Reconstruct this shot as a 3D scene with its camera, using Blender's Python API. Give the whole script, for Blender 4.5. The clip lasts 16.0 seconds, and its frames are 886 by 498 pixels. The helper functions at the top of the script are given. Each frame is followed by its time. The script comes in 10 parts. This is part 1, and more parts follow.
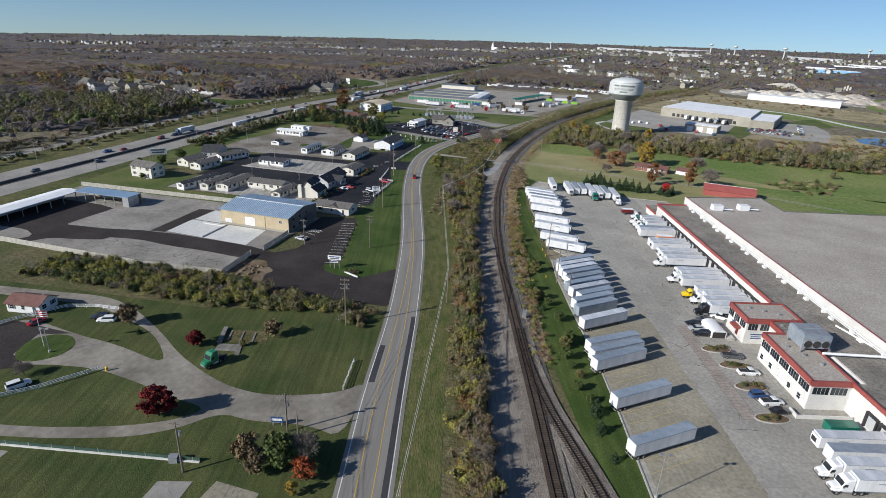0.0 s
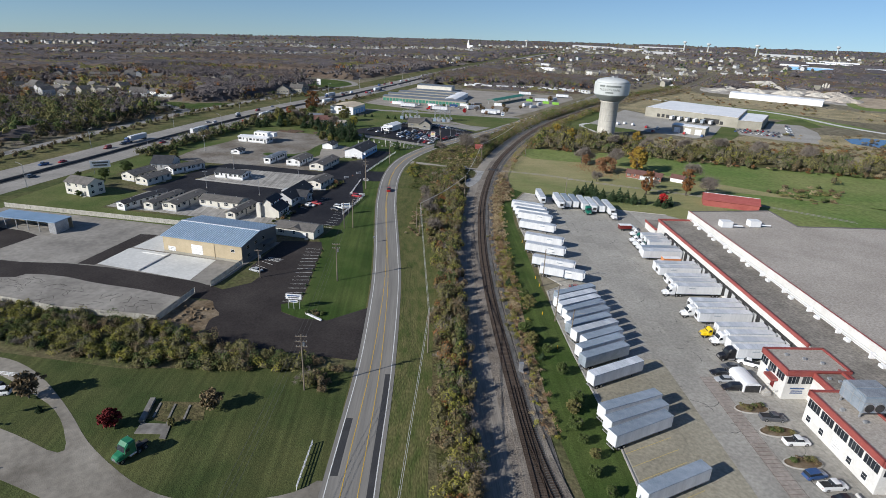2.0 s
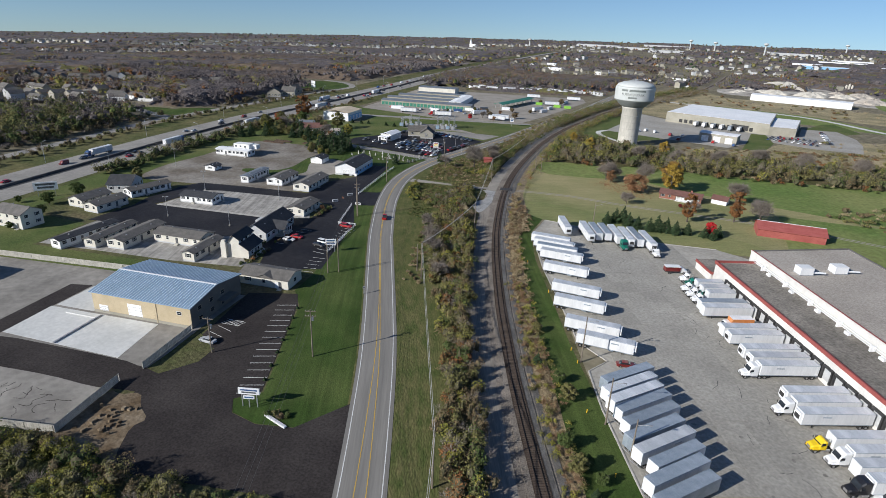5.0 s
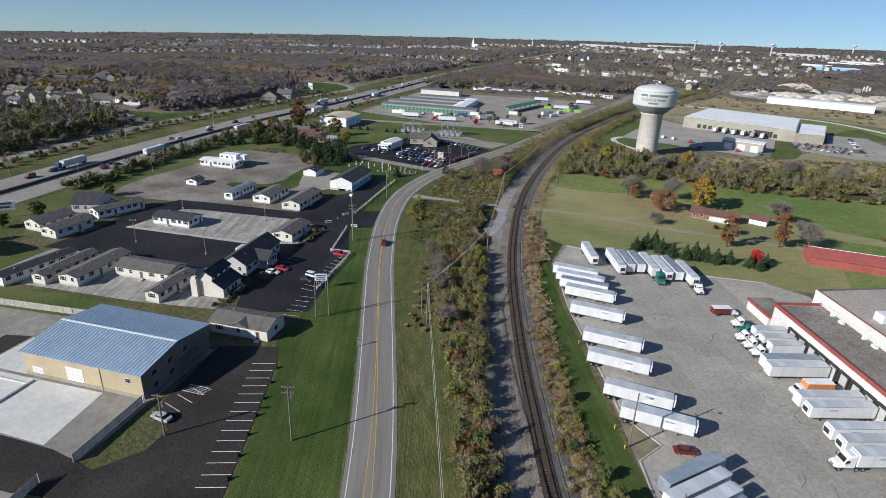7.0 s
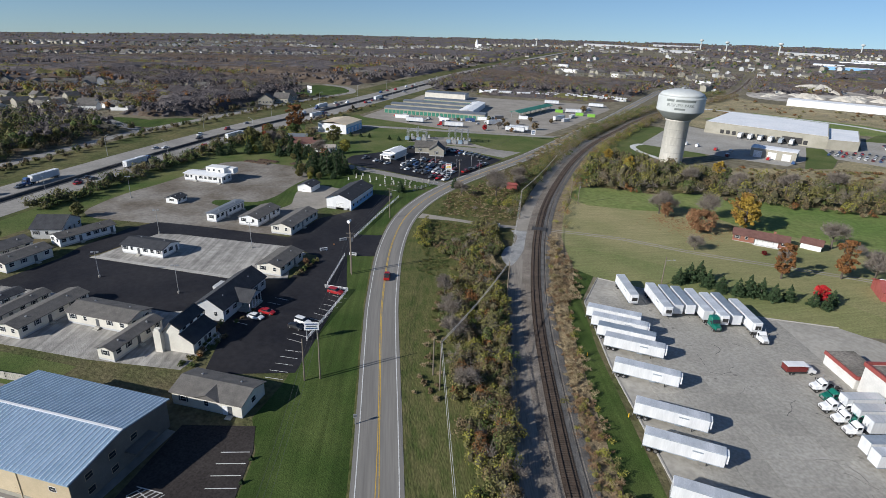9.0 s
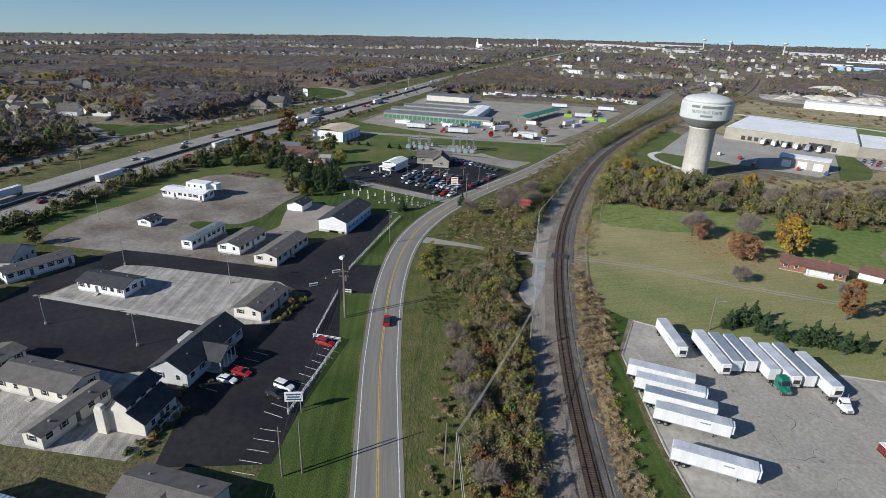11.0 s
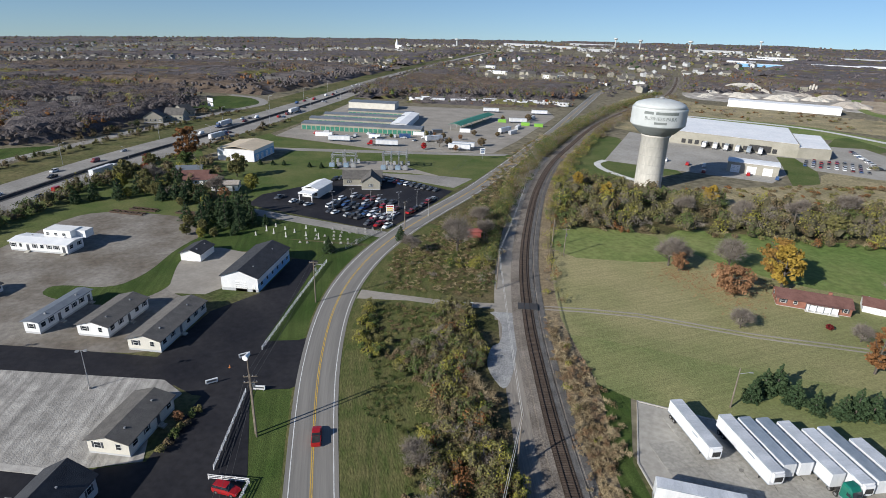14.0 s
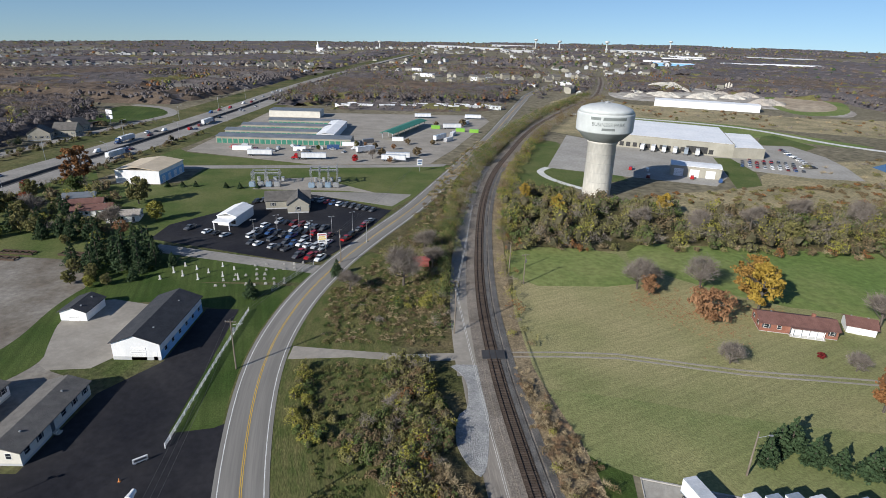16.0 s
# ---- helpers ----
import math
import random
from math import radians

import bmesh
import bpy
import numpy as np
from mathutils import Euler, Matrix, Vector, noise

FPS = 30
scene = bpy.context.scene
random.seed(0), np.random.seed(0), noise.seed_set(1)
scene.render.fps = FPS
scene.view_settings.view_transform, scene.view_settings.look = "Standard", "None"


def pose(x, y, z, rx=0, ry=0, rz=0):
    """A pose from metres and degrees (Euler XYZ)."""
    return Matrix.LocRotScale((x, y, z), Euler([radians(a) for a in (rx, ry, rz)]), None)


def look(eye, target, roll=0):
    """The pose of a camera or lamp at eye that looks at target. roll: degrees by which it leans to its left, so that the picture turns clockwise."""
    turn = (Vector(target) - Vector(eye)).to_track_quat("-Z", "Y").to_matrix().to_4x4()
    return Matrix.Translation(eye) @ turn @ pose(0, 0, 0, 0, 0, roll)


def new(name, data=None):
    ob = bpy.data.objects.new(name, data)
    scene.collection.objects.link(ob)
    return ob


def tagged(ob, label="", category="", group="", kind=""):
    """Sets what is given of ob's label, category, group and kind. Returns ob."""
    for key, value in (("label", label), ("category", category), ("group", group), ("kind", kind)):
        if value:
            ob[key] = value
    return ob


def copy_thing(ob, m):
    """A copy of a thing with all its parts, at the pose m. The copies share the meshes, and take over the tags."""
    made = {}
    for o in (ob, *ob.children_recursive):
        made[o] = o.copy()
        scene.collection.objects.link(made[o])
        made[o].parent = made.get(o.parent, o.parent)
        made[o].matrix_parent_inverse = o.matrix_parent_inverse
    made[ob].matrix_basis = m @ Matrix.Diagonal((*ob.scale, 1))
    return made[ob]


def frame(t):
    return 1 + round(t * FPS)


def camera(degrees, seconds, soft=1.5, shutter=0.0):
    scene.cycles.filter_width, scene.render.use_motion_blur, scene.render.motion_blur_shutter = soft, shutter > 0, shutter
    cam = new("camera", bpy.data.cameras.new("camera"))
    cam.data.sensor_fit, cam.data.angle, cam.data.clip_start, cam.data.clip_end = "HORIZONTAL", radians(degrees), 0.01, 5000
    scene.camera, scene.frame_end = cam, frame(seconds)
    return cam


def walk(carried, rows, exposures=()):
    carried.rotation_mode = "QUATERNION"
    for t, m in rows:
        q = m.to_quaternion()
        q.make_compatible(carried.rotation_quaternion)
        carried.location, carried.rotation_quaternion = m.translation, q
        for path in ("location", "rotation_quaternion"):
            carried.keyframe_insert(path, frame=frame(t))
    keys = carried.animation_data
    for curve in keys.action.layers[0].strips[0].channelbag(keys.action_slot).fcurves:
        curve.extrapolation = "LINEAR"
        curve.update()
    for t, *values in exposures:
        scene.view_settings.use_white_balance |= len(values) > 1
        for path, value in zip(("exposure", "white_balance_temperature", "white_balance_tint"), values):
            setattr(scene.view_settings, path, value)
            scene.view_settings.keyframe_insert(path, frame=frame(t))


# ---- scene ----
cam = camera(76.3, 16.0, 0.4)
METRES, EYE, TILT, LEAN, TURN = 240.8, 80.0, 0.0, 0.0, 15.8
ROWS = [
    (0.0, 0.0, 0.0, 0.0, 0.95, -21.84, -2.36),
    (0.5, -0.0002, 0.0312, -0.001, 0.42, -21.86, -2.33),
    (1.0, -0.001, 0.0627, -0.0019, -1.04, -21.83, -2.29),
    (1.5, -0.002, 0.0944, -0.0026, -1.42, -21.86, -2.3),
    (2.0, -0.0019, 0.1262, -0.0031, -1.44, -21.91, -2.28),
    (2.5, -0.0017, 0.1587, -0.0042, -1.41, -21.94, -2.26),
    (3.0, -0.0019, 0.1908, -0.0048, -1.38, -21.97, -2.24),
    (3.5, -0.0022, 0.2232, -0.0053, -1.38, -21.99, -2.24),
    (4.0, -0.0025, 0.2559, -0.006, -1.34, -22.01, -2.22),
    (6.5, -0.0086, 0.4168, -0.0083, -1.21, -22.06, -2.25),
    (7.0, -0.0107, 0.4492, -0.0093, -1.16, -22.06, -2.25),
    (7.5, -0.0129, 0.4815, -0.0104, -1.12, -22.04, -2.24),
    (8.0, -0.0158, 0.5134, -0.011, -1.05, -22.04, -2.2),
    (8.5, -0.0184, 0.5451, -0.0118, -0.95, -22.04, -2.13),
    (9.0, -0.0211, 0.5766, -0.0122, -0.94, -22.06, -2.11),
    (11.5, -0.0318, 0.7289, -0.0144, -1.0, -22.07, -2.01),
    (12.0, -0.0334, 0.7595, -0.0151, -1.05, -22.06, -2.01),
    (12.5, -0.0346, 0.7898, -0.0151, -1.1, -22.07, -2.02),
    (13.0, -0.0363, 0.8202, -0.0157, -1.98, -22.05, -2.01),
    (13.5, -0.0374, 0.8505, -0.0158, -4.59, -21.97, -1.98),
    (14.0, -0.0375, 0.8806, -0.016, -8.81, -21.77, -1.81),
    (14.5, -0.0381, 0.9114, -0.0169, -12.15, -21.61, -1.77),
    (15.0, -0.0371, 0.9407, -0.0169, -13.67, -21.53, -1.69),
    (15.5, -0.0351, 0.9694, -0.017, -15.09, -21.45, -1.62),
    (16.0, -0.0322, 0.9984, -0.0178, -16.24, -21.38, -1.58),
]
walk(cam, [(t, pose(0, 0, EYE, TILT, LEAN, TURN) @ pose(METRES * x, METRES * y, METRES * z, 90 + pitch, roll, yaw)) for t, x, y, z, yaw, pitch, roll in ROWS], [(0.0, 0.18, 6380.0, 10.0), (9.0, 0.17, 6380.0, 10.0), (12.0, 0.21, 6420.0, 10.0), (16.0, 0.26, 6450.0, 10.0)])

# ---- sky and sun ----
SUN_AZ, SUN_EL = 226.0, 26.0
world = bpy.data.worlds.new("sky")
scene.world = world
world.use_nodes = True
wn = world.node_tree
sky = wn.nodes.new("ShaderNodeTexSky")
sky.sky_type = "NISHITA"
sky.sun_disc = False
sky.sun_elevation, sky.sun_rotation = radians(SUN_EL), radians(SUN_AZ)
sky.altitude, sky.air_density, sky.dust_density, sky.ozone_density = 300, 0.9, 0.35, 5.0
lift = wn.nodes.new("ShaderNodeMapping")
lift.inputs["Location"].default_value = (0, 0, 0.072)
coords = wn.nodes.new("ShaderNodeTexCoord")
wn.links.new(coords.outputs["Generated"], lift.inputs[0])
wn.links.new(lift.outputs[0], sky.inputs[0])
wn.links.new(sky.outputs[0], wn.nodes["Background"].inputs[0])
wn.nodes["Background"].inputs[1].default_value = 0.088
sun_data = bpy.data.lights.new("sun", "SUN")
sun_data.energy, sun_data.angle, sun_data.color = 5.0, radians(0.53), (1.0, 0.96, 0.89)
sun = new("sun", sun_data)
sun.matrix_world = look((math.sin(radians(SUN_AZ)) * math.cos(radians(SUN_EL)), math.cos(radians(SUN_AZ)) * math.cos(radians(SUN_EL)), math.sin(radians(SUN_EL))), (0, 0, 0))
scene.view_settings.exposure = 0.0

# ---- materials ----


def mat(name, a, b, scale=1.0, rough=0.85, metal=0.0, bump=0.0, bscale=8.0, fine=0.25, fscale=None, island=0.0, each=0.0, aniso=(1, 1, 1), coat=0.0, along=False, ground=False):
    """Two colours mixed by a broad noise, broken up by a fine one, with a fine relief; scales are per metre."""
    m = bpy.data.materials.new(name)
    m.use_nodes = True
    n, l = m.node_tree.nodes, m.node_tree.links
    p = n["Principled BSDF"]
    co = n.new("ShaderNodeTexCoord")
    mp = n.new("ShaderNodeMapping")
    mp.inputs["Scale"].default_value = aniso
    if not along:
        mp.inputs["Rotation"].default_value, mp.inputs["Location"].default_value = (0.62, 0.47, 0.31), (3.7, 1.9, 5.3)
    l.new(n.new("ShaderNodeNewGeometry").outputs["Position"] if ground else co.outputs["UV" if along else "Object"], mp.inputs[0])
    big = n.new("ShaderNodeTexNoise")
    big.inputs["Scale"].default_value, big.inputs["Detail"].default_value, big.inputs["Roughness"].default_value = scale, 5, 0.6
    l.new(mp.outputs[0], big.inputs["Vector"])
    ramp = n.new("ShaderNodeValToRGB")
    ramp.color_ramp.elements[0].position, ramp.color_ramp.elements[1].position = 0.36, 0.66
    ramp.color_ramp.elements[0].color, ramp.color_ramp.elements[1].color = (*a, 1), (*b, 1)
    l.new(big.outputs[0], ramp.inputs[0])
    small = n.new("ShaderNodeTexNoise")
    small.inputs["Scale"].default_value, small.inputs["Detail"].default_value = fscale or scale * 12, 4
    l.new(mp.outputs[0], small.inputs["Vector"])
    span = n.new("ShaderNodeMapRange")
    span.inputs["From Min"].default_value, span.inputs["From Max"].default_value = 0.3, 0.7
    span.inputs["To Min"].default_value, span.inputs["To Max"].default_value = 1 - fine, 1 + fine
    l.new(small.outputs[0], span.inputs[0])
    value = span.outputs[0]
    for amount, node, out in ((island, "ShaderNodeNewGeometry", "Random Per Island"), (each, "ShaderNodeObjectInfo", "Random")):
        if amount:
            r = n.new(node)
            mr = n.new("ShaderNodeMapRange")
            mr.inputs["To Min"].default_value, mr.inputs["To Max"].default_value = 1 - amount, 1 + amount
            l.new(r.outputs[out], mr.inputs[0])
            mul = n.new("ShaderNodeMath")
            mul.operation = "MULTIPLY"
            l.new(value, mul.inputs[0])
            l.new(mr.outputs[0], mul.inputs[1])
            value = mul.outputs[0]
    hsv = n.new("ShaderNodeHueSaturation")
    l.new(ramp.outputs[0], hsv.inputs["Color"])
    l.new(value, hsv.inputs["Value"])
    l.new(hsv.outputs[0], p.inputs["Base Color"])
    p.inputs["Roughness"].default_value, p.inputs["Metallic"].default_value = rough, metal
    p.inputs["Coat Weight"].default_value = coat
    if bump:
        bn = n.new("ShaderNodeTexNoise")
        bn.inputs["Scale"].default_value, bn.inputs["Detail"].default_value = bscale, 3
        l.new(mp.outputs[0], bn.inputs["Vector"])
        bu = n.new("ShaderNodeBump")
        bu.inputs["Strength"].default_value, bu.inputs["Distance"].default_value = min(1, bump), 0.3
        l.new(bn.outputs[0], bu.inputs["Height"])
        l.new(bu.outputs[0], p.inputs["Normal"])
    return m


def striped(m, angle, width, amount):
    """Adds mowing or wear stripes of a width in metres, at an angle in degrees, to a material made by mat()."""
    n, l = m.node_tree.nodes, m.node_tree.links
    hsv = next(x for x in n if x.bl_idname == "ShaderNodeHueSaturation")
    src = hsv.inputs["Value"].links[0].from_socket
    co = n.new("ShaderNodeTexCoord")
    mp = n.new("ShaderNodeMapping")
    mp.inputs["Rotation"].default_value = (0, 0, radians(angle))
    l.new(co.outputs["Object"], mp.inputs[0])
    long = n.new("ShaderNodeMapping")
    long.inputs["Scale"].default_value, long.inputs["Location"].default_value = (1 / width, 0.03 / width, 1), (0.3, 0.7, 4.4)
    l.new(mp.outputs[0], long.inputs[0])
    w = n.new("ShaderNodeTexNoise")
    w.inputs["Scale"].default_value, w.inputs["Detail"].default_value = 0.9, 2
    l.new(long.outputs[0], w.inputs["Vector"])
    mr = n.new("ShaderNodeMapRange")
    mr.inputs["From Min"].default_value, mr.inputs["From Max"].default_value = 0.32, 0.68
    mr.inputs["To Min"].default_value, mr.inputs["To Max"].default_value = 1 - amount, 1 + amount
    l.new(w.outputs["Fac"], mr.inputs[0])
    mul = n.new("ShaderNodeMath")
    mul.operation = "MULTIPLY"
    l.new(src, mul.inputs[0])
    l.new(mr.outputs[0], mul.inputs[1])
    l.new(mul.outputs[0], hsv.inputs["Value"])
    return m


M = {}
M["earth"] = mat("meadow_earth", (0.06, 0.08, 0.024), (0.145, 0.12, 0.07), 0.05, 0.95, bump=0.8, bscale=1.5, fine=0.35, fscale=0.9)
M["woodfloor"] = mat("leaf_litter", (0.15, 0.134, 0.09), (0.21, 0.185, 0.13), 0.012, 0.95, bump=0.8, bscale=0.4, fine=0.4, fscale=0.25)
M["lawn"] = striped(mat("mown_lawn", (0.045, 0.065, 0.02), (0.09, 0.098, 0.036), 0.06, 0.9, bump=0.4, bscale=4, fine=0.24, fscale=2.6), -16, 1.1, 0.2)
M["lawn2"] = striped(mat("lush_lawn", (0.04, 0.072, 0.015), (0.078, 0.106, 0.03), 0.06, 0.9, bump=0.4, bscale=4, fine=0.24, fscale=2.6), -17, 1.2, 0.18)
M["field"] = striped(mat("pasture_grass", (0.185, 0.2, 0.082), (0.315, 0.28, 0.145), 0.02, 0.92, bump=0.4, bscale=3, fine=0.22, fscale=1.8), 62, 1.1, 0.09)
M["fieldlow"] = striped(mat("low_pasture_grass", (0.155, 0.187, 0.07), (0.28, 0.262, 0.122), 0.02, 0.92, bump=0.4, bscale=3, fine=0.22, fscale=1.8), 62, 1.1, 0.1)
M["fieldgreen"] = mat("green_pasture", (0.125, 0.185, 0.05), (0.21, 0.23, 0.085), 0.025, 0.92, bump=0.5, bscale=3, fine=0.22, fscale=0.5)
M["lawn3"] = mat("thin_home_lawn", (0.07, 0.105, 0.028), (0.135, 0.145, 0.055), 0.05, 0.92, bump=0.4, bscale=3, fine=0.24, fscale=1.6)
M["verge"] = mat("verge_grass", (0.068, 0.088, 0.026), (0.138, 0.128, 0.054), 0.5, 0.95, bump=0.45, bscale=2.5, fine=0.3, fscale=3.2, aniso=(1, 0.3, 1), along=True)
M["bank"] = mat("highway_bank_grass", (0.062, 0.08, 0.026), (0.15, 0.135, 0.062), 0.035, 0.95, bump=0.8, bscale=1.5, fine=0.3, fscale=0.5)
M["rough"] = mat("rough_grass", (0.065, 0.07, 0.025), (0.15, 0.12, 0.065), 0.09, 0.95, bump=0.9, bscale=1.6, fine=0.4, fscale=1.2)
M["weedbed"] = mat("dry_weed_litter", (0.17, 0.13, 0.075), (0.29, 0.225, 0.135), 0.3, 0.95, bump=0.9, bscale=2.5, fine=0.4, fscale=2.0)
M["brush"] = mat("brushy_field_litter", (0.2, 0.175, 0.09), (0.365, 0.3, 0.17), 0.05, 0.95, bump=0.9, bscale=1.2, fine=0.4, fscale=0.7)
M["dirt"] = mat("bare_dirt", (0.12, 0.085, 0.052), (0.25, 0.20, 0.14), 0.22, 0.95, bump=0.5, bscale=1.2, fine=0.25, fscale=1.5)
M["pitsand"] = mat("tan_pit_sand", (0.3, 0.235, 0.16), (0.42, 0.345, 0.25), 0.03, 0.95, bump=0.6, bscale=0.5, fine=0.3, fscale=0.15)
M["asphalt"] = mat("road_asphalt", (0.18, 0.171, 0.156), (0.245, 0.232, 0.21), 0.5, 0.85, bump=0.08, bscale=20, fine=0.1, fscale=3.0, aniso=(1, 0.03, 1), along=True)
M["patch"] = mat("fresh_asphalt", (0.035, 0.035, 0.038), (0.05, 0.05, 0.052), 0.3, 0.85, fine=0.15)
M["black"] = mat("sealed_asphalt", (0.018, 0.018, 0.022), (0.032, 0.031, 0.034), 0.07, 0.7, bump=0.1, bscale=10, fine=0.2, fscale=0.7)
M["oldblack"] = mat("worn_dark_asphalt", (0.034, 0.029, 0.028), (0.054, 0.047, 0.044), 0.08, 0.88, bump=0.2, bscale=8, fine=0.35, fscale=2.2)
M["gravel"] = mat("grey_gravel", (0.23, 0.218, 0.2), (0.31, 0.294, 0.268), 0.07, 0.95, bump=0.2, bscale=3, fine=0.13, fscale=0.9)
M["gravelroad"] = mat("gravel_drive", (0.25, 0.228, 0.195), (0.33, 0.302, 0.262), 0.09, 0.95, bump=0.15, bscale=3, fine=0.09, fscale=0.8)
M["palecourt"] = mat("pale_court_concrete", (0.29, 0.275, 0.245), (0.37, 0.352, 0.318), 0.05, 0.9, bump=0.15, bscale=3, fine=0.14, fscale=0.8)
M["drive"] = mat("old_drive_surface", (0.165, 0.148, 0.122), (0.285, 0.262, 0.222), 0.09, 0.95, bump=0.15, bscale=4, fine=0.16, fscale=0.7)
M["backyard"] = mat("dirty_gravel", (0.125, 0.102, 0.076), (0.255, 0.235, 0.205), 0.06, 0.95, bump=0.3, bscale=3, fine=0.2, fscale=0.7)
M["pad"] = striped(mat("rutted_display_gravel", (0.26, 0.247, 0.225), (0.36, 0.342, 0.312), 0.12, 0.95, bump=0.4, bscale=3, fine=0.2, fscale=0.5), -14, 1.1, 0.26)
M["millings"] = mat("asphalt_millings", (0.2, 0.188, 0.17), (0.31, 0.292, 0.263), 0.06, 0.95, bump=0.2, bscale=3, fine=0.14, fscale=0.6)
M["millings2"] = mat("oil_soaked_concrete", (0.15, 0.14, 0.125), (0.25, 0.235, 0.21), 0.4, 0.7, fine=0.2, fscale=1.0)
M["ballast"] = mat("railway_ballast", (0.185, 0.16, 0.135), (0.29, 0.256, 0.22), 0.15, 0.95, bump=0.9, bscale=7, fine=0.35, fscale=3.0)
M["stained"] = mat("oily_ballast", (0.05, 0.037, 0.029), (0.085, 0.063, 0.05), 0.2, 0.95, bump=0.9, bscale=7, fine=0.3, fscale=3.0)
M["stainedgrey"] = mat("dark_grey_ballast", (0.085, 0.08, 0.076), (0.15, 0.143, 0.136), 0.3, 0.95, bump=0.7, bscale=7, fine=0.3, fscale=3.0)
M["service"] = mat("service_track_gravel", (0.19, 0.17, 0.146), (0.29, 0.262, 0.228), 0.5, 0.95, bump=0.15, bscale=6, fine=0.13, fscale=4.0, aniso=(1, 0.06, 1), along=True)
M["lightgravel"] = mat("fresh_light_gravel", (0.26, 0.262, 0.26), (0.38, 0.378, 0.37), 0.3, 0.95, bump=0.8, bscale=6, fine=0.25, fscale=2.5)
M["yard"] = mat("yard_concrete", (0.275, 0.262, 0.232), (0.362, 0.345, 0.308), 0.05, 0.85, bump=0.15, bscale=8, fine=0.2, fscale=1.4, each=0.07, ground=True)
M["yardtan"] = mat("old_tan_concrete", (0.235, 0.215, 0.162), (0.315, 0.29, 0.225), 0.06, 0.88, bump=0.15, bscale=8, fine=0.22, fscale=1.4, each=0.08, ground=True)
M["yardbase"] = mat("yard_concrete_edge", (0.31, 0.292, 0.255), (0.40, 0.378, 0.335), 0.06, 0.88, bump=0.2, bscale=8, fine=0.15, fscale=0.8)
M["joint"] = mat("joint_filler", (0.11, 0.105, 0.10), (0.16, 0.15, 0.14), 0.2, 0.9)
M["concrete"] = mat("pale_concrete", (0.54, 0.545, 0.525), (0.64, 0.64, 0.615), 0.15, 0.8, fine=0.08, fscale=1.0)
M["kerb"] = mat("kerb_concrete", (0.36, 0.34, 0.31), (0.48, 0.46, 0.42), 0.5, 0.85, fine=0.15)
M["whitepaint"] = mat("road_white_paint", (0.55, 0.55, 0.53), (0.78, 0.78, 0.76), 0.8, 0.7, fine=0.15)
M["yellowpaint"] = mat("road_yellow_paint", (0.52, 0.33, 0.05), (0.66, 0.43, 0.07), 0.8, 0.7, fine=0.15)
M["fadedyellow"] = mat("faded_yellow_paint", (0.42, 0.34, 0.14), (0.5, 0.4, 0.15), 0.6, 0.85, fine=0.2)
M["paver"] = mat("brown_paver_joint", (0.15, 0.105, 0.085), (0.21, 0.155, 0.125), 0.4, 0.9, fine=0.2)
M["stampedstrip"] = mat("red_brown_stamped_concrete", (0.27, 0.235, 0.205), (0.34, 0.3, 0.265), 0.2, 0.9, bump=0.2, bscale=8, fine=0.2, fscale=1.4)
M["rust"] = mat("rusty_rail_steel", (0.07, 0.05, 0.04), (0.13, 0.09, 0.065), 1.0, 0.55, 0.6)
M["tie"] = mat("creosoted_tie", (0.052, 0.039, 0.031), (0.082, 0.061, 0.048), 0.8, 0.9, each=0.25, island=0.25)
M["white"] = mat("white_painted_metal", (0.72, 0.73, 0.74), (0.82, 0.82, 0.82), 0.35, 0.45, fine=0.05, each=0.06, aniso=(1, 1, 0.4))
M["trailer"] = mat("trailer_white_panel", (0.58, 0.595, 0.61), (0.74, 0.75, 0.76), 0.25, 0.38, fine=0.05, each=0.05, aniso=(2, 2, 0.3))
M["trailerroof"] = mat("trailer_roof_skin", (0.50, 0.53, 0.56), (0.68, 0.70, 0.73), 0.25, 0.4, 0.2, fine=0.08, each=0.12, aniso=(2, 1, 1))
M["alu"] = mat("dull_aluminium", (0.28, 0.335, 0.39), (0.4, 0.45, 0.505), 0.4, 0.45, 0.35, fine=0.08, each=0.12)
M["shutter"] = mat("dark_shutter_paint", (0.045, 0.05, 0.06), (0.07, 0.075, 0.085), 0.5, 0.6)
M["cladding"] = mat("dark_grey_brown_panel", (0.13, 0.12, 0.105), (0.17, 0.158, 0.14), 0.3, 0.7, fine=0.08)
M["siding"] = mat("white_vinyl_siding", (0.70, 0.71, 0.70), (0.80, 0.80, 0.79), 0.3, 0.6, fine=0.05)
M["cream"] = mat("cream_vinyl_siding", (0.58, 0.555, 0.49), (0.68, 0.655, 0.58), 0.3, 0.6, fine=0.05)
M["greysiding"] = mat("grey_vinyl_siding", (0.42, 0.43, 0.44), (0.52, 0.53, 0.53), 0.3, 0.6, fine=0.05)
M["tan"] = mat("tan_metal_siding", (0.43, 0.35, 0.225), (0.51, 0.42, 0.28), 0.3, 0.55, fine=0.06)
M["seam"] = mat("blue_roof_seam", (0.42, 0.52, 0.62), (0.52, 0.62, 0.70), 0.3, 0.4)
M["blueroof"] = mat("blue_metal_roof", (0.19, 0.285, 0.4), (0.25, 0.355, 0.48), 0.2, 0.36, 0.0, fine=0.08)
M["shingle"] = mat("grey_shingles", (0.10, 0.094, 0.087), (0.15, 0.14, 0.128), 0.5, 0.9, bump=0.3, bscale=6, fine=0.2, each=0.15)
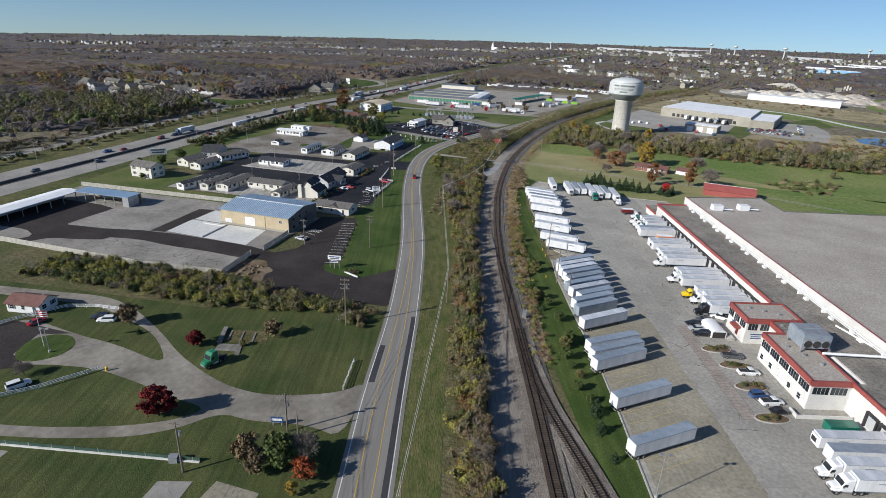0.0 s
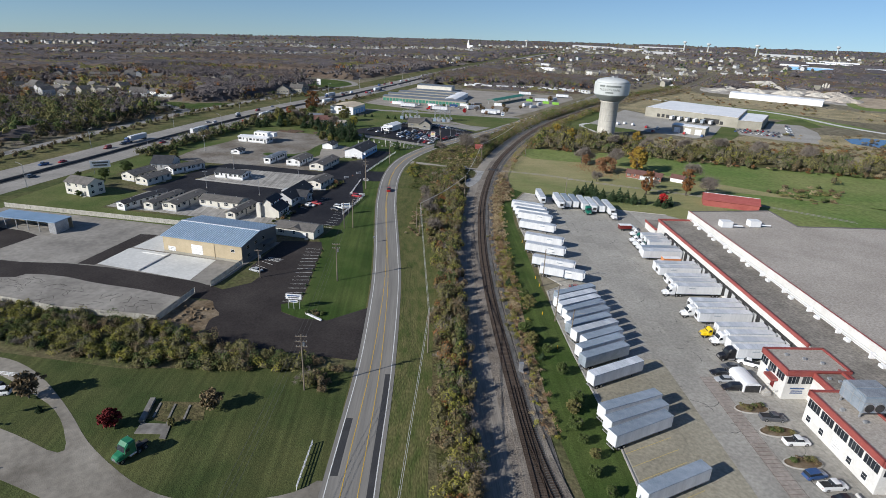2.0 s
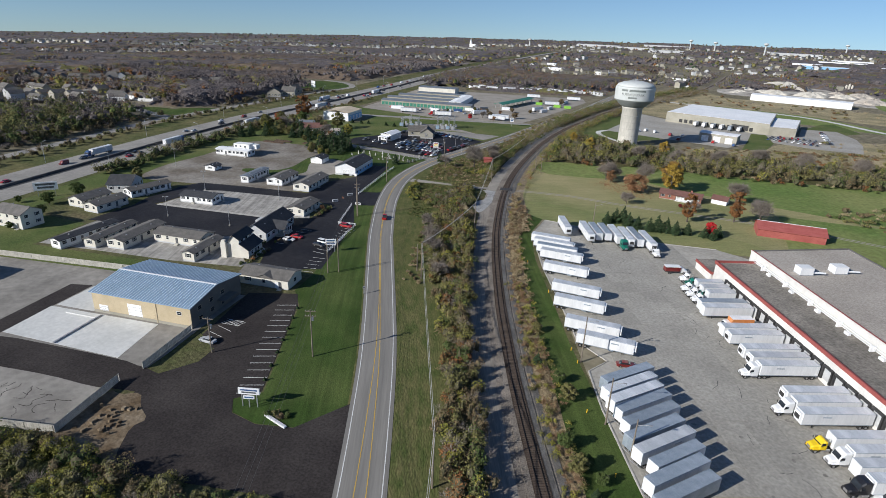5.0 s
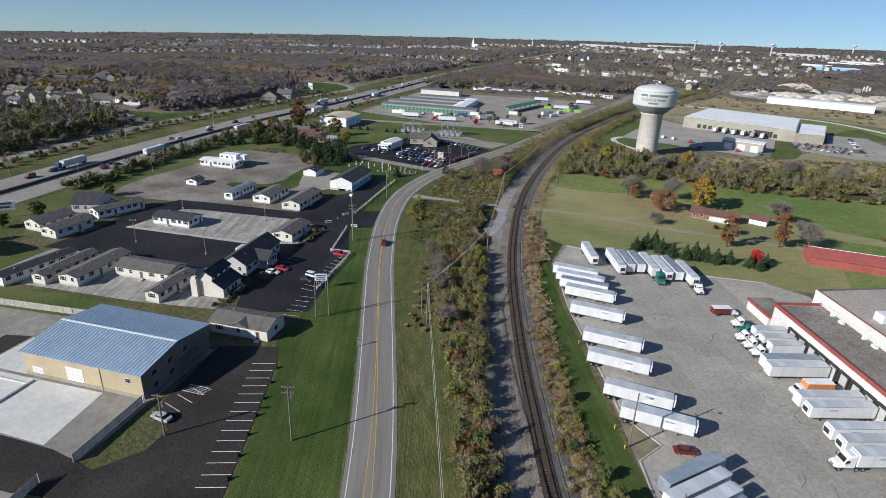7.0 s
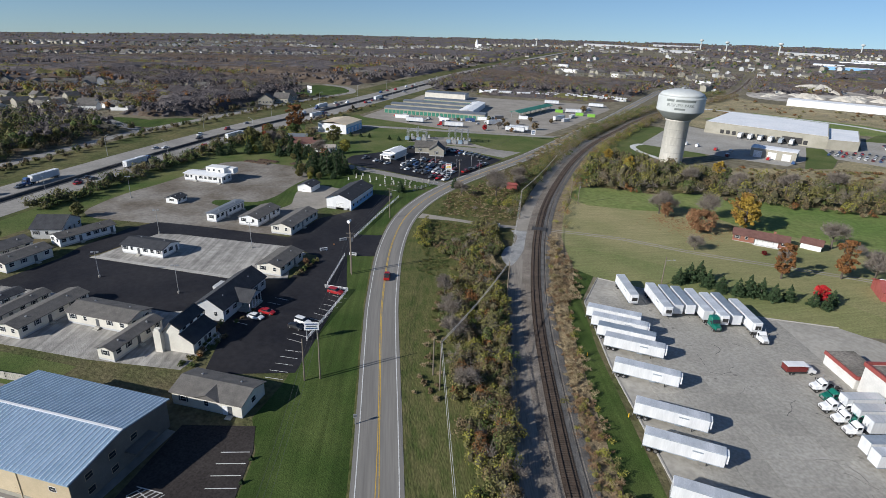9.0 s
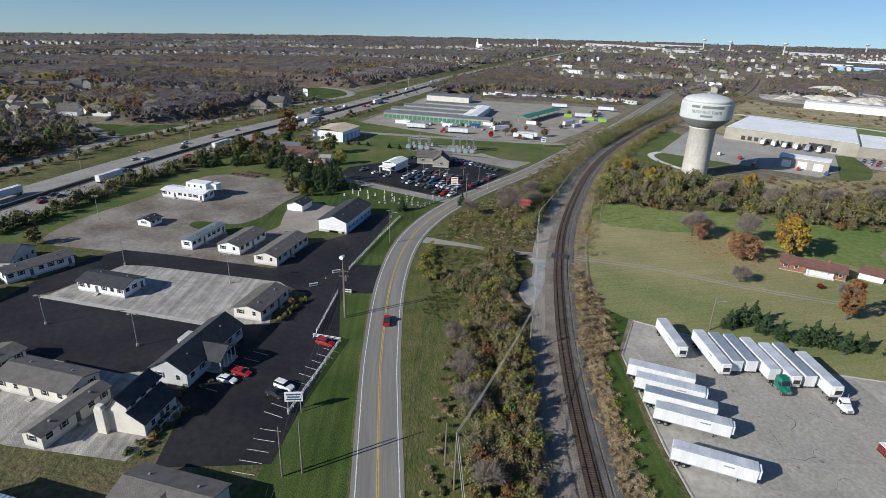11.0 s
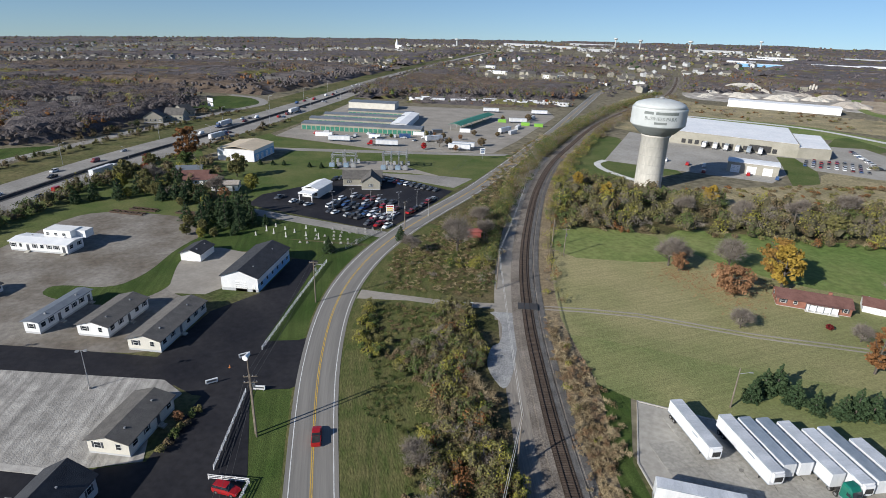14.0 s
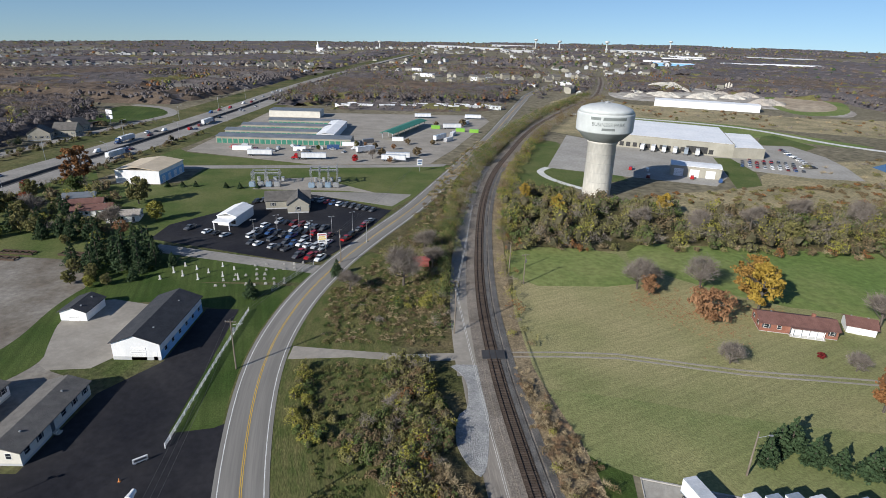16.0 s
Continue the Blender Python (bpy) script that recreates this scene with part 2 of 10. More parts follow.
M["darkshingle"] = mat("charcoal_shingles", (0.03, 0.032, 0.038), (0.05, 0.052, 0.058), 0.5, 0.85, bump=0.3, bscale=6, fine=0.2)
M["brownshingle"] = mat("brown_shingles", (0.13, 0.062, 0.05), (0.19, 0.095, 0.078), 0.5, 0.88, bump=0.3, bscale=6, fine=0.2)
M["brick"] = mat("red_brick_wall", (0.22, 0.09, 0.06), (0.3, 0.13, 0.09), 0.8, 0.88, fine=0.2, fscale=9)
M["redtrim"] = mat("red_parapet_metal", (0.25, 0.058, 0.05), (0.31, 0.078, 0.066), 0.3, 0.5, fine=0.1)
M["barn"] = mat("red_barn_metal", (0.30, 0.075, 0.065), (0.38, 0.11, 0.095), 0.3, 0.55, fine=0.12, aniso=(1, 3, 1))
M["whitewall"] = mat("white_masonry", (0.56, 0.55, 0.525), (0.67, 0.66, 0.63), 0.2, 0.75, fine=0.06)
M["roofgrey"] = mat("gravelled_flat_roof", (0.33, 0.295, 0.255), (0.42, 0.38, 0.335), 0.05, 0.95, bump=0.4, bscale=5, fine=0.24, fscale=1.8)
M["roofdark"] = mat("stained_flat_roof", (0.16, 0.145, 0.125), (0.27, 0.245, 0.212), 0.12, 0.92, bump=0.4, bscale=5, fine=0.34, fscale=1.4)
M["roofwhite"] = mat("white_membrane_roof", (0.76, 0.78, 0.80), (0.88, 0.885, 0.89), 0.05, 0.6, fine=0.08)
M["beige"] = mat("beige_precast_panel", (0.28, 0.265, 0.215), (0.355, 0.335, 0.28), 0.1, 0.8, fine=0.06)
M["greenmetal"] = mat("green_metal_doors", (0.03, 0.16, 0.11), (0.05, 0.22, 0.15), 0.5, 0.5, fine=0.1)
M["darkgreen"] = mat("dark_green_mesh", (0.025, 0.06, 0.045), (0.045, 0.09, 0.065), 0.5, 0.7)
M["greyroof"] = mat("grey_metal_roof", (0.13, 0.15, 0.175), (0.19, 0.21, 0.235), 0.2, 0.5, 0.0, fine=0.08)
M["tanroof"] = mat("tan_metal_roof", (0.56, 0.46, 0.32), (0.66, 0.55, 0.40), 0.2, 0.5, fine=0.08)
M["bluewall"] = mat("light_blue_panel", (0.20, 0.42, 0.66), (0.27, 0.50, 0.74), 0.3, 0.5, fine=0.06)
M["tower"] = mat("weathered_concrete_shaft", (0.46, 0.44, 0.39), (0.58, 0.56, 0.50), 0.12, 0.85, fine=0.1, fscale=1.0, aniso=(1, 1, 0.35))
M["tank"] = mat("pale_grey_tank_paint", (0.47, 0.495, 0.485), (0.57, 0.59, 0.58), 0.06, 0.5, fine=0.05, fscale=0.5)
M["tankdark"] = mat("grey_bowl_paint", (0.26, 0.285, 0.275), (0.33, 0.35, 0.34), 0.06, 0.6, fine=0.06, fscale=0.5)
M["letter"] = mat("dark_grey_lettering", (0.15, 0.17, 0.16), (0.2, 0.22, 0.21), 0.5, 0.6)
M["glass"] = mat("dark_window_glass", (0.018, 0.022, 0.028), (0.03, 0.036, 0.044), 0.5, 0.08, fine=0.1)
M["tyre"] = mat("black_rubber", (0.015, 0.015, 0.015), (0.03, 0.03, 0.03), 2.0, 0.9)
M["rim"] = mat("steel_rim", (0.4, 0.4, 0.41), (0.55, 0.55, 0.56), 2.0, 0.35, 0.8)
M["chassis"] = mat("black_chassis_steel", (0.02, 0.02, 0.021), (0.045, 0.043, 0.042), 1.0, 0.7)
M["pole"] = mat("weathered_pole_wood", (0.13, 0.105, 0.08), (0.22, 0.185, 0.145), 0.8, 0.9, aniso=(3, 3, 0.3))
M["steel"] = mat("galvanised_steel", (0.34, 0.35, 0.36), (0.46, 0.47, 0.48), 0.6, 0.5, 0.5)
M["transformer"] = mat("blue_grey_transformer_paint", (0.2, 0.28, 0.36), (0.28, 0.36, 0.44), 0.5, 0.5)
M["wire"] = mat("dark_cable", (0.06, 0.06, 0.06), (0.1, 0.1, 0.1), 1.0, 0.7)
M["lightwire"] = mat("bare_aluminium_cable", (0.42, 0.41, 0.39), (0.55, 0.54, 0.5), 1.0, 0.55)
M["yellow"] = mat("yellow_paint", (0.68, 0.42, 0.02), (0.78, 0.5, 0.03), 1.0, 0.45, fine=0.1)
M["stone"] = mat("grave_stone", (0.24, 0.235, 0.22), (0.38, 0.37, 0.35), 1.0, 0.85, each=0.3)
M["palestone"] = mat("pale_marble", (0.5, 0.49, 0.46), (0.62, 0.61, 0.58), 0.8, 0.8, each=0.15)
M["water"] = mat("pond_water", (0.02, 0.05, 0.10), (0.03, 0.07, 0.13), 0.05, 0.08, bump=0.03, bscale=1.0)
M["weatherwood"] = mat("grey_weathered_wood", (0.34, 0.33, 0.29), (0.46, 0.44, 0.39), 0.8, 0.9, each=0.12, island=0.1)
M["sand"] = mat("crushed_stone_pile", (0.42, 0.39, 0.34), (0.55, 0.52, 0.46), 0.05, 0.95, bump=0.5, bscale=0.5, fine=0.15)
M["stoneyard"] = mat("churned_stone_yard", (0.26, 0.23, 0.195), (0.52, 0.485, 0.43), 0.035, 0.95, bump=0.8, bscale=0.6, fine=0.4, fscale=0.12)
M["bark"] = mat("grey_brown_bark", (0.075, 0.062, 0.05), (0.135, 0.115, 0.095), 1.5, 0.95, bump=0.5, aniso=(2, 2, 0.4))
PAINT = {
    "white": ((0.72, 0.73, 0.74), (0.78, 0.79, 0.79)), "silver": ((0.38, 0.4, 0.42), (0.45, 0.46, 0.48)), "black": ((0.012, 0.012, 0.014), (0.022, 0.022, 0.025)),
    "red": ((0.31, 0.008, 0.011), (0.38, 0.014, 0.016)), "blue": ((0.03, 0.075, 0.19), (0.045, 0.10, 0.25)), "grey": ((0.07, 0.075, 0.085), (0.11, 0.115, 0.125)),
    "green": ((0.006, 0.12, 0.085), (0.012, 0.17, 0.115)), "limegreen": ((0.018, 0.15, 0.07), (0.03, 0.2, 0.095)), "lime": ((0.19, 0.42, 0.05), (0.25, 0.5, 0.08)), "orange": ((0.55, 0.2, 0.06), (0.62, 0.26, 0.09)),
    "yellow": ((0.72, 0.5, 0.01), (0.8, 0.56, 0.02)), "maroon": ((0.13, 0.015, 0.015), (0.18, 0.025, 0.022))}
for key, (c0, c1) in PAINT.items():
    M["car_" + key] = mat(key + "_car_paint", c0, c1, 0.8, 0.3, 0.0, fine=0.05, coat=0.5)
LEAF = {
    "olive": ((0.128, 0.124, 0.044), (0.195, 0.178, 0.07)), "green": ((0.06, 0.088, 0.026), (0.1, 0.13, 0.04)), "yellow": ((0.185, 0.18, 0.036), (0.265, 0.245, 0.055)),
    "ochre": ((0.2, 0.115, 0.03), (0.28, 0.165, 0.045)), "gold": ((0.26, 0.175, 0.032), (0.35, 0.24, 0.045)), "amber": ((0.21, 0.11, 0.056), (0.3, 0.165, 0.086)), "rust": ((0.16, 0.075, 0.03), (0.235, 0.11, 0.042)), "red": ((0.11, 0.012, 0.014), (0.18, 0.025, 0.022)), "scarlet": ((0.22, 0.055, 0.022), (0.31, 0.085, 0.03)),
    "crimson": ((0.34, 0.014, 0.02), (0.46, 0.03, 0.03)), "brown": ((0.125, 0.092, 0.05), (0.19, 0.142, 0.08)), "bare": ((0.175, 0.15, 0.127), (0.25, 0.218, 0.188)), "conifer": ((0.03, 0.055, 0.024), (0.058, 0.09, 0.04)), "straw": ((0.3, 0.235, 0.14), (0.42, 0.34, 0.21)), "rustweed": ((0.21, 0.135, 0.078), (0.29, 0.19, 0.11)), "verge": ((0.075, 0.094, 0.028), (0.128, 0.126, 0.048))}
for key in ("earth", "woodfloor", "lawn", "lawn2", "lawn3", "field", "fieldlow", "fieldgreen", "verge", "bank", "rough", "dirt", "black", "oldblack", "millings", "stained", "ballast", "service"):
    M[key].node_tree.nodes["Principled BSDF"].inputs["Specular IOR Level"].default_value = 0.15
# darker foliage for crown insides and wood floors, with their shade in the colour
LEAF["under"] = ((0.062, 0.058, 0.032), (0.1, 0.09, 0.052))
# cooler colours for distant woods: the bluish haze is put into the base colour
HAZED = {"bare": ((0.106, 0.091, 0.092), (0.154, 0.134, 0.135)), "brown": ((0.105, 0.079, 0.06), (0.158, 0.12, 0.09)), "under": ((0.094, 0.082, 0.081), (0.14, 0.124, 0.123))}
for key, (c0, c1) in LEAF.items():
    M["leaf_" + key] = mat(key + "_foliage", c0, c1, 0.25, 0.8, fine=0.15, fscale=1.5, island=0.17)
    if key in HAZED:
        c0, c1 = HAZED[key]
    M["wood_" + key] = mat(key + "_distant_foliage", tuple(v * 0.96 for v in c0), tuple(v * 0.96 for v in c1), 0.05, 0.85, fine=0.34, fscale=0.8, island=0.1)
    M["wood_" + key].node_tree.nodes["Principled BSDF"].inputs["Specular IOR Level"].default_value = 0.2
    M["leaf_" + key].node_tree.nodes["Principled BSDF"].inputs["Specular IOR Level"].default_value = 0.2

# ---- mesh building ----


class Geo:
    """Collects vertices and faces of one mesh."""

    def __init__(self):
        self.v, self.f, self.m, self.uv = [], [], [], []

    def add(self, verts, faces, m=0):
        k = len(self.v)
        self.v += verts
        self.f += [tuple(k + i for i in f) for f in faces]
        self.m += [m] * len(faces)
        return self

    def box(self, x, y, z, sx, sy, sz, rz=0.0, m=0, taper=1.0):
        """A box with the middle of its base at x, y, z."""
        c, s = math.cos(radians(rz)), math.sin(radians(rz))
        vs = []
        for zz, k in ((z, 1.0), (z + sz, taper)):
            for a, b in ((-1, -1), (1, -1), (1, 1), (-1, 1)):
                dx, dy = a * sx / 2 * k, b * sy / 2 * k
                vs.append((x + dx * c - dy * s, y + dx * s + dy * c, zz))
        return self.add(vs, [(3, 2, 1, 0), (4, 5, 6, 7), (0, 1, 5, 4), (1, 2, 6, 5), (2, 3, 7, 6), (3, 0, 4, 7)], m)

    def prism(self, pts, z0, z1, m=0):
        """An upright prism over an outline, its top at z1."""
        n = len(pts)
        area = sum(pts[i][0] * pts[(i + 1) % n][1] - pts[(i + 1) % n][0] * pts[i][1] for i in range(n))
        if area < 0:
            pts = pts[::-1]
        vs = [(x, y, z0) for x, y in pts] + [(x, y, z1) for x, y in pts]
        return self.add(vs, [tuple(range(n, 2 * n))] + [(i, (i + 1) % n, n + (i + 1) % n, n + i) for i in range(n)], m)

    def loft(self, rings, m=0, closed=True):
        """Skins rings with equal numbers of points, and caps the ends."""
        n = len(rings[0])
        vs = [p for r in rings for p in r]
        fs = [(i * n + j, i * n + (j + 1) % n, (i + 1) * n + (j + 1) % n, (i + 1) * n + j) for i in range(len(rings) - 1) for j in range(n)]
        if closed:
            fs += [tuple(range(n - 1, -1, -1)), tuple(range((len(rings) - 1) * n, len(rings) * n))]
        return self.add(vs, fs, m)

    def tube(self, a, b, r, r2=None, n=8, m=0):
        a, b = Vector(a), Vector(b)
        r2 = r if r2 is None else r2
        d = (b - a).normalized()
        u = d.orthogonal().normalized()
        w = d.cross(u)
        rings = [[tuple(p + (u * math.cos(2 * math.pi * i / n) + w * math.sin(2 * math.pi * i / n)) * q) for i in range(n)] for p, q in ((a, r), (b, r2))]
        return self.loft(rings, m)

    def lathe(self, x, y, profile, n=32, m=0):
        rings = [[(x + r * math.cos(2 * math.pi * i / n), y + r * math.sin(2 * math.pi * i / n), z) for i in range(n)] for r, z in profile]
        return self.loft(rings, m)

    def gable(self, length, width, z, rise, over=0.4, thick=0.18, axis="y", m=0):
        """A gable roof slab, ridge along the axis, eaves at z, with overhangs."""
        hl, hw = length / 2 + over, width / 2 + over
        z0 = z - rise * over / (width / 2)
        sec = [(-hw, z0), (0, z + rise), (hw, z0), (hw, z0 + thick), (0, z + rise + thick), (-hw, z0 + thick)]
        if axis == "y":
            rings = [[(a, s, b) for a, b in sec] for s in (-hl, hl)]
        else:
            rings = [[(s, -a, b) for a, b in sec] for s in (-hl, hl)]
        k = len(self.v)
        self.v += [p for r in rings for p in r]
        fs = [(0, 1, 7, 6), (1, 2, 8, 7), (2, 3, 9, 8), (3, 4, 10, 9), (4, 5, 11, 10), (5, 0, 6, 11), (0, 5, 4, 1), (1, 4, 3, 2), (6, 7, 10, 11), (7, 8, 9, 10)]
        self.f += [tuple(k + i for i in f) for f in fs]
        self.m += [m] * len(fs)
        return self

    def mesh(self, name, mats):
        me = bpy.data.meshes.new(name)
        me.from_pydata(self.v, [], self.f)
        for one in mats:
            me.materials.append(one)
        if len(mats) > 1:
            me.polygons.foreach_set("material_index", self.m)
        if self.uv and len(self.uv) == len(self.v):
            layer = me.uv_layers.new(name="along")
            layer.data.foreach_set("uv", [c for f in self.f for i in f for c in self.uv[i]])
        me.update()
        return me


def mats_of(material):
    return [M[k] for k in (material if isinstance(material, (list, tuple)) else (material,))]


def part(name, geo, material, parent=None, label="", smooth=False):
    """One mesh object of a thing, a part or the setting."""
    me = geo if isinstance(geo, bpy.types.Mesh) else geo.mesh(name, mats_of(material))
    if smooth:
        me.polygons.foreach_set("use_smooth", [True] * len(me.polygons))
    ob = new(name, me)
    ob.parent = parent
    if label:
        tagged(ob, label)
    return ob


def thing(name, label, category, x=0.0, y=0.0, rz=0.0, group="", z=0.0, kind=""):
    ob = new(name)
    ob.empty_display_size = 0.5
    ob.matrix_basis = pose(x, y, z, 0, 0, rz)
    return tagged(ob, label, category, group, kind)


def setting(name, geo, material, label, category="ground"):
    return tagged(part(name, geo, material), label, category, kind="structure")


def smooth_line(pts, step=6.0):
    """A Catmull-Rom line through points, in even steps."""
    p = [Vector(q) for q in pts]
    p = [p[0] * 2 - p[1]] + p + [p[-1] * 2 - p[-2]]
    out = []
    for i in range(1, len(p) - 2):
        n = max(1, int((p[i + 1] - p[i]).length / step))
        for k in range(n):
            t = k / n
            out.append(0.5 * (2 * p[i] + (p[i + 1] - p[i - 1]) * t + (2 * p[i - 1] - 5 * p[i] + 4 * p[i + 1] - p[i + 2]) * t * t + (3 * p[i] - p[i - 1] - 3 * p[i + 1] + p[i + 2]) * t ** 3))
    return out + [p[-2]]


def side(line, i):
    """The unit vector to the right of a line at its i-th point."""
    d = (line[min(i + 1, len(line) - 1)] - line[max(i - 1, 0)]).normalized()
    return Vector((d.y, -d.x))


def ribbon(geo, line, left, right, z, m=0, base=-0.05):
    """A strip along a line, from an offset left to one right of it (numbers, or functions of y), its top at z."""
    rings = []
    run = 0.0
    for i, p in enumerate(line):
        n = side(line, i)
        run += (p - line[i - 1]).length if i else 0.0
        a, b = (left(p.y) if callable(left) else left), (right(p.y) if callable(right) else right)
        q, r = p + n * a, p + n * b
        h = drop(p.x, p.y)
        geo.uv += [(a, run), (b, run), (b, run), (a, run)]
        rings.append([(q.x, q.y, z + h), (r.x, r.y, z + h), (r.x, r.y, base + h), (q.x, q.y, base + h)])
    k = len(geo.v)
    geo.v += [v for r in rings for v in r]
    for i in range(len(rings) - 1):
        o, e = k + 4 * i, k + 4 * i + 4
        geo.f += [(o, o + 1, e + 1, e), (o + 1, o + 2, e + 2, e + 1), (o + 3, o, e, e + 3)]
        geo.m += [m] * 3
    return geo


def drop(x, y):
    """The land's height: level round the road, falling away gently in the distance, most to the west."""
    dx, dy = x + 30, y - 150
    d = math.hypot(dx, dy)
    if d < 720:
        return 0.0
    az = math.degrees(math.atan2(dx, dy))
    s = min(1.0, max(0.0, (22 - az) / 75))
    e = d - 720
    return -e * 0.026 * s * min(1.0, e / 500)

# ---- ground ----
rings, spokes = [0, 60, 120, 200, 280, 360, 440, 520, 600, 680, 740, 800, 880, 980, 1100, 1250, 1450, 1700, 2000, 2400, 2900, 3500, 4200, 4900], 96
gv = [(-30, 150, 0)]
gf = []
for i, r in enumerate(rings[1:]):
    for k in range(spokes):
        a = 2 * math.pi * k / spokes
        x, y = -30 + r * math.sin(a), 150 + r * math.cos(a)
        gv.append((x, y, drop(x, y)))
for k in range(spokes):
    gf.append((0, 1 + (k + 1) % spokes, 1 + k))
for i in range(len(rings) - 2):
    for k in range(spokes):
        a, b = 1 + i * spokes + k, 1 + i * spokes + (k + 1) % spokes
        gf.append((a, b, b + spokes, a + spokes))
base = Geo()
base.add(gv, gf)
setting("ground", base, "woodfloor", "brown autumn land with leaf litter, reaching the horizon")


ROUNDED = {"drive_south": 2, "drive_circle": 2, "home_back_gravel": 2, "home_grass_tongue": 2, "tan_dirt": 1, "pasture_green": 1, "pasture_low": 2, "pasture_plot": 1, "lawn_tower": 1, "tan_lot_dark": 1, "tan_lot_apron": 1, "wasteland": 2, "shop_gravel": 1, "lawn_clearing": 2, "lawn_frontage": 1, "lawn_side_street": 1, "crossing_gravel": 1, "brush_field": 1, "home_lane": 1, "pond": 2, "sand_pit": 2, "sand_pit_bank": 2}


def rounded(pts):
    """Cuts every corner of an outline once."""
    out = []
    for (x0, y0), (x1, y1) in zip(pts, pts[1:] + pts[:1]):
        out += [(x0 * 0.78 + x1 * 0.22, y0 * 0.78 + y1 * 0.22), (x0 * 0.22 + x1 * 0.78, y0 * 0.22 + y1 * 0.78)]
    return out


def area(name, pts, material, z, label, category="ground"):
    for _ in range(ROUNDED.get(name, 0)):
        pts = rounded(pts)
    return setting(name, Geo().prism(pts, -0.05, z), material, label, category)


ROAD = smooth_line([(2, -60), (-12, -10), (-22, 30), (-33.6, 73), (-41, 100), (-50.2, 137), (-59.4, 169), (-67, 193), (-77, 221), (-88, 251), (-96, 274), (-106.8, 311), (-112.6, 345), (-111.8, 375), (-106, 404), (-97, 432), (-82, 474), (-66, 530), (-46, 605), (-30, 664), (-2, 782), (26, 898), (44, 968), (97, 1112), (150, 1230)], 5)
RAIL = smooth_line([(38, -50), (22, 10), (8.5, 56), (0.2, 84.3), (-6.9, 108.4), (-15.6, 136.6), (-28.8, 180.6), (-35.2, 205), (-40.5, 227), (-47.8, 263), (-52.2, 291), (-55.2, 318), (-57.3, 345), (-58.1, 381), (-56, 424), (-50.5, 480), (-40, 540), (-23, 603), (0, 680), (27, 750), (72, 850), (129, 971), (186, 1154), (230, 1320)], 3)
SIDING = smooth_line([(36, 26), (20, 62), (7.6, 86.8), (1.7, 97.6), (-3.6, 107.3), (-8.9, 119.1), (-13.2, 131), (-16.5, 142)], 3)

area("meadow", [(-245, 60), (-10, 20), (60, 20), (-10, 180), (-40, 300), (-45, 420), (-60, 560), (-100, 560), (-250, 480)], "earth", 0.01, "olive brown rough meadow round the lots")
area("lawn_south", [(-190, 40), (-28, 40), (-36, 72), (-46, 104), (-55, 136), (-62, 136), (-108, 121), (-140, 118), (-190, 112)], "lawn", 0.03, "green mown lawn with mower stripes", "lawn")
area("lawn_roadside", [(-64, 166.5), (-72, 157.5), (-80, 156.2), (-86.5, 158), (-89, 162), (-84, 166), (-96, 205.5), (-102, 214), (-102, 226), (-109.5, 276), (-122, 303), (-113, 304), (-105.5, 304), (-99, 286), (-78, 222), (-62, 172)], "lawn2", 0.035, "lush green lawn strip between road and lots", "lawn")
area("lawn_bend", [(-124, 318), (-113, 320), (-114, 345), (-113.5, 374), (-109.5, 388), (-160, 390), (-160, 412), (-185, 412), (-180, 372), (-150, 376), (-128, 371)], "lawn2", 0.03, "green lawn inside the bend of the road", "lawn")
area("lawn_homes", [(-245, 196), (-150, 208), (-150, 218), (-205, 217), (-205, 240), (-250, 245)], "lawn3", 0.03, "green lawn behind the home sales lot", "lawn")
area("lawn_west_bank", [(-252, 245), (-240, 245), (-238, 340), (-200, 400), (-190, 412), (-200, 440), (-275, 560), (-285, 480), (-262, 360)], "lawn3", 0.025, "green bank beside the highway", "lawn")
area("lawn_dealer", [(-200, 500), (-235, 500), (-190, 425), (-170, 420), (-178, 440), (-132, 493), (-92, 470), (-78, 500), (-60, 556), (-72, 560), (-145, 548), (-200, 540)], "lawn3", 0.03, "green grass round the car lot", "lawn")
area("lawn_yardside", [(12, 70), (28, 70), (17.4, 88.5), (6, 131.3), (-3.7, 160.8), (-18.5, 207.8), (-33.5, 263.7), (-38.5, 290), (-35, 312), (-46, 322), (-48, 290), (-42, 263), (-34, 228), (-22, 180), (-8, 134), (3, 104)], "lawn2", 0.035, "green lawn strip beside the railway", "lawn")
area("pasture", [(-35, 311), (-47, 322), (-52, 350), (-44, 422), (-8, 424), (12, 426), (40, 424), (105, 421), (240, 427), (280, 300), (120, 286), (44, 296), (13, 297.5)], "field", 0.03, "pale mown pasture with faint mower lines", "pasture")
area("pasture_green", [(4, 404), (30, 382), (55, 376), (120, 352), (235, 330), (245, 434), (105, 427), (40, 431), (8, 434), (-4, 420)], "fieldgreen", 0.05, "bright green pasture", "pasture")
area("pasture_low", [(-36, 309), (-50, 324), (-52, 338), (-30, 334), (0, 326), (30, 322), (46, 312), (60, 297), (44, 294), (13, 296)], "fieldlow", 0.042, "greener low part of the mown pasture", "pasture")
area("pasture_plot", [(-48, 392), (-8, 393), (-3, 404), (-6, 426), (-46, 427)], "fieldgreen", 0.05, "green garden plot at the pasture's edge", "pasture")
area("pasture_east", [(60, 300), (120, 288), (280, 302), (260, 345), (130, 350), (70, 355)], "fieldgreen", 0.05, "green grass behind the long building", "pasture")
area("crossing_grass", [(-107, 355), (-62, 353), (-62, 440), (-70, 470), (-84, 452), (-97, 420), (-105, 395)], "rough", 0.035, "tan and green rough grass between road and railway")
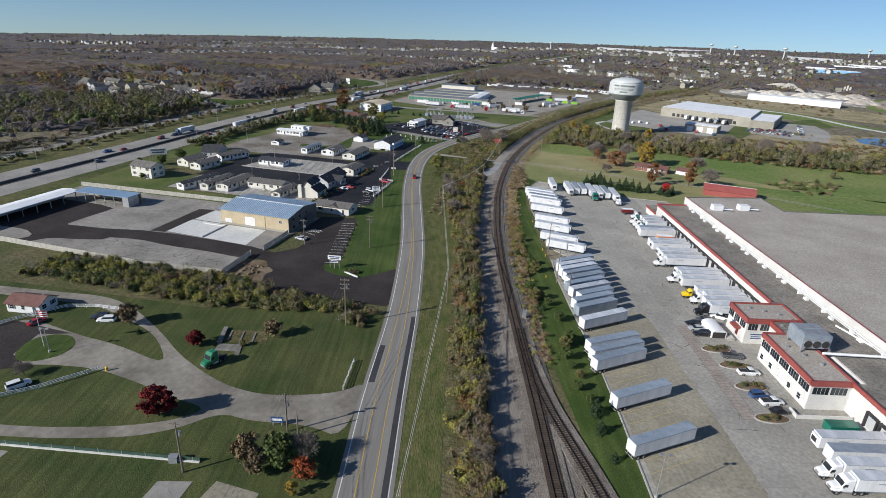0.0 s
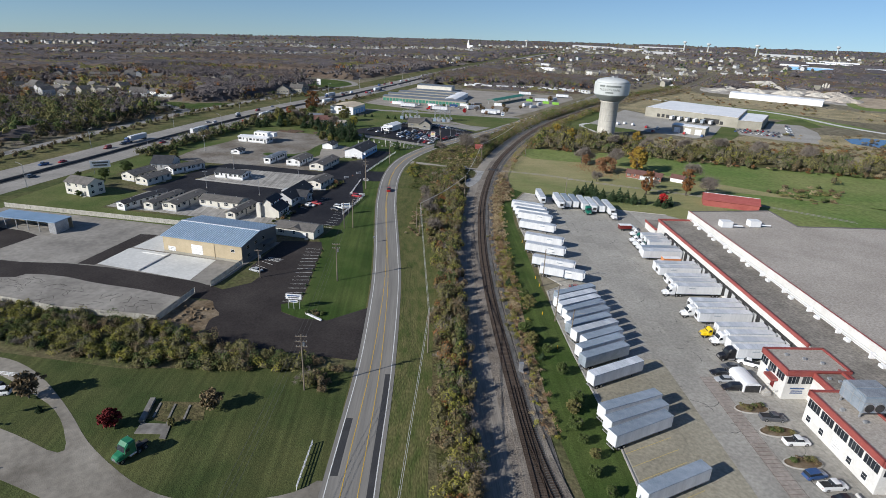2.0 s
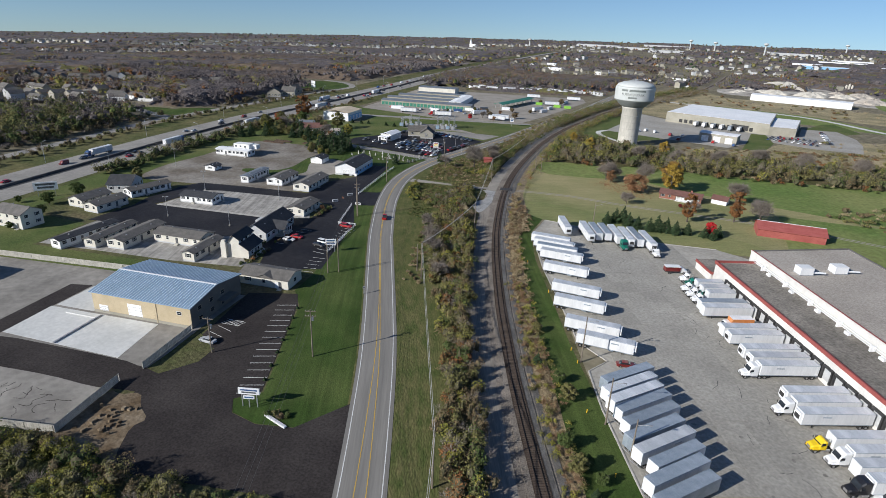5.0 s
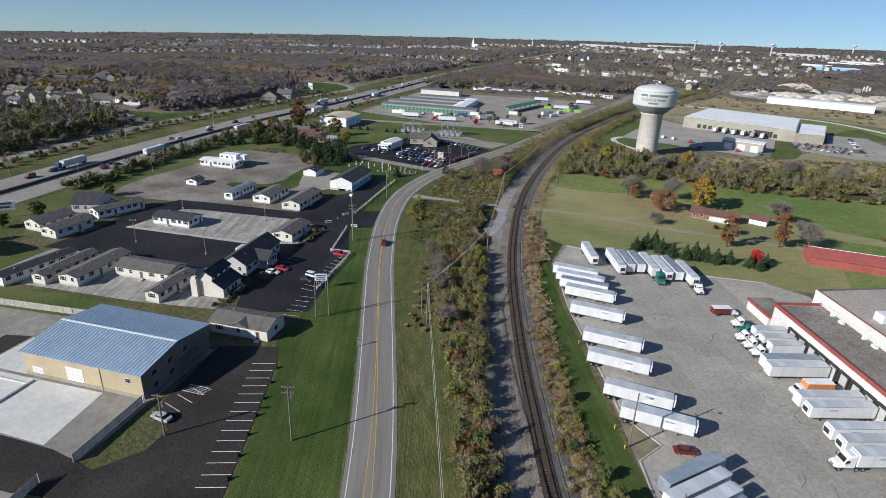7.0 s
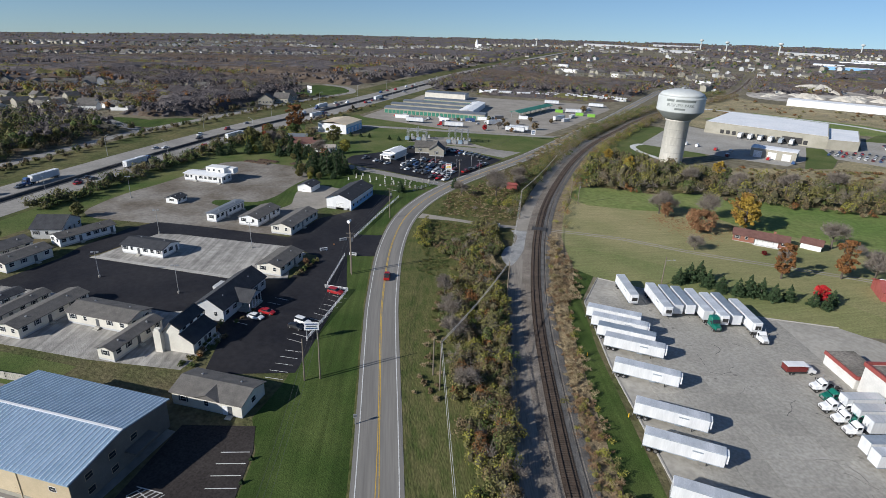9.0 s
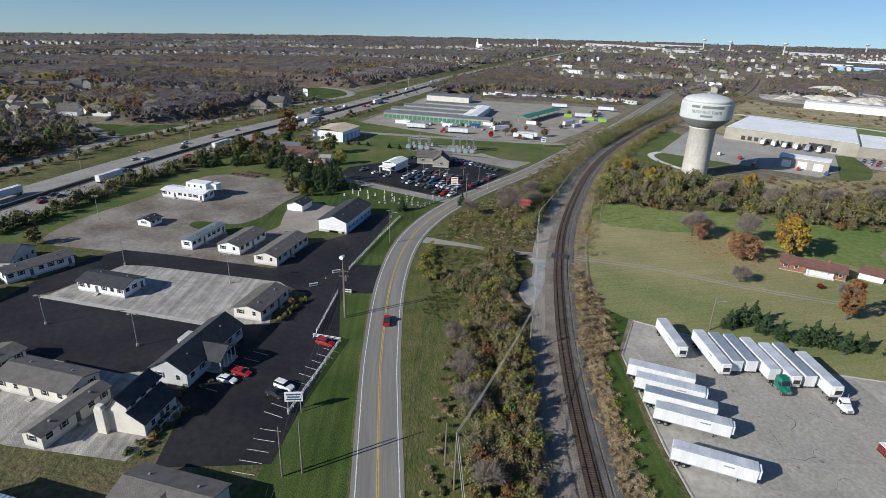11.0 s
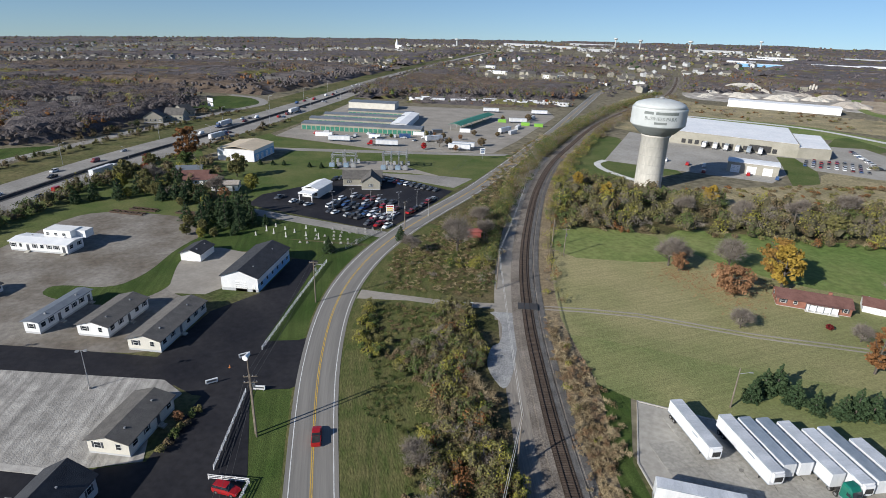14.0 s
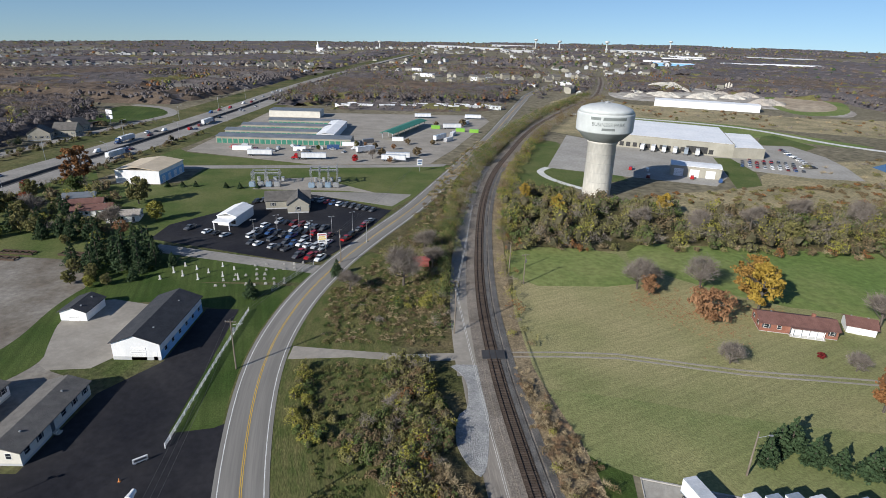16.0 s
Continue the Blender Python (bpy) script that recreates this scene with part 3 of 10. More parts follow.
area("valley_floor", [(-44, 420), (10, 424), (28, 424), (54, 420), (91, 418), (250, 424), (255, 482), (100, 480), (40, 475), (8, 492), (-24, 512), (-44, 475)], "rough", 0.02, "leafy floor under the valley trees")
area("brush_field", [(20, 498), (88, 520), (107, 528), (120, 557), (155, 572), (200, 605), (310, 600), (310, 440), (100, 450), (40, 470)], "brush", 0.03, "brown brushy field")
area("lawn_tower", [(-30, 520), (-18, 505), (8, 520), (42, 538), (5, 562), (22, 640), (-8, 660), (-22, 600)], "lawn3", 0.03, "green lawn round the water tower", "lawn")
area("lawn_industrial", [(60, 720), (90, 705), (156, 690), (192, 682), (238, 650), (262, 655), (205, 752), (120, 790)], "fieldgreen", 0.03, "green strip behind the distribution building", "lawn")
area("lawn_office", [(89, 521), (107, 529), (120, 560), (124, 600), (113, 602), (104, 570)], "lawn3", 0.085, "green lawn between the garage and the staff parking", "lawn")
area("lawn_parking", [(196, 634), (214, 650), (208, 700), (194, 692), (169, 653), (195, 652)], "lawn3", 0.05, "green lawn beyond the staff parking", "lawn")
area("lawn_clearing", [(-344, 664), (-300, 702), (-312, 752), (-340, 768), (-372, 772), (-352, 700)], "lawn2", 0.03, "green clearing beside the frontage road", "lawn")
area("lawn_frontage", [(-368, 492), (-342, 470), (-324, 498), (-336, 514)], "lawn2", 0.05, "green plot by the frontage road", "lawn")
area("lawn_side_street", [(-392, 474), (-334, 462), (-328, 486), (-392, 494)], "lawn2", 0.045, "green plot beside a side street", "lawn")
area("side_street", [(-600, 520), (-430, 492), (-350, 455), (-334, 446), (-334, 453), (-348, 462), (-428, 500), (-600, 530)], "gravel", 0.055, "pale side street into the woods", "road")
area("wasteland", [(150, 945), (205, 925), (320, 885), (350, 812), (410, 880), (425, 1050), (370, 1100), (300, 1150), (200, 1130), (155, 1010)], "stoneyard", 0.02, "brown earth of the stone yard")
area("lawn_street", [(-236, 588), (-226, 577), (-143, 551.5), (-217, 542), (-240, 545)], "lawn3", 0.045, "green grass before the storage yard", "lawn")
area("sand_pit_bank", [(406, 1083), (487, 1106), (450, 962), (379, 849), (311, 826), (318, 904)], "fieldgreen", 0.04, "green bank round the sand pit", "bank")
area("sand_pit", [(388, 1028), (449, 1058), (428, 952), (385, 881), (331, 860), (333, 908)], "pitsand", 0.06, "tan bare earth of the sand pit", "ground")
area("cemetery_lawn", [(-160, 389), (-112.5, 391), (-111.5, 400), (-114, 405.5), (-156, 409), (-168, 400)], "lawn2", 0.05, "green cemetery lawn", "lawn")

# verges along the road, and rough ground towards the railway
setting("verge_west", ribbon(Geo(), ROAD, -5.3, -3.0, 0.045), "verge", "worn grass verge of the road", "verge")
setting("verge_east", ribbon(Geo(), [p for p in ROAD if p.y < 420], 3.5, lambda y: 14.0 + 16 * min(1.0, max(0.0, (y - 150) / 120)), 0.045), "verge", "streaky tan and green grass verge of the road", "verge")
setting("rough_strip_east", ribbon(Geo(), [p for p in RAIL if 125 < p.y < 640], 3.6, lambda y: 9.2 + max(0.0, min(3.6, (y - 285) / 6, (345 - y) / 8)) - max(0.0, min(2.4, (190 - y) / 25)), 0.05), "weedbed", "rough weedy strip east of the railway", "verge")
setting("rough_strip", ribbon(Geo(), [p for p in RAIL if 0 < p.y < 640], -19, -6, 0.03), "rough", "rough weedy strip beside the railway", "verge")

# road
ROADW = lambda y: 3.9 + 0.65 * min(1.0, max(0.0, (145 - y) / 50))
setting("road", ribbon(Geo(), ROAD, lambda y: -ROADW(y) - 0.9, lambda y: ROADW(y) + 0.9, 0.09), "asphalt", "grey worn asphalt two-lane road", "road")
marks = Geo()
for s in (-1, 1):
    ribbon(marks, ROAD, lambda y: s * ROADW(y) - 0.09, lambda y: s * ROADW(y) + 0.09, 0.105)
setting("edge_lines", marks, "whitepaint", "white edge lines of the road", "road marking")
GAP = lambda y: 0.16 + 1.4 * min(1.0, max(0.0, (215 - y) / 105))
marks = Geo()
for s in (-1, 1):
    ribbon(marks, ROAD, lambda y: s * GAP(y) - 0.075, lambda y: s * GAP(y) + 0.075, 0.105)
setting("centre_lines", marks, "yellowpaint", "double yellow centre line of the road", "road marking")
near = [p for p in ROAD if 66 < p.y < 142]
setting("shoulder_patch", ribbon(Geo(), near, lambda y: ROADW(y) - 1.35, lambda y: ROADW(y) - 0.15, 0.098), "patch", "fresh black asphalt along the shoulder", "road")
setting("shoulder_patch_west", ribbon(Geo(), [p for p in ROAD if 104 < p.y < 124], lambda y: -ROADW(y) + 0.15, lambda y: -ROADW(y) + 1.6, 0.098), "patch", "fresh black asphalt along the shoulder", "road")

# railway
bed = Geo()
ribbon(bed, RAIL, -2.9, 2.9, 0.32)
ribbon(bed, RAIL, -4.4, -2.8, 0.15)
ribbon(bed, RAIL, 2.8, 5.0, 0.15)
setting("ballast_bed", bed, "ballast", "grey brown ballast under the main track", "railway")
setting("ditch_bed", ribbon(Geo(), [p for p in RAIL if 100 < p.y < 560], 1.75, 2.7, 0.34, base=0.2), "stainedgrey", "dark grey ballast shoulder of the track", "railway")
setting("ditch_edge", ribbon(Geo(), [p for p in RAIL if 100 < p.y < 560], 3.5, 4.9, 0.165, base=0.0), "stainedgrey", "dark grey ballast at the foot of the track", "railway")
setting("stained_bed", ribbon(Geo(), RAIL, -1.6, 1.6, 0.4, base=0.2), "stained", "dark oily ballast between the ties", "railway")
setting("ballast_siding", ribbon(Geo(), SIDING, -2.4, 3.0, 0.30), "ballast", "grey ballast under the siding", "railway")
setting("service_track", ribbon(Geo(), [p for p in RAIL if p.y < 345], lambda y: -11.0 + min(2.5, max(0, (y - 150) / 60)), -3.6, 0.08), "service", "pale gravel service track beside the railway", "track")
setting("track_ditch", ribbon(Geo(), [p for p in RAIL if 340 < p.y < 560], -9.5, -3.6, 0.06), "gravelroad", "gravel shoulder of the railway", "track")
area("crossing_gravel", [(-59.8, 346), (-68.8, 346), (-65.6, 342), (-64.4, 338), (-64.5, 329.5), (-67.2, 326.5), (-67.8, 319), (-66.4, 314), (-63.6, 309), (-62.2, 311), (-61.2, 317), (-60.2, 330)], "lightgravel", 0.12, "fresh pale gravel at the crossing")


def rails(name, line, label):
    g = Geo()
    for s in (-0.75, 0.75):
        ribbon(g, line, s - 0.06, s + 0.06, 0.62, base=0.45)
    return tagged(part(name, g, "rust"), label, "rail", kind="structure")


track = rails("track_rails", RAIL, "rusty brown steel rails of the main track")
siding = rails("siding_rails", SIDING, "rusty rails of the siding")
tie = Geo().box(0, 0, 0, 2.7, 0.26, 0.2).mesh("tie", mats_of("tie"))


def ties(line, parent, limit):
    """Wooden ties every 0.62 m: the nearest ones single, the rest in one mesh."""
    far, count, carry = Geo(), 0, 0.0
    for i in range(len(line) - 1):
        a, b = line[i], line[i + 1]
        d = (b - a).length
        ang = math.degrees(math.atan2((b - a).y, (b - a).x)) - 90
        t = carry
        while t < d:
            q = a + (b - a) * (t / d)
            if 70 < q.y and count < limit:
                ob = new("tie", tie)
                ob.parent = parent
                ob.matrix_basis = pose(q.x, q.y, 0.28, 0, 0, ang)
                count += 1
            else:
                far.box(q.x, q.y, 0.28 + drop(q.x, q.y), 2.7, 0.26, 0.2, ang)
            t += 0.62
        carry = t - d
    tagged(part("ties", far, "tie", parent), kind="stuff")


# lots on the west side
area("tan_lot", [(-236, 138), (-144, 138.3), (-115.3, 142.3), (-116.5, 160), (-110, 166), (-114, 166), (-114.5, 184), (-114, 206), (-160, 208), (-240, 203)], "millings", 0.06, "grey broken asphalt yard behind a fence", "yard")
area("tan_lot_dark", [(-240, 158), (-190, 160), (-163, 167.2), (-123, 167.4), (-115.5, 166), (-111, 166.5), (-109, 158), (-115, 157.5), (-120.6, 156.5), (-133, 157.2), (-149, 156.4), (-164, 157.5), (-182, 153), (-240, 150)], "oldblack", 0.075, "dark asphalt lane through the yard", "yard")
area("tan_lot_apron", [(-240, 184), (-240, 150), (-221, 149), (-209, 150), (-200.4, 146), (-203, 139.5), (-197, 140.5), (-193, 146.7), (-182.5, 149.2), (-173, 153), (-178.6, 160), (-192, 158.3), (-200.4, 158.5), (-200.4, 168), (-200, 175), (-199.7, 184.3)], "oldblack", 0.08, "dark asphalt apron before the open sheds", "yard")
area("tan_lot_lane", [(-166.2, 166.5), (-160.2, 167.4), (-160.2, 197.4), (-167, 196)], "oldblack", 0.075, "dark asphalt lane beside the slab", "yard")
area("tan_parking", [(-114, 208), (-112, 184), (-112, 166), (-110.5, 157), (-108, 152), (-109, 142), (-98, 137), (-57, 141), (-54.5, 150), (-64, 168), (-72, 157.3), (-80, 156), (-86.6, 157.8), (-89, 162), (-84.5, 166), (-96.5, 205.5), (-100, 212)], "oldblack", 0.07, "dark worn asphalt parking lot", "parking lot")
area("tan_dirt", [(-117, 140), (-108, 138), (-98, 137), (-101, 143), (-103, 148), (-101.5, 151), (-106, 154), (-109, 158), (-113, 156), (-116.2, 157)], "dirt", 0.085, "bare dirt with rubble at the fence corner")
area("tan_slab", [(-160, 168.5), (-160.5, 183.3), (-126, 183.8), (-124, 167.5)], "concrete", 0.10, "pale new concrete slab", "slab")
area("tan_slab_back", [(-159.8, 184.4), (-159.5, 197), (-147.6, 197), (-147.4, 184.4)], "concrete", 0.095, "pale concrete strip beside the building", "slab")
area("tan_grass", [(-114.5, 166), (-110.5, 165), (-105, 172), (-105, 178), (-113.5, 184)], "earth", 0.09, "weedy grass beside the building")
area("home_lot", [(-208, 244), (-205, 270), (-141, 271), (-128, 276), (-128, 297), (-119, 300), (-108.5, 276), (-101.5, 231), (-121, 224), (-127, 240), (-142, 250), (-148, 246), (-178, 246)], "black", 0.07, "black freshly sealed asphalt lot", "parking lot")
area("home_lane", [(-208, 266), (-205.5, 305), (-187, 307), (-146, 308.5), (-131, 308), (-119, 299.5), (-128, 295), (-138, 299.5), (-185, 296), (-193, 294), (-198, 268)], "black", 0.074, "black asphalt lane round the display pad", "parking lot")
area("shop_lane", [(-146, 308), (-145, 332), (-136.5, 345), (-136.5, 372), (-127.5, 372), (-125.5, 345), (-124, 316), (-122, 304), (-133, 306)], "black", 0.078, "black asphalt lane to the shop", "parking lot")
area("home_apron", [(-128, 300), (-121, 296), (-119, 300), (-110, 302.5), (-113, 312), (-127, 312)], "black", 0.066, "black asphalt by the entrance", "parking lot")
area("home_drive", [(-127, 319), (-116, 321.5), (-111, 325.5), (-106.5, 306), (-110.5, 301.5), (-121, 299)], "black", 0.075, "black asphalt entrance", "parking lot")
area("home_pad", [(-196.5, 270), (-192, 295), (-184.6, 297), (-139, 300), (-132.5, 296), (-134, 288), (-128.5, 276), (-142.7, 271)], "pad", 0.12, "pale gravel display pad", "yard")
area("home_pad_kerb", [(-197.2, 269.2), (-142.5, 270.2), (-142.7, 271.8), (-196.8, 270.8)], "kerb", 0.16, "concrete strip along the display pad", "kerb")
area("home_gravel", [(-204, 219), (-150, 221), (-127, 224), (-126, 240), (-142, 248), (-204, 245)], "pad", 0.05, "pale gravel under the parked homes", "yard")
area("home_back_gravel", [(-236, 300), (-206, 303), (-187, 306), (-146.2, 309), (-146.5, 320), (-150, 336), (-165, 342), (-180, 372), (-176, 384), (-188, 404.5), (-223, 407), (-238, 398), (-236, 355), (-241, 328)], "backyard", 0.05, "wide grey gravel yard", "yard")
area("shop_gravel", [(-165, 340), (-148, 342), (-146, 372), (-170, 378), (-176, 362)], "gravelroad", 0.06, "brownish gravel beside the shop", "yard")
area("home_grass_tongue", [(-177.5, 386), (-179, 371), (-176.5, 352), (-180, 340), (-199, 339.5), (-197, 331.5), (-171, 329), (-164, 343), (-168, 352), (-172, 362), (-173, 374)], "lawn2", 0.08, "grass tongue in the gravel yard", "lawn")

# drives in the south-west
area("drive_south", [(-190, 45), (-106, 62), (-85, 69.5), (-77, 75), (-71.5, 82.8), (-64, 82.5), (-52, 85.5), (-43.5, 84), (-46.5, 104.5), (-51, 97.5), (-65, 91.2), (-77, 91.2), (-94, 97.5), (-107, 105.5), (-124, 114), (-137, 117), (-155, 113.6), (-190, 108), (-190, 104), (-155, 108.5), (-135, 111.5), (-122, 108.5), (-107.5, 104), (-94.5, 93.3), (-113, 96.7), (-126, 97), (-150, 100), (-150, 68), (-125.6, 83), (-109.5, 86.9), (-93.5, 85.2), (-85, 83.6), (-75, 83), (-79, 77.5), (-88, 72), (-108.5, 64.5), (-190, 49)], "drive", 0.06, "pale worn gravel and tar drive", "drive")
area("drive_asphalt", [(-155, 60), (-125, 82), (-132.5, 84.5), (-135.5, 93.6), (-128, 97), (-148, 97), (-165, 84)], "oldblack", 0.075, "dark asphalt forecourt", "drive")
area("drive_circle", [(-132.5, 84.6), (-135.1, 91), (-132, 95.2), (-127, 96.2), (-122.2, 93), (-121.6, 88), (-125, 83.8), (-129, 82.8)], "lawn2", 0.12, "round grass island", "lawn")
area("pad_concrete", [(-60.5, 55), (-60, 66), (-51, 66), (-50.5, 55)], "yardtan", 0.07, "old concrete slab in the grass", "slab")
area("pad_concrete_small", [(-69, 52), (-70, 62.5), (-64, 64.5), (-62.5, 52)], "gravel", 0.07, "old grey slab in the grass", "slab")
area("pad_concrete_west", [(-112, 50), (-108, 58.5), (-102, 59.5), (-101, 50)], "gravel", 0.07, "old grey slab in the grass", "slab")
area("crossing_road", [(-107.6, 353), (-92.5, 351.4), (-79, 350.2), (-60, 351.8), (-60, 348.4), (-79, 347), (-92.5, 348.4), (-107.6, 347)], "gravelroad", 0.082, "grey lane to the level crossing", "drive")
area("crossing_plate", [(-60.2, 352), (-54.5, 352.2), (-54.5, 348.4), (-60.2, 348.2)], "patch", 0.6, "dark asphalt deck of the level crossing", "crossing")
for k, off in enumerate((0.0, 2.0)):
    lane = smooth_line([(-54, 350 + off), (-40, 350.6 + off), (-26, 350.3 + off), (3, 344 + off), (30, 341 + off), (70, 335 + off), (120, 318 + off)], 8)
    setting("field_rut", ribbon(Geo(), lane, -0.35, 0.35, 0.06), "gravelroad", "wheel rut across the pasture", "track")

# truck yard
YARD_AREA = [(22, 70), (17.4, 88.5), (11.7, 110.7), (6, 131.3), (-3.7, 160.8), (-10.4, 182.8), (-13.5, 197), (-9, 203), (-16.7, 210.5), (-19.6, 221.5), (-25.3, 241), (-30.1, 257), (-37.4, 290), (-34, 309.5), (13, 297), (33, 297.5), (44, 291), (50, 262), (66, 262), (100, 60)]
yard = area("truck_yard", YARD_AREA, "yardbase", 0.05, "concrete truck yard", "yard")
YARD = [(22, 70), (17.4, 88.5), (11.7, 110.7), (6, 131.3), (-3.7, 160.8), (-10.4, 182.8), (-13.5, 197), (-9, 203), (-16.7, 210.5), (-19.6, 221.5), (-25.3, 241), (-30.1, 257), (-37.4, 290)]
kerbline = [Vector(p) for p in YARD]
setting("yard_kerb", ribbon(Geo(), kerbline + [Vector((-34, 309.5)), Vector((13, 297)), Vector((33, 297.5))], -0.35, 0.0, 0.2), "kerb", "concrete kerb round the truck yard", "kerb")
HWY = smooth_line([(-262, -150), (-268, 0), (-272, 120), (-275, 200), (-277, 280), (-279.5, 336), (-281.5, 400), (-281, 470), (-278, 520), (-273, 560), (-268, 620), (-262, 710), (-257, 790), (-252, 950), (-244, 1150), (-225, 1500), (-190, 1900), (-150, 2300)], 12)
setting("highway_east", ribbon(Geo(), HWY, 0.6, 18, 0.06), "gravel", "pale concrete highway carriageway", "highway")
setting("highway_west", ribbon(Geo(), HWY, -18, -0.6, 0.06), "gravel", "pale concrete highway carriageway", "highway")
setting("highway_shoulder", ribbon(Geo(), HWY, -3.6, 3.6, 0.075), "patch", "dark asphalt inner shoulders of the highway", "highway")
setting("highway_barrier", ribbon(Geo(), HWY, -0.4, 0.4, 1.1), "joint", "dark concrete median barrier", "barrier")
setting("highway_verge", ribbon(Geo(), HWY, -46, 36, 0.02), "bank", "green and tan grass banks of the highway", "verge")
area("brush_north", [(20, 690), (60, 650), (60, 720), (120, 792), (250, 720), (420, 640), (430, 800), (300, 815), (150, 895), (120, 1000), (60, 900), (30, 790)], "brush", 0.015, "brown and green brushy fields beyond the tower")
FRONT = smooth_line([(-318, 60), (-322, 200), (-328, 300), (-334, 390), (-338, 443), (-332, 500), (-322, 596), (-306, 690), (-302, 730), (-326, 765), (-360, 780)], 12)
setting("frontage_road", ribbon(Geo(), FRONT, -4, 4, 0.07), "gravel", "pale frontage road beyond the highway", "road")
area("dealer_lot", [(-178, 426), (-118, 406.5), (-112.5, 408), (-104, 425), (-92, 468), (-131, 491), (-150, 480), (-178, 442)], "black", 0.07, "black asphalt car lot", "parking lot")
area("dealer_street", [(-172, 414), (-112, 398), (-107, 404), (-116, 405.5), (-172, 421)], "gravel", 0.075, "grey side street", "road")
area("dealer_drive", [(-92, 474), (-84, 494), (-101, 496), (-136, 494), (-134, 491)], "gravel", 0.08, "grey drive beside the car lot", "drive")
area("substation_gravel", [(-162, 497), (-118, 498), (-101, 495), (-118, 508), (-137, 523), (-160, 516)], "gravelroad", 0.06, "gravel pad of the substation", "yard")
area("storage_yard", [(-228, 580), (-143, 552), (-76, 562), (-61, 606), (-41, 680), (-26, 735), (-30, 768), (-226, 756)], "gravelroad", 0.06, "wide grey storage yard", "yard")
area("green_street", [(-215, 534), (-142, 544), (-78, 553), (-68, 556), (-66, 562), (-142, 551), (-218, 541)], "gravel", 0.085, "grey street before the storage yard", "road")
area("industrial_yard", [(-6, 560), (30, 675), (60, 640), (90, 618), (126, 603), (150, 604), (166, 652), (194, 650), (196, 612), (189, 581), (176, 545), (147, 549), (112, 570), (95, 545), (80, 525), (42, 540)], "palecourt", 0.06, "wide pale concrete truck court", "yard")
lane = smooth_line([(-5.7, 560), (-12, 550), (-10, 535), (0, 518), (12, 506)], 4)
setting("tower_path", ribbon(Geo(), lane, -2, 2, 0.07), "concrete", "pale concrete drive to the water tower", "drive")
lane = smooth_line([(60, 800), (130, 775), (200, 735), (240, 660), (290, 620), (400, 590)], 10)
setting("loop_road", ribbon(Geo(), lane, -3.5, 3.5, 0.08), "concrete", "pale loop road in the distance", "road")
pond = [(205, 560), (225, 548), (260, 552), (285, 570), (270, 592), (230, 598), (208, 584)]
tagged(setting("pond", Geo().prism(pond, -0.05, 0.09), "water", "blue pond among brown reeds", "pond"))

# ---- houses ----


def inside(poly, x, y):
    hit = False
    for i in range(len(poly)):
        (x0, y0), (x1, y1) = poly[i - 1], poly[i]
        if (y0 > y) != (y1 > y) and x < (x1 - x0) * (y - y0) / (y1 - y0) + x0:
            hit = not hit
    return hit


def window(parent, x, y, z, w, h, face, frame_mat="siding", sash=True, shutters=False):
    """A framed window on a wall; face is the wall's outward side: +x, -x, +y or -y."""
    sx, sy = (0.08, w) if face in "+x-x" else (w, 0.08)
    gx, gy = (0.11, w - 0.16) if face in "+x-x" else (w - 0.16, 0.11)
    fg = Geo().box(x, y, z, sx, sy, h)
    if shutters:
        for s in (-1, 1):
            off = s * (w / 2 + 0.22)
            fg.box(x + (0 if face in "+x-x" else off), y + (off if face in "+x-x" else 0), z, sx if face in "+x-x" else 0.38, 0.38 if face in "+x-x" else sy, h, m=1)
    fr = part("window", fg, (frame_mat, "shutter") if shutters else frame_mat, parent)
    g = Geo().box(x, y, z + 0.08, gx, gy, h / 2 - 0.11).box(x, y, z + h / 2 + 0.03, gx, gy, h / 2 - 0.11) if sash else Geo().box(x, y, z + 0.08, gx, gy, h - 0.16)
    part("pane", g, "glass", fr)
    return fr


def door(parent, x, y, z, w, h, face, material="white", name="door"):
    sx, sy = (0.1, w) if face in "+x-x" else (w, 0.1)
    d = part(name, Geo().box(x, y, z, sx, sy, h), material, parent)
    n = 5 if h > 2.5 else 2
    g = Geo()
    for i in range(1, n):
        g.box(x, y, z + h * i / n, sx + (0.03 if face in "+x-x" else -0.1), sy + (-0.1 if face in "+x-x" else 0.03), 0.05)
    part("panel_joint", g, "joint", d)
    return d


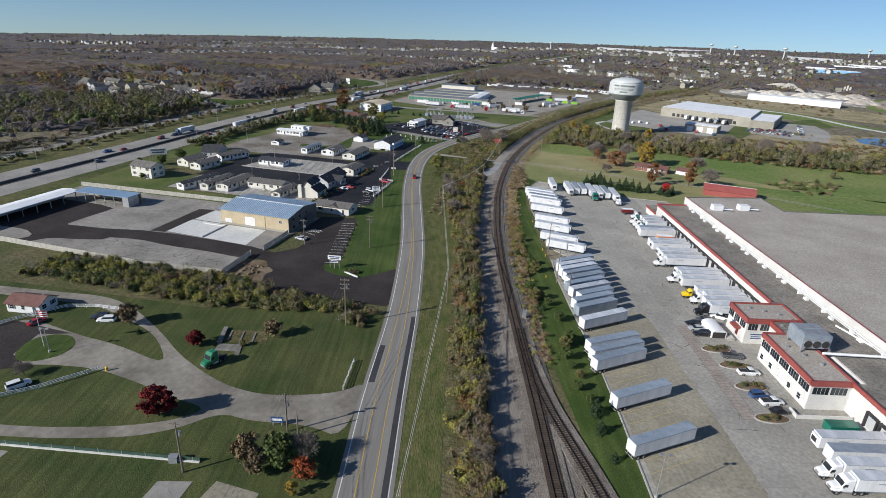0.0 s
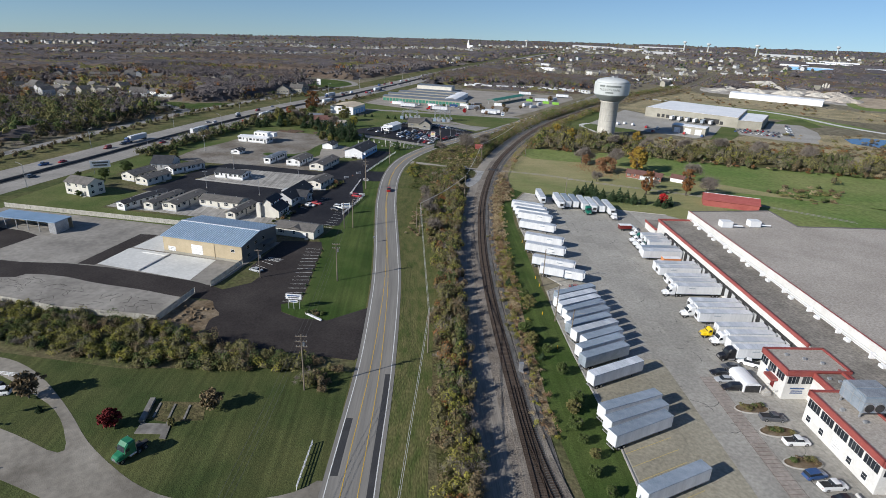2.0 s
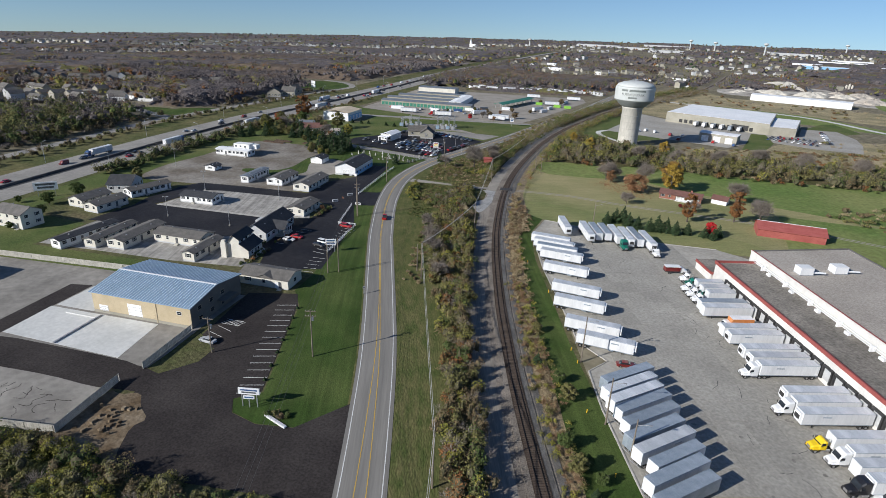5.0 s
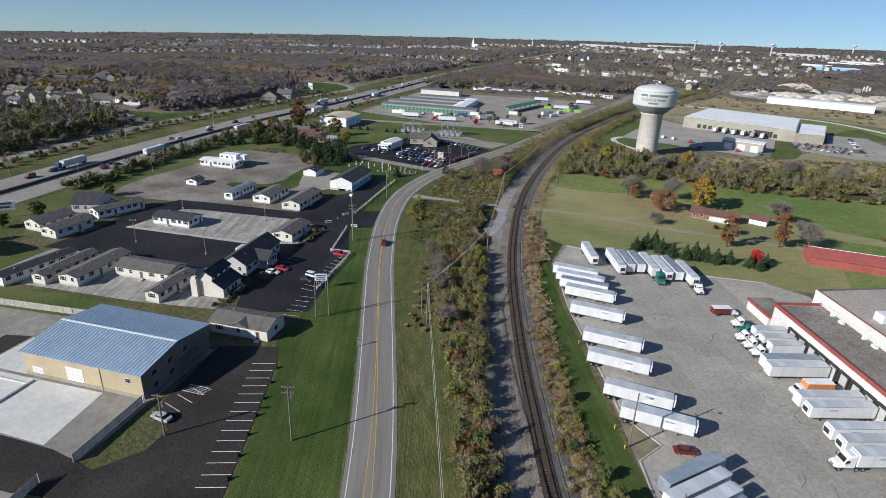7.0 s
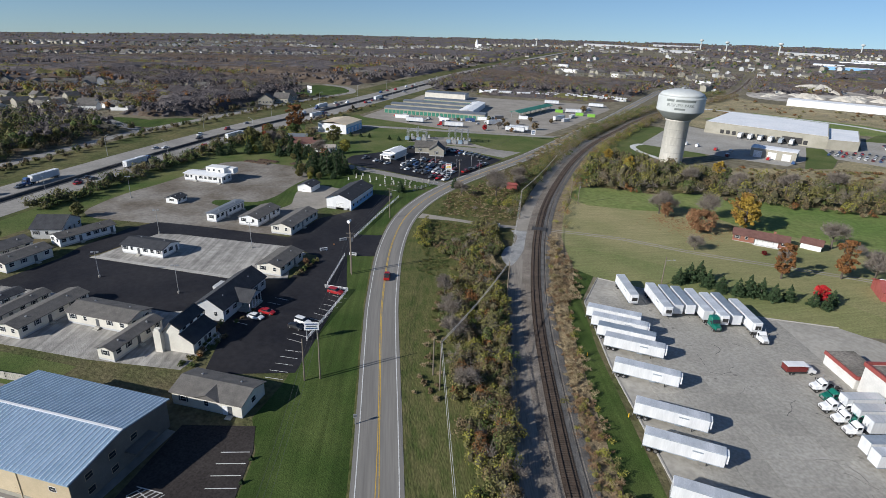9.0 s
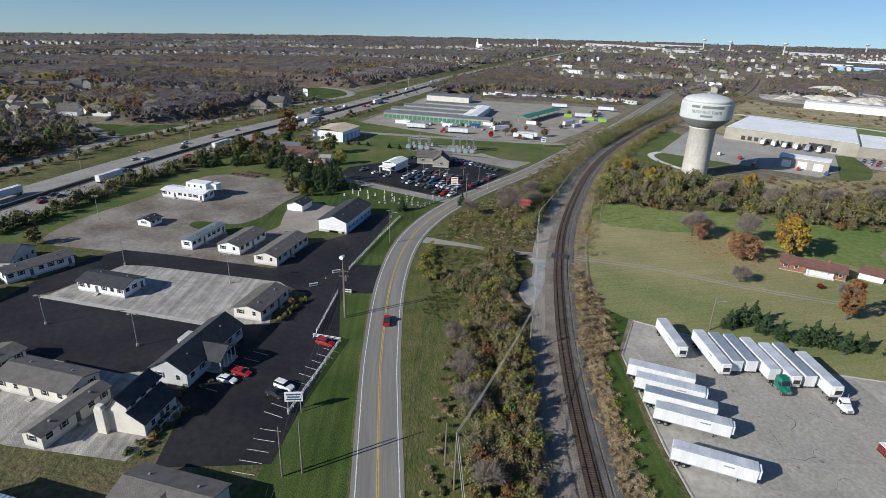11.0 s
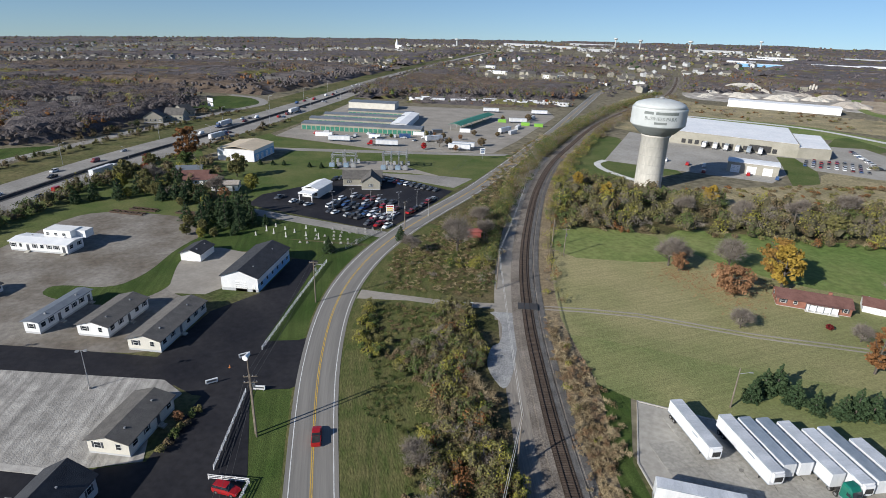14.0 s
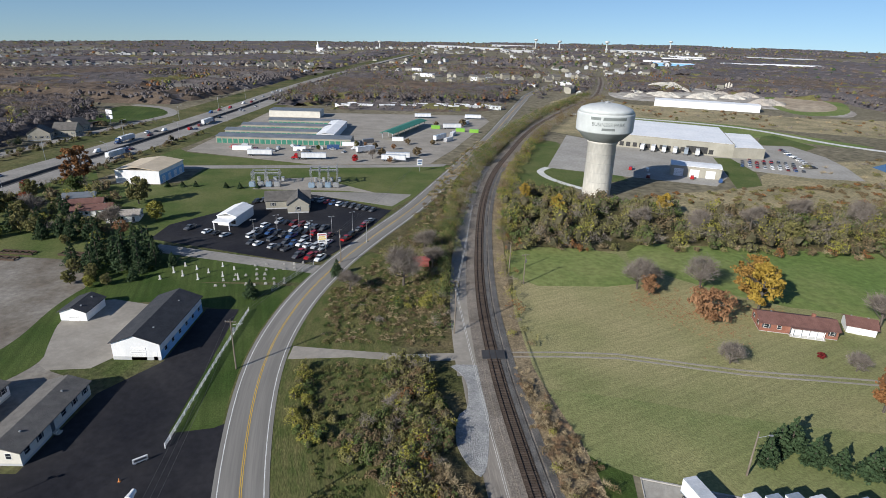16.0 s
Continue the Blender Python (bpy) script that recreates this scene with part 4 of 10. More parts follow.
def house(name, label, x, y, lx, ly, wall_h, rise, wall="siding", roof="shingle", axis="y", rz=0, plinth=0.6, wins=True, category="house", group="", gap=3.2, doors=(), lift=0.0):
    """A gabled house or home: its middle at x, y, ridge along its axis."""
    h = thing(name, label, category, x, y, rz, group)
    body = Geo().box(0, 0, lift + plinth, lx, ly, wall_h)
    t = lift + plinth + wall_h
    if axis == "y":
        e = lx / 2
        body.add([(-e, -ly / 2, t), (e, -ly / 2, t), (0, -ly / 2, t + rise), (-e, ly / 2, t), (e, ly / 2, t), (0, ly / 2, t + rise)], [(0, 1, 2), (4, 3, 5), (0, 2, 5, 3), (2, 1, 4, 5)])
    else:
        e = ly / 2
        body.add([(-lx / 2, e, t), (-lx / 2, -e, t), (-lx / 2, 0, t + rise), (lx / 2, e, t), (lx / 2, -e, t), (lx / 2, 0, t + rise)], [(0, 1, 2), (4, 3, 5), (0, 2, 5, 3), (2, 1, 4, 5)])
    part("wall", body, wall, h)
    if plinth > 0:
        part("skirting", Geo().box(0, 0, lift, lx - 0.1, ly - 0.1, plinth), "greysiding" if plinth < 1 else "joint", h)
    part("roof", Geo().gable(ly if axis == "y" else lx, lx if axis == "y" else ly, t + 0.02, rise, 0.45, 0.16, axis), roof, h)
    for k in (-0.3, 0.28):
        px, py = (lx * 0.2, ly * k) if axis == "y" else (lx * k, ly * 0.2)
        part("roof_vent", Geo().box(px, py, t + rise * 0.5, 0.35, 0.35, 0.55), "steel", h)
    if wins:
        zz = lift + plinth + 0.95
        wh = min(1.35, wall_h - 1.25)
        storeys = (0, 2.7) if wall_h > 4.5 else (0,)
        for st in storeys:
            n = max(1, int(ly / gap))
            for i in range(n):
                yy = -ly / 2 + ly * (i + 0.5) / n
                for s, f in ((1, "+x"), (-1, "-x")):
                    if (i % 4 == 2 and st == 0 and s == 1):
                        door(h, s * lx / 2, yy, lift + plinth, 0.95, 2.05, f, "car_grey")
                        part("step", Geo().box(s * (lx / 2 + 0.7), yy, 0, 1.2, 1.3, lift + plinth * 0.5).box(s * (lx / 2 + 0.35), yy, 0, 0.6, 1.3, lift + plinth * 0.95), "weatherwood", h)
                    else:
                        window(h, s * lx / 2, yy, zz + st, 1.1 if i % 3 else 1.6, wh, f, shutters=i % 3 != 0)
            n = max(1, int(lx / gap))
            for i in range(n):
                xx = -lx / 2 + lx * (i + 0.5) / n
                for s, f in ((1, "+y"), (-1, "-y")):
                    if axis == "x" and i % 5 == 2 and s == -1 and st == 0:
                        door(h, xx, s * ly / 2, lift + plinth, 0.95, 2.05, f, "car_grey")
                        part("step", Geo().box(xx, s * (ly / 2 + 0.7), 0, 1.4, 1.2, lift + plinth * 0.5).box(xx, s * (ly / 2 + 0.35), 0, 1.4, 0.6, lift + plinth * 0.95), "weatherwood", h)
                    else:
                        window(h, xx, s * ly / 2, zz + st, 1.1 if i % 2 else 1.4, wh, f, shutters=i % 3 != 1)
    for (dx, dy, w, hh, f) in doors:
        door(h, dx, dy, lift, w, hh, f, "white", "garage_door" if w > 2 else "door")
    return h


G1 = "homes on the sales lot"
house("manufactured_home", "white manufactured home with dark shingles on gravel", -192.5, 228, 4.6, 23, 2.7, 0.7, "siding", "darkshingle", group=G1, rz=-8)
house("manufactured_home", "long cream single-wide home with brown grey roof", -184.2, 231, 4.6, 20, 2.6, 0.7, "cream", "shingle", group=G1)
house("manufactured_home", "cream double-wide home with grey shingles", -175.5, 233.5, 6.8, 21, 2.6, 0.9, "cream", "shingle", group=G1)
house("manufactured_home", "cream home with grey roof, standing broadside on gravel", -158.8, 237.5, 19, 8.2, 2.7, 1.2, "cream", "shingle", axis="x", group=G1)
house("manufactured_home", "narrow cream wing behind the tall house", -145.4, 230, 4.5, 16, 2.6, 0.8, "cream", "shingle", group=G1)
tall = thing("tall_house", "tall cream house with steep charcoal roofs and a clerestory", "house", -132.6, 235, 4)
prof = [(-4.6, 3.4), (-1.2, 7.9), (1.0, 6.6), (1.0, 5.2), (4.2, 3.2)]
part("wall", Geo().loft([[(-4.6, y, 0), *[(px, y, pz) for px, pz in prof], (4.2, y, 0)][::-1] for y in (-4.8, 4.8)]), "cream", tall)
part("clerestory", Geo().box(1.03, 0, 5.25, 0.06, 9.4, 1.2), "siding", tall, "white clerestory band")
for k in range(3):
    window(tall, 1.06, -3 + 3 * k, 5.45, 1.6, 0.8, "+x", sash=False)
for nm, (x0, z0), (x1, z1), key in (("west_roof", (-5.1, 2.85), (-1.1, 8.15), "shingle"), ("upper_roof", (-1.3, 8.12), (1.5, 6.42), "darkshingle"), ("lower_roof", (1.0, 5.28), (4.7, 2.95), "darkshingle")):
    part(nm, Geo().loft([[(x0, y, z0), (x1, y, z1), (x1, y, z1 + 0.18), (x0, y, z0 + 0.18)] for y in (-5.2, 5.2)]), key, tall)
part("chimney", Geo().box(-4.4, -5.3, 0, 1.9, 1.3, 5.6).box(-4.4, -5.3, 5.6, 1.3, 1.0, 0.7), "cream", tall, "cream chimney stack")
for k in range(2):
    window(tall, 4.2, -2.4 + 4.4 * k, 1.0, 1.2, 1.3, "+x")
door(tall, 4.22, 0.2, 0.2, 1.0, 2.1, "+x", "car_grey")
part("deck", Geo().box(5.1, 0, 0, 1.8, 6.0, 0.5), "weatherwood", tall)
part("deck_rail", Geo().box(5.95, 0, 1.3, 0.07, 6.0, 0.08).box(5.95, -2.9, 0.5, 0.1, 0.1, 0.85).box(5.95, 0, 0.5, 0.1, 0.1, 0.85).box(5.95, 2.9, 0.5, 0.1, 0.1, 0.85), "siding", tall)
shed = house("long_shed", "long tan building with a grey shingled hip roof", -112, 217.5, 16.5, 8.5, 2.9, 1.3, "cream", "shingle", axis="x", gap=5, plinth=0.3, category="house")
part("cross_gable", Geo().gable(4.2, 5.2, 3.3, 1.0, 0.2, 0.14, "y").add([(-2.6, -2.05, 3.2), (2.6, -2.05, 3.2), (0, -2.05, 4.3)], [(0, 1, 2)]), "shingle", shed).matrix_basis = pose(0.4, -2.55, 0)
part("cellar_door", Geo().box(4.4, -4.3, 0.1, 1.2, 0.12, 2.1), "white", shed)
office = house("sales_office", "grey sales office with charcoal roof and white porch", -135.5, 257, 9, 22, 3.2, 2.7, "greysiding", "darkshingle", gap=3.6, category="office", rz=2)
porch = part("porch_roof", Geo().gable(7.5, 7.0, 3.4, 2.0, 0.4, 0.16, "x"), "darkshingle", office)
porch.matrix_basis = pose(4.6, -1, 0)
g = Geo()
for k in range(5):
    g.box(8.0, -4 + 1.5 * k, 0.4, 0.16, 0.16, 3.0)
part("porch_post", g, "siding", office, "white porch posts")
part("porch_floor", Geo().box(6.2, -1, 0, 4.0, 7.4, 0.45), "weatherwood", office)
part("porch_rail", Geo().box(8.0, -1, 1.25, 0.08, 6.4, 0.08).box(8.0, -1, 0.75, 0.08, 6.4, 0.06), "siding", office)
part("gable_dormer", Geo().box(-5.2, 3, 0, 2.6, 4.2, 3.6), "greysiding", office)
house("manufactured_home", "white display home with charcoal roof on the gravel pad", -182.5, 280.3, 16, 8.2, 2.6, 1.1, "siding", "darkshingle", axis="x", group=G1, gap=2.4)
house("manufactured_home", "cream display home with grey roof beside the drive", -135.3, 283.8, 8.2, 14.5, 2.6, 1.2, "cream", "shingle", group=G1)
house("manufactured_home", "cream home with olive grey roof by the lane", -150.2, 321, 8.4, 21.5, 2.6, 1.3, "cream", "shingle", group=G1)
house("manufactured_home", "white home with pale grey roof and shed porch", -166.6, 322.5, 8.4, 16.5, 2.6, 1.2, "siding", "shingle", group=G1)
house("park_trailer", "long narrow white trailer home with a ribbed dark roof", -182.2, 322.5, 4.2, 19, 2.8, 0.3, "siding", "greyroof", group=G1, gap=2.4)
house("shed", "small white shed with a charcoal roof on gravel", -211.8, 330, 5.8, 6.0, 2.2, 0.9, "siding", "darkshingle", plinth=0.2, gap=3.0, category="shed")
house("shed", "white garage with a charcoal roof", -168.5, 368, 7, 9, 2.6, 1.3, "siding", "darkshingle", plinth=0.2, gap=5, category="shed", wins=False, doors=((0, -4.5, 2.6, 2.2, "-y"),))
shop = house("metal_shop", "white metal shop with a sky-tinted east side and a black roof", -142.8, 358, 11.4, 25, 4.6, 2.1, "white", "darkshingle", plinth=0.0, gap=5, category="shop", wins=False, doors=((0.5, -12.5, 3.6, 3.4, "-y"), (4.4, -12.5, 1.0, 2.1, "-y")))
# blue on the east side is reflected sky, put into the panel colour
part("wainscot", Geo().box(5.72, 0, 0.0, 0.06, 24.8, 2.4), "bluewall", shop, "side panels with the sky's blue reflection in their colour")
part("wainscot", Geo().box(0, -12.53, 0.0, 11.2, 0.04, 0.9), "greysiding", shop)
for k in range(6):
    window(shop, 5.76, -10 + 4 * k, 1.4, 1.3, 1.2, "+x", "white")
big = house("display_house", "white two-part home without a roof cover, standing on the gravel", -221, 364.5, 21, 7.5, 2.8, 0.5, "siding", "white", axis="x", group=G1, gap=2.6)
part("upper_storey", Geo().box(3, 4.5, 3.2, 10, 5.5, 3.0).box(8.5, 6.2, 3.2, 6, 4, 2.6), "siding", big)
for k in range(3):
    window(big, -0.5 + 3 * k, 1.75, 4.2, 1.3, 1.2, "-y")
house("manufactured_home", "grey house with a charcoal roof at the lot's edge", -226, 284, 10.5, 13, 3.2, 3.0, "greysiding", "darkshingle", axis="x", group=G1, rz=20, wins=True)
house("manufactured_home", "long white home with grey roof by the lane", -213, 283, 6.5, 19, 2.6, 1.1, "siding", "shingle", group=G1, rz=-18, gap=2.4)
house("manufactured_home", "cream home with grey shingles", -213, 259, 7.5, 15, 2.7, 1.2, "cream", "shingle", group=G1, rz=-6)
house("manufactured_home", "cream home with brown grey roof", -224, 262, 8, 14, 2.7, 1.6, "cream", "shingle", group=G1, rz=-6)
house("two_storey_house", "cream two-storey house with a grey roof", -226.5, 231.5, 13.5, 8.5, 5.4, 2.0, "cream", "shingle", axis="x", rz=-4, gap=3.6, plinth=0.3)
house("cottage", "white cottage with a brown roof and a porch", -149.6, 104, 10, 6.5, 2.6, 1.5, "siding", "brownshingle", axis="x", rz=10, plinth=0.2)
ranch = house("ranch_house", "long brick ranch house with a red brown roof", 28.3, 367.6, 19.5, 8.0, 2.5, 1.5, "brick", "brownshingle", axis="x", rz=-14, plinth=0.2, gap=3)
part("porch_wall", Geo().box(2.2, -4.05, 0.2, 8.0, 0.12, 2.3), "white", ranch, "white porch wall")
for k in range(5):
    part("porch_post", Geo().box(-1.6 + 1.9 * k, -5.0, 0.1, 0.16, 0.16, 2.5), "white", ranch)
part("porch_roof", Geo().box(2.2, -4.7, 2.62, 9.0, 1.5, 0.14), "brownshingle", ranch)
part("porch_floor", Geo().box(2.2, -4.75, 0, 8.6, 1.4, 0.14), "concrete", ranch)
part("chimney", Geo().box(4.5, 0.6, 3.6, 0.9, 0.7, 1.4), "brick", ranch)
house("garage", "white garage with a red brown roof beside the pasture", 46.8, 367.6, 7.0, 6.5, 2.3, 1.4, "siding", "brownshingle", axis="x", rz=-24, plinth=0.1, wins=False, category="garage", doors=((0, -3.25, 2.6, 2.1, "-y"),))
barn = house("red_barn", "long low red metal barn in the grass", 66, 326, 25, 11, 3.2, 2.0, "barn", "barn", axis="x", rz=-6, plinth=0.0, wins=False, category="barn")
part("ridge_cap", Geo().box(0, 0, 5.35, 25.6, 0.35, 0.1), "white", barn, "pale ridge cap")

# ---- tan building with the blue roof ----
tan = thing("tan_building", "tan metal building with a blue standing-seam roof", "building", -131.5, 195.8)
LX, LY, EH, RH = 31, 22.5, 6.2, 1.7
body = Geo().box(0, 0, 0, LX, LY, EH)
body.add([(-LX / 2, -LY / 2, EH), (-LX / 2, LY / 2, EH), (-LX / 2, 0, EH + RH), (LX / 2, -LY / 2, EH), (LX / 2, LY / 2, EH), (LX / 2, 0, EH + RH)], [(0, 2, 1), (3, 4, 5)])
part("wall", body, "tan", tan)
part("roof", Geo().gable(LX, LY, EH + 0.03, RH, 0.5, 0.2, "x"), "blueroof", tan, "blue metal roof")
seam = None
for k in range(36):
    xx = -LX / 2 - 0.3 + k * (LX + 0.6) / 35
    for s in (-1, 1):
        g = Geo()
        z0, z1 = EH + 0.20 - RH * 0.5 / (LY / 2), EH + RH + 0.22
        yy = s * (LY / 2 + 0.45)
        g.add([(xx - 0.12, yy, z0), (xx + 0.12, yy, z0), (xx + 0.12, 0, z1), (xx - 0.12, 0, z1), (xx - 0.12, yy, z0 + 0.1), (xx + 0.12, yy, z0 + 0.1), (xx + 0.12, 0, z1 + 0.1), (xx - 0.12, 0, z1 + 0.1)],
              [(4, 5, 6, 7), (0, 1, 5, 4), (1, 2, 6, 5), (2, 3, 7, 6), (3, 0, 4, 7)])
        part("seam", g, "seam", tan)
part("ridge_cap", Geo().box(0, 0, EH + RH + 0.2, LX + 1.0, 0.5, 0.14), "white", tan, "white ridge cap")
door(tan, -2.0, -LY / 2, 0, 4.4, 4.4, "-y", "white", "garage_door")
door(tan, -12.2, -LY / 2, 0, 2.9, 2.6, "-y", "white", "garage_door")
door(tan, 4.2, -LY / 2, 0, 1.1, 2.2, "-y", "tan")
window(tan, 12.0, -LY / 2, 3.6, 1.5, 1.1, "-y", "white")
for k in range(3):
    for z in (1.0, 4.0):
        window(tan, LX / 2, -7.5 + 5.0 * k, z, 1.6, 1.3, "+x", "tan")
gx = LX / 2 + 0.025
part("gable_cladding", Geo().add([(gx, -LY / 2, 0), (gx, LY / 2, 0), (gx, LY / 2, EH), (gx, 0, EH + RH - 0.02), (gx, -LY / 2, EH), (gx - 0.02, -LY / 2, 0), (gx - 0.02, LY / 2, 0), (gx - 0.02, LY / 2, EH), (gx - 0.02, 0, EH + RH - 0.02), (gx - 0.02, -LY / 2, EH)], [(0, 1, 2, 3, 4), (0, 5, 6, 1), (1, 6, 7, 2), (4, 9, 5, 0)]), "cladding", tan, "grey brown gable cladding")
part("downpipe", Geo().box(4.9, -LY / 2 - 0.08, 0, 0.16, 0.12, EH), "tan", tan)
part("stripe_base", Geo().box(0, -LY / 2 - 0.03, 0, LX, 0.05, 0.9), "beige", tan)
part("awning", Geo().box(LX / 2 + 1.2, 3, 3.0, 2.4, 6, 0.25), "cladding", tan)
trench = thing("slab_rail", "grey steel rail lying across the pale slab", "rail", -143.5, 175.5, 0)
part("beam", Geo().box(0, 0, 0.1, 0.45, 15, 0.35), "steel", trench)
part("beam", Geo().box(-5, 6, 0.1, 10, 0.3, 0.3), "concrete", trench)

canopy = thing("open_shed", "open-sided shed with a blue roof and white fascia", "shed", -209, 189, 3)
part("roof", Geo().box(0, 0, 4.2, 28, 8, 0.3), "blueroof", canopy)
part("back_wall", Geo().box(0, 3.8, 0, 28, 0.25, 4.2), "tan", canopy)
part("side_wall", Geo().box(12.5, -1, 0, 3, 6, 4.2), "steel", canopy)
for k in range(6):
    part("post", Geo().box(-13.5 + 5 * k, -3.7, 0, 0.25, 0.25, 4.2), "steel", canopy)
canopy = thing("long_shed", "long open shed with a white roof along the yard", "shed", -226.5, 160, 0)
part("roof", Geo().gable(52, 9, 4.0, 0.6, 0.3, 0.3, "y"), "roofwhite", canopy)
part("back_wall", Geo().box(-4.3, 0, 0, 0.25, 52, 4.0), "greysiding", canopy)
for k in range(9):
    part("post", Geo().box(4.2, -25 + 6.2 * k, 0, 0.25, 0.25, 4.0), "steel", canopy)

# ---- warehouse with truck docks ----
WX, WY, WR = 26.3, 262.6, 16.3
ware = thing("warehouse", "white warehouse with red parapet bands and truck docks", "warehouse", WX, WY, WR)
S = -190
part("dock_hall", Geo().prism([(0, 2), (13.5, 2), (13.5, S), (-3, S), (-3, -136), (0, -136)], 0, 7.2), "whitewall", ware)
part("dock_roof", Geo().prism([(0.4, 1.6), (13.4, 1.6), (13.4, S), (-2.6, S), (-2.6, -135.6), (0.4, -135.6)], 7.2, 7.26), "roofdark", ware, "dark stained flat roof")
band = Geo().box(-0.1, -46.5, 6.9, 0.5, 97, 1.0).box(6.8, 2.1, 6.9, 14.2, 0.5, 1.0).box(-0.1, -110, 6.9, 0.5, 8, 1.0).box(-3.1, -163, 6.9, 0.5, 54, 1.0)
part("parapet", band, "redtrim", ware, "red metal parapet band")
part("main_hall", Geo().prism([(13.5, 6), (50, 10), (50.5, -10), (135, -10), (135, S), (13.5, S)], 0, 10.0), "whitewall", ware)
part("main_roof", Geo().prism([(13.9, 5.6), (49.6, 9.6), (50.1, -10.4), (134.6, -10.4), (134.6, S), (13.9, S)], 10.0, 10.05), "roofgrey", ware, "grey gravelled flat roof")
part("red_coping", Geo().box(13.75, -92, 10.42, 0.35, 196, 0.14), "redtrim", ware)
part("coping", Geo().box(13.6, -92, 10.0, 0.5, 196, 0.45), "whitewall", ware)
part("rear_coping", Geo().box(31.8, 7.9, 10.0, 36.8, 0.7, 0.3, 6.3).box(50.3, 0, 10.0, 0.7, 20.4, 0.3).box(92.5, -10.1, 10.0, 84.6, 0.7, 0.3), "joint", ware, "dark metal coping")
pipe = Geo().tube((12.6, 1, 8.6), (12.6, -190, 8.6), 0.16).tube((12.2, 1, 8.2), (12.2, -190, 8.2), 0.1)
part("roof_pipe", pipe, "white", ware, "long white refrigeration pipes")
for k in range(16):
    part("pipe_bracket", Geo().box(12.5, -4 - 12 * k, 7.26, 1.4, 0.5, 1.5), "white", ware)
    part("valve_box", Geo().box(12.0, -8 - 12 * k, 7.26, 0.8, 1.6, 0.7), "white", ware)
for k in range(22):
    yy = -8 - 4.0 * k
    d = part("dock_door", Geo().box(-0.03, yy, 1.2, 0.12, 2.7, 3.0), "greysiding", ware)
    g = Geo().box(-0.3, yy - 1.6, 1.1, 0.6, 0.45, 3.4).box(-0.3, yy + 1.6, 1.1, 0.6, 0.45, 3.4).box(-0.3, yy, 4.4, 0.6, 3.6, 0.5)
    part("dock_seal", g, "chassis", d)
for k in range(10):
    yy = -144 - 4.0 * k
    d = part("dock_door", Geo().box(-3.05, yy, 1.2, 0.12, 2.7, 3.0), "greysiding", ware)
    part("dock_seal", Geo().box(-3.3, yy - 1.6, 1.1, 0.6, 0.45, 3.4).box(-3.3, yy + 1.6, 1.1, 0.6, 0.45, 3.4).box(-3.3, yy, 4.4, 0.6, 3.6, 0.5), "chassis", d)


def flat_office(name, label, x0, x1, y0, y1, h):
    o = thing(name, label, "office", WX, WY, WR)
    cx, cy, sx, sy = (x0 + x1) / 2, (y0 + y1) / 2, x1 - x0, y1 - y0
    part("wall", Geo().box(cx, cy, 0, sx, sy, h), "whitewall", o)
    part("roof", Geo().box(cx, cy, h, sx - 0.6, sy - 0.6, 0.06), "roofgrey", o)
    for k in range(3):
        part("roof_vent", Geo().box(cx - sx * 0.25 + sx * 0.22 * k, cy + sy * (0.2 - 0.18 * k), h, 0.7, 0.6, 0.6), "steel", o)
    p = Geo().box(cx, y0 - 0.05, h - 1.0, sx + 0.6, 0.5, 1.4).box(cx, y1 + 0.05, h - 1.0, sx + 0.6, 0.5, 1.4).box(x0 - 0.05, cy, h - 1.0, 0.5, sy + 0.1, 1.4).box(x1 + 0.05, cy, h - 1.0, 0.5, sy + 0.1, 1.4)
    part("parapet", p, "redtrim", o, "red metal parapet band")
    return o


def mullions(office, x, y, z, w, h, face, n=3):
    """Thin upright glazing bars in front of a ribbon window."""
    for k in range(1, n):
        d = -w / 2 + w * k / n
        part("mullion", Geo().box(x - 0.12, y + d, z, 0.05, 0.09, h) if face == "-x" else Geo().box(x + d, y - 0.12, z, 0.09, 0.05, h), "steel", office)


o1 = flat_office("dock_office", "white two-storey office with a red parapet", -12.8, 2, -107, -97, 7.6)
for k in range(3):
    window(o1, -12.8, -104.9 + 3.3 * k, 4.4, 2.6, 1.9, "-x", "chassis", False)
    mullions(o1, -12.8, -104.9 + 3.3 * k, 4.4, 2.6, 1.9, "-x")
for k in range(4):
    window(o1, -11 + 3.4 * k, -107, 4.4, 2.6, 1.9, "-y", "chassis", False)
    mullions(o1, -11 + 3.4 * k, -107, 4.4, 2.6, 1.9, "-y")
door(o1, -12.8, -103, 0.9, 1.2, 2.2, "-x", "car_maroon")
part("door_canopy", Geo().box(-13.6, -103, 3.4, 1.8, 3.2, 0.6), "redtrim", o1, "red door canopy")
part("name_sign", Geo().box(-12.86, -101.5, 3.3, 0.05, 3.6, 0.55), "car_blue", o1, "blue plain sign bar")
part("roundel", Geo().tube((-12.8, -100.9, 4.6), (-12.88, -100.9, 4.6), 0.75, n=20), "car_grey", o1)
part("side_sign", Geo().box(-9.5, -107.04, 2.9, 3.4, 0.05, 0.4).box(-9.5, -107.04, 2.25, 2.8, 0.05, 0.28).box(-9.5, -107.04, 1.7, 3.0, 0.05, 0.28), "car_blue", o1)
o2 = flat_office("main_office", "long white office wing with a red parapet and ribbon windows", -12.4, -3, -136, -114.5, 7.6)
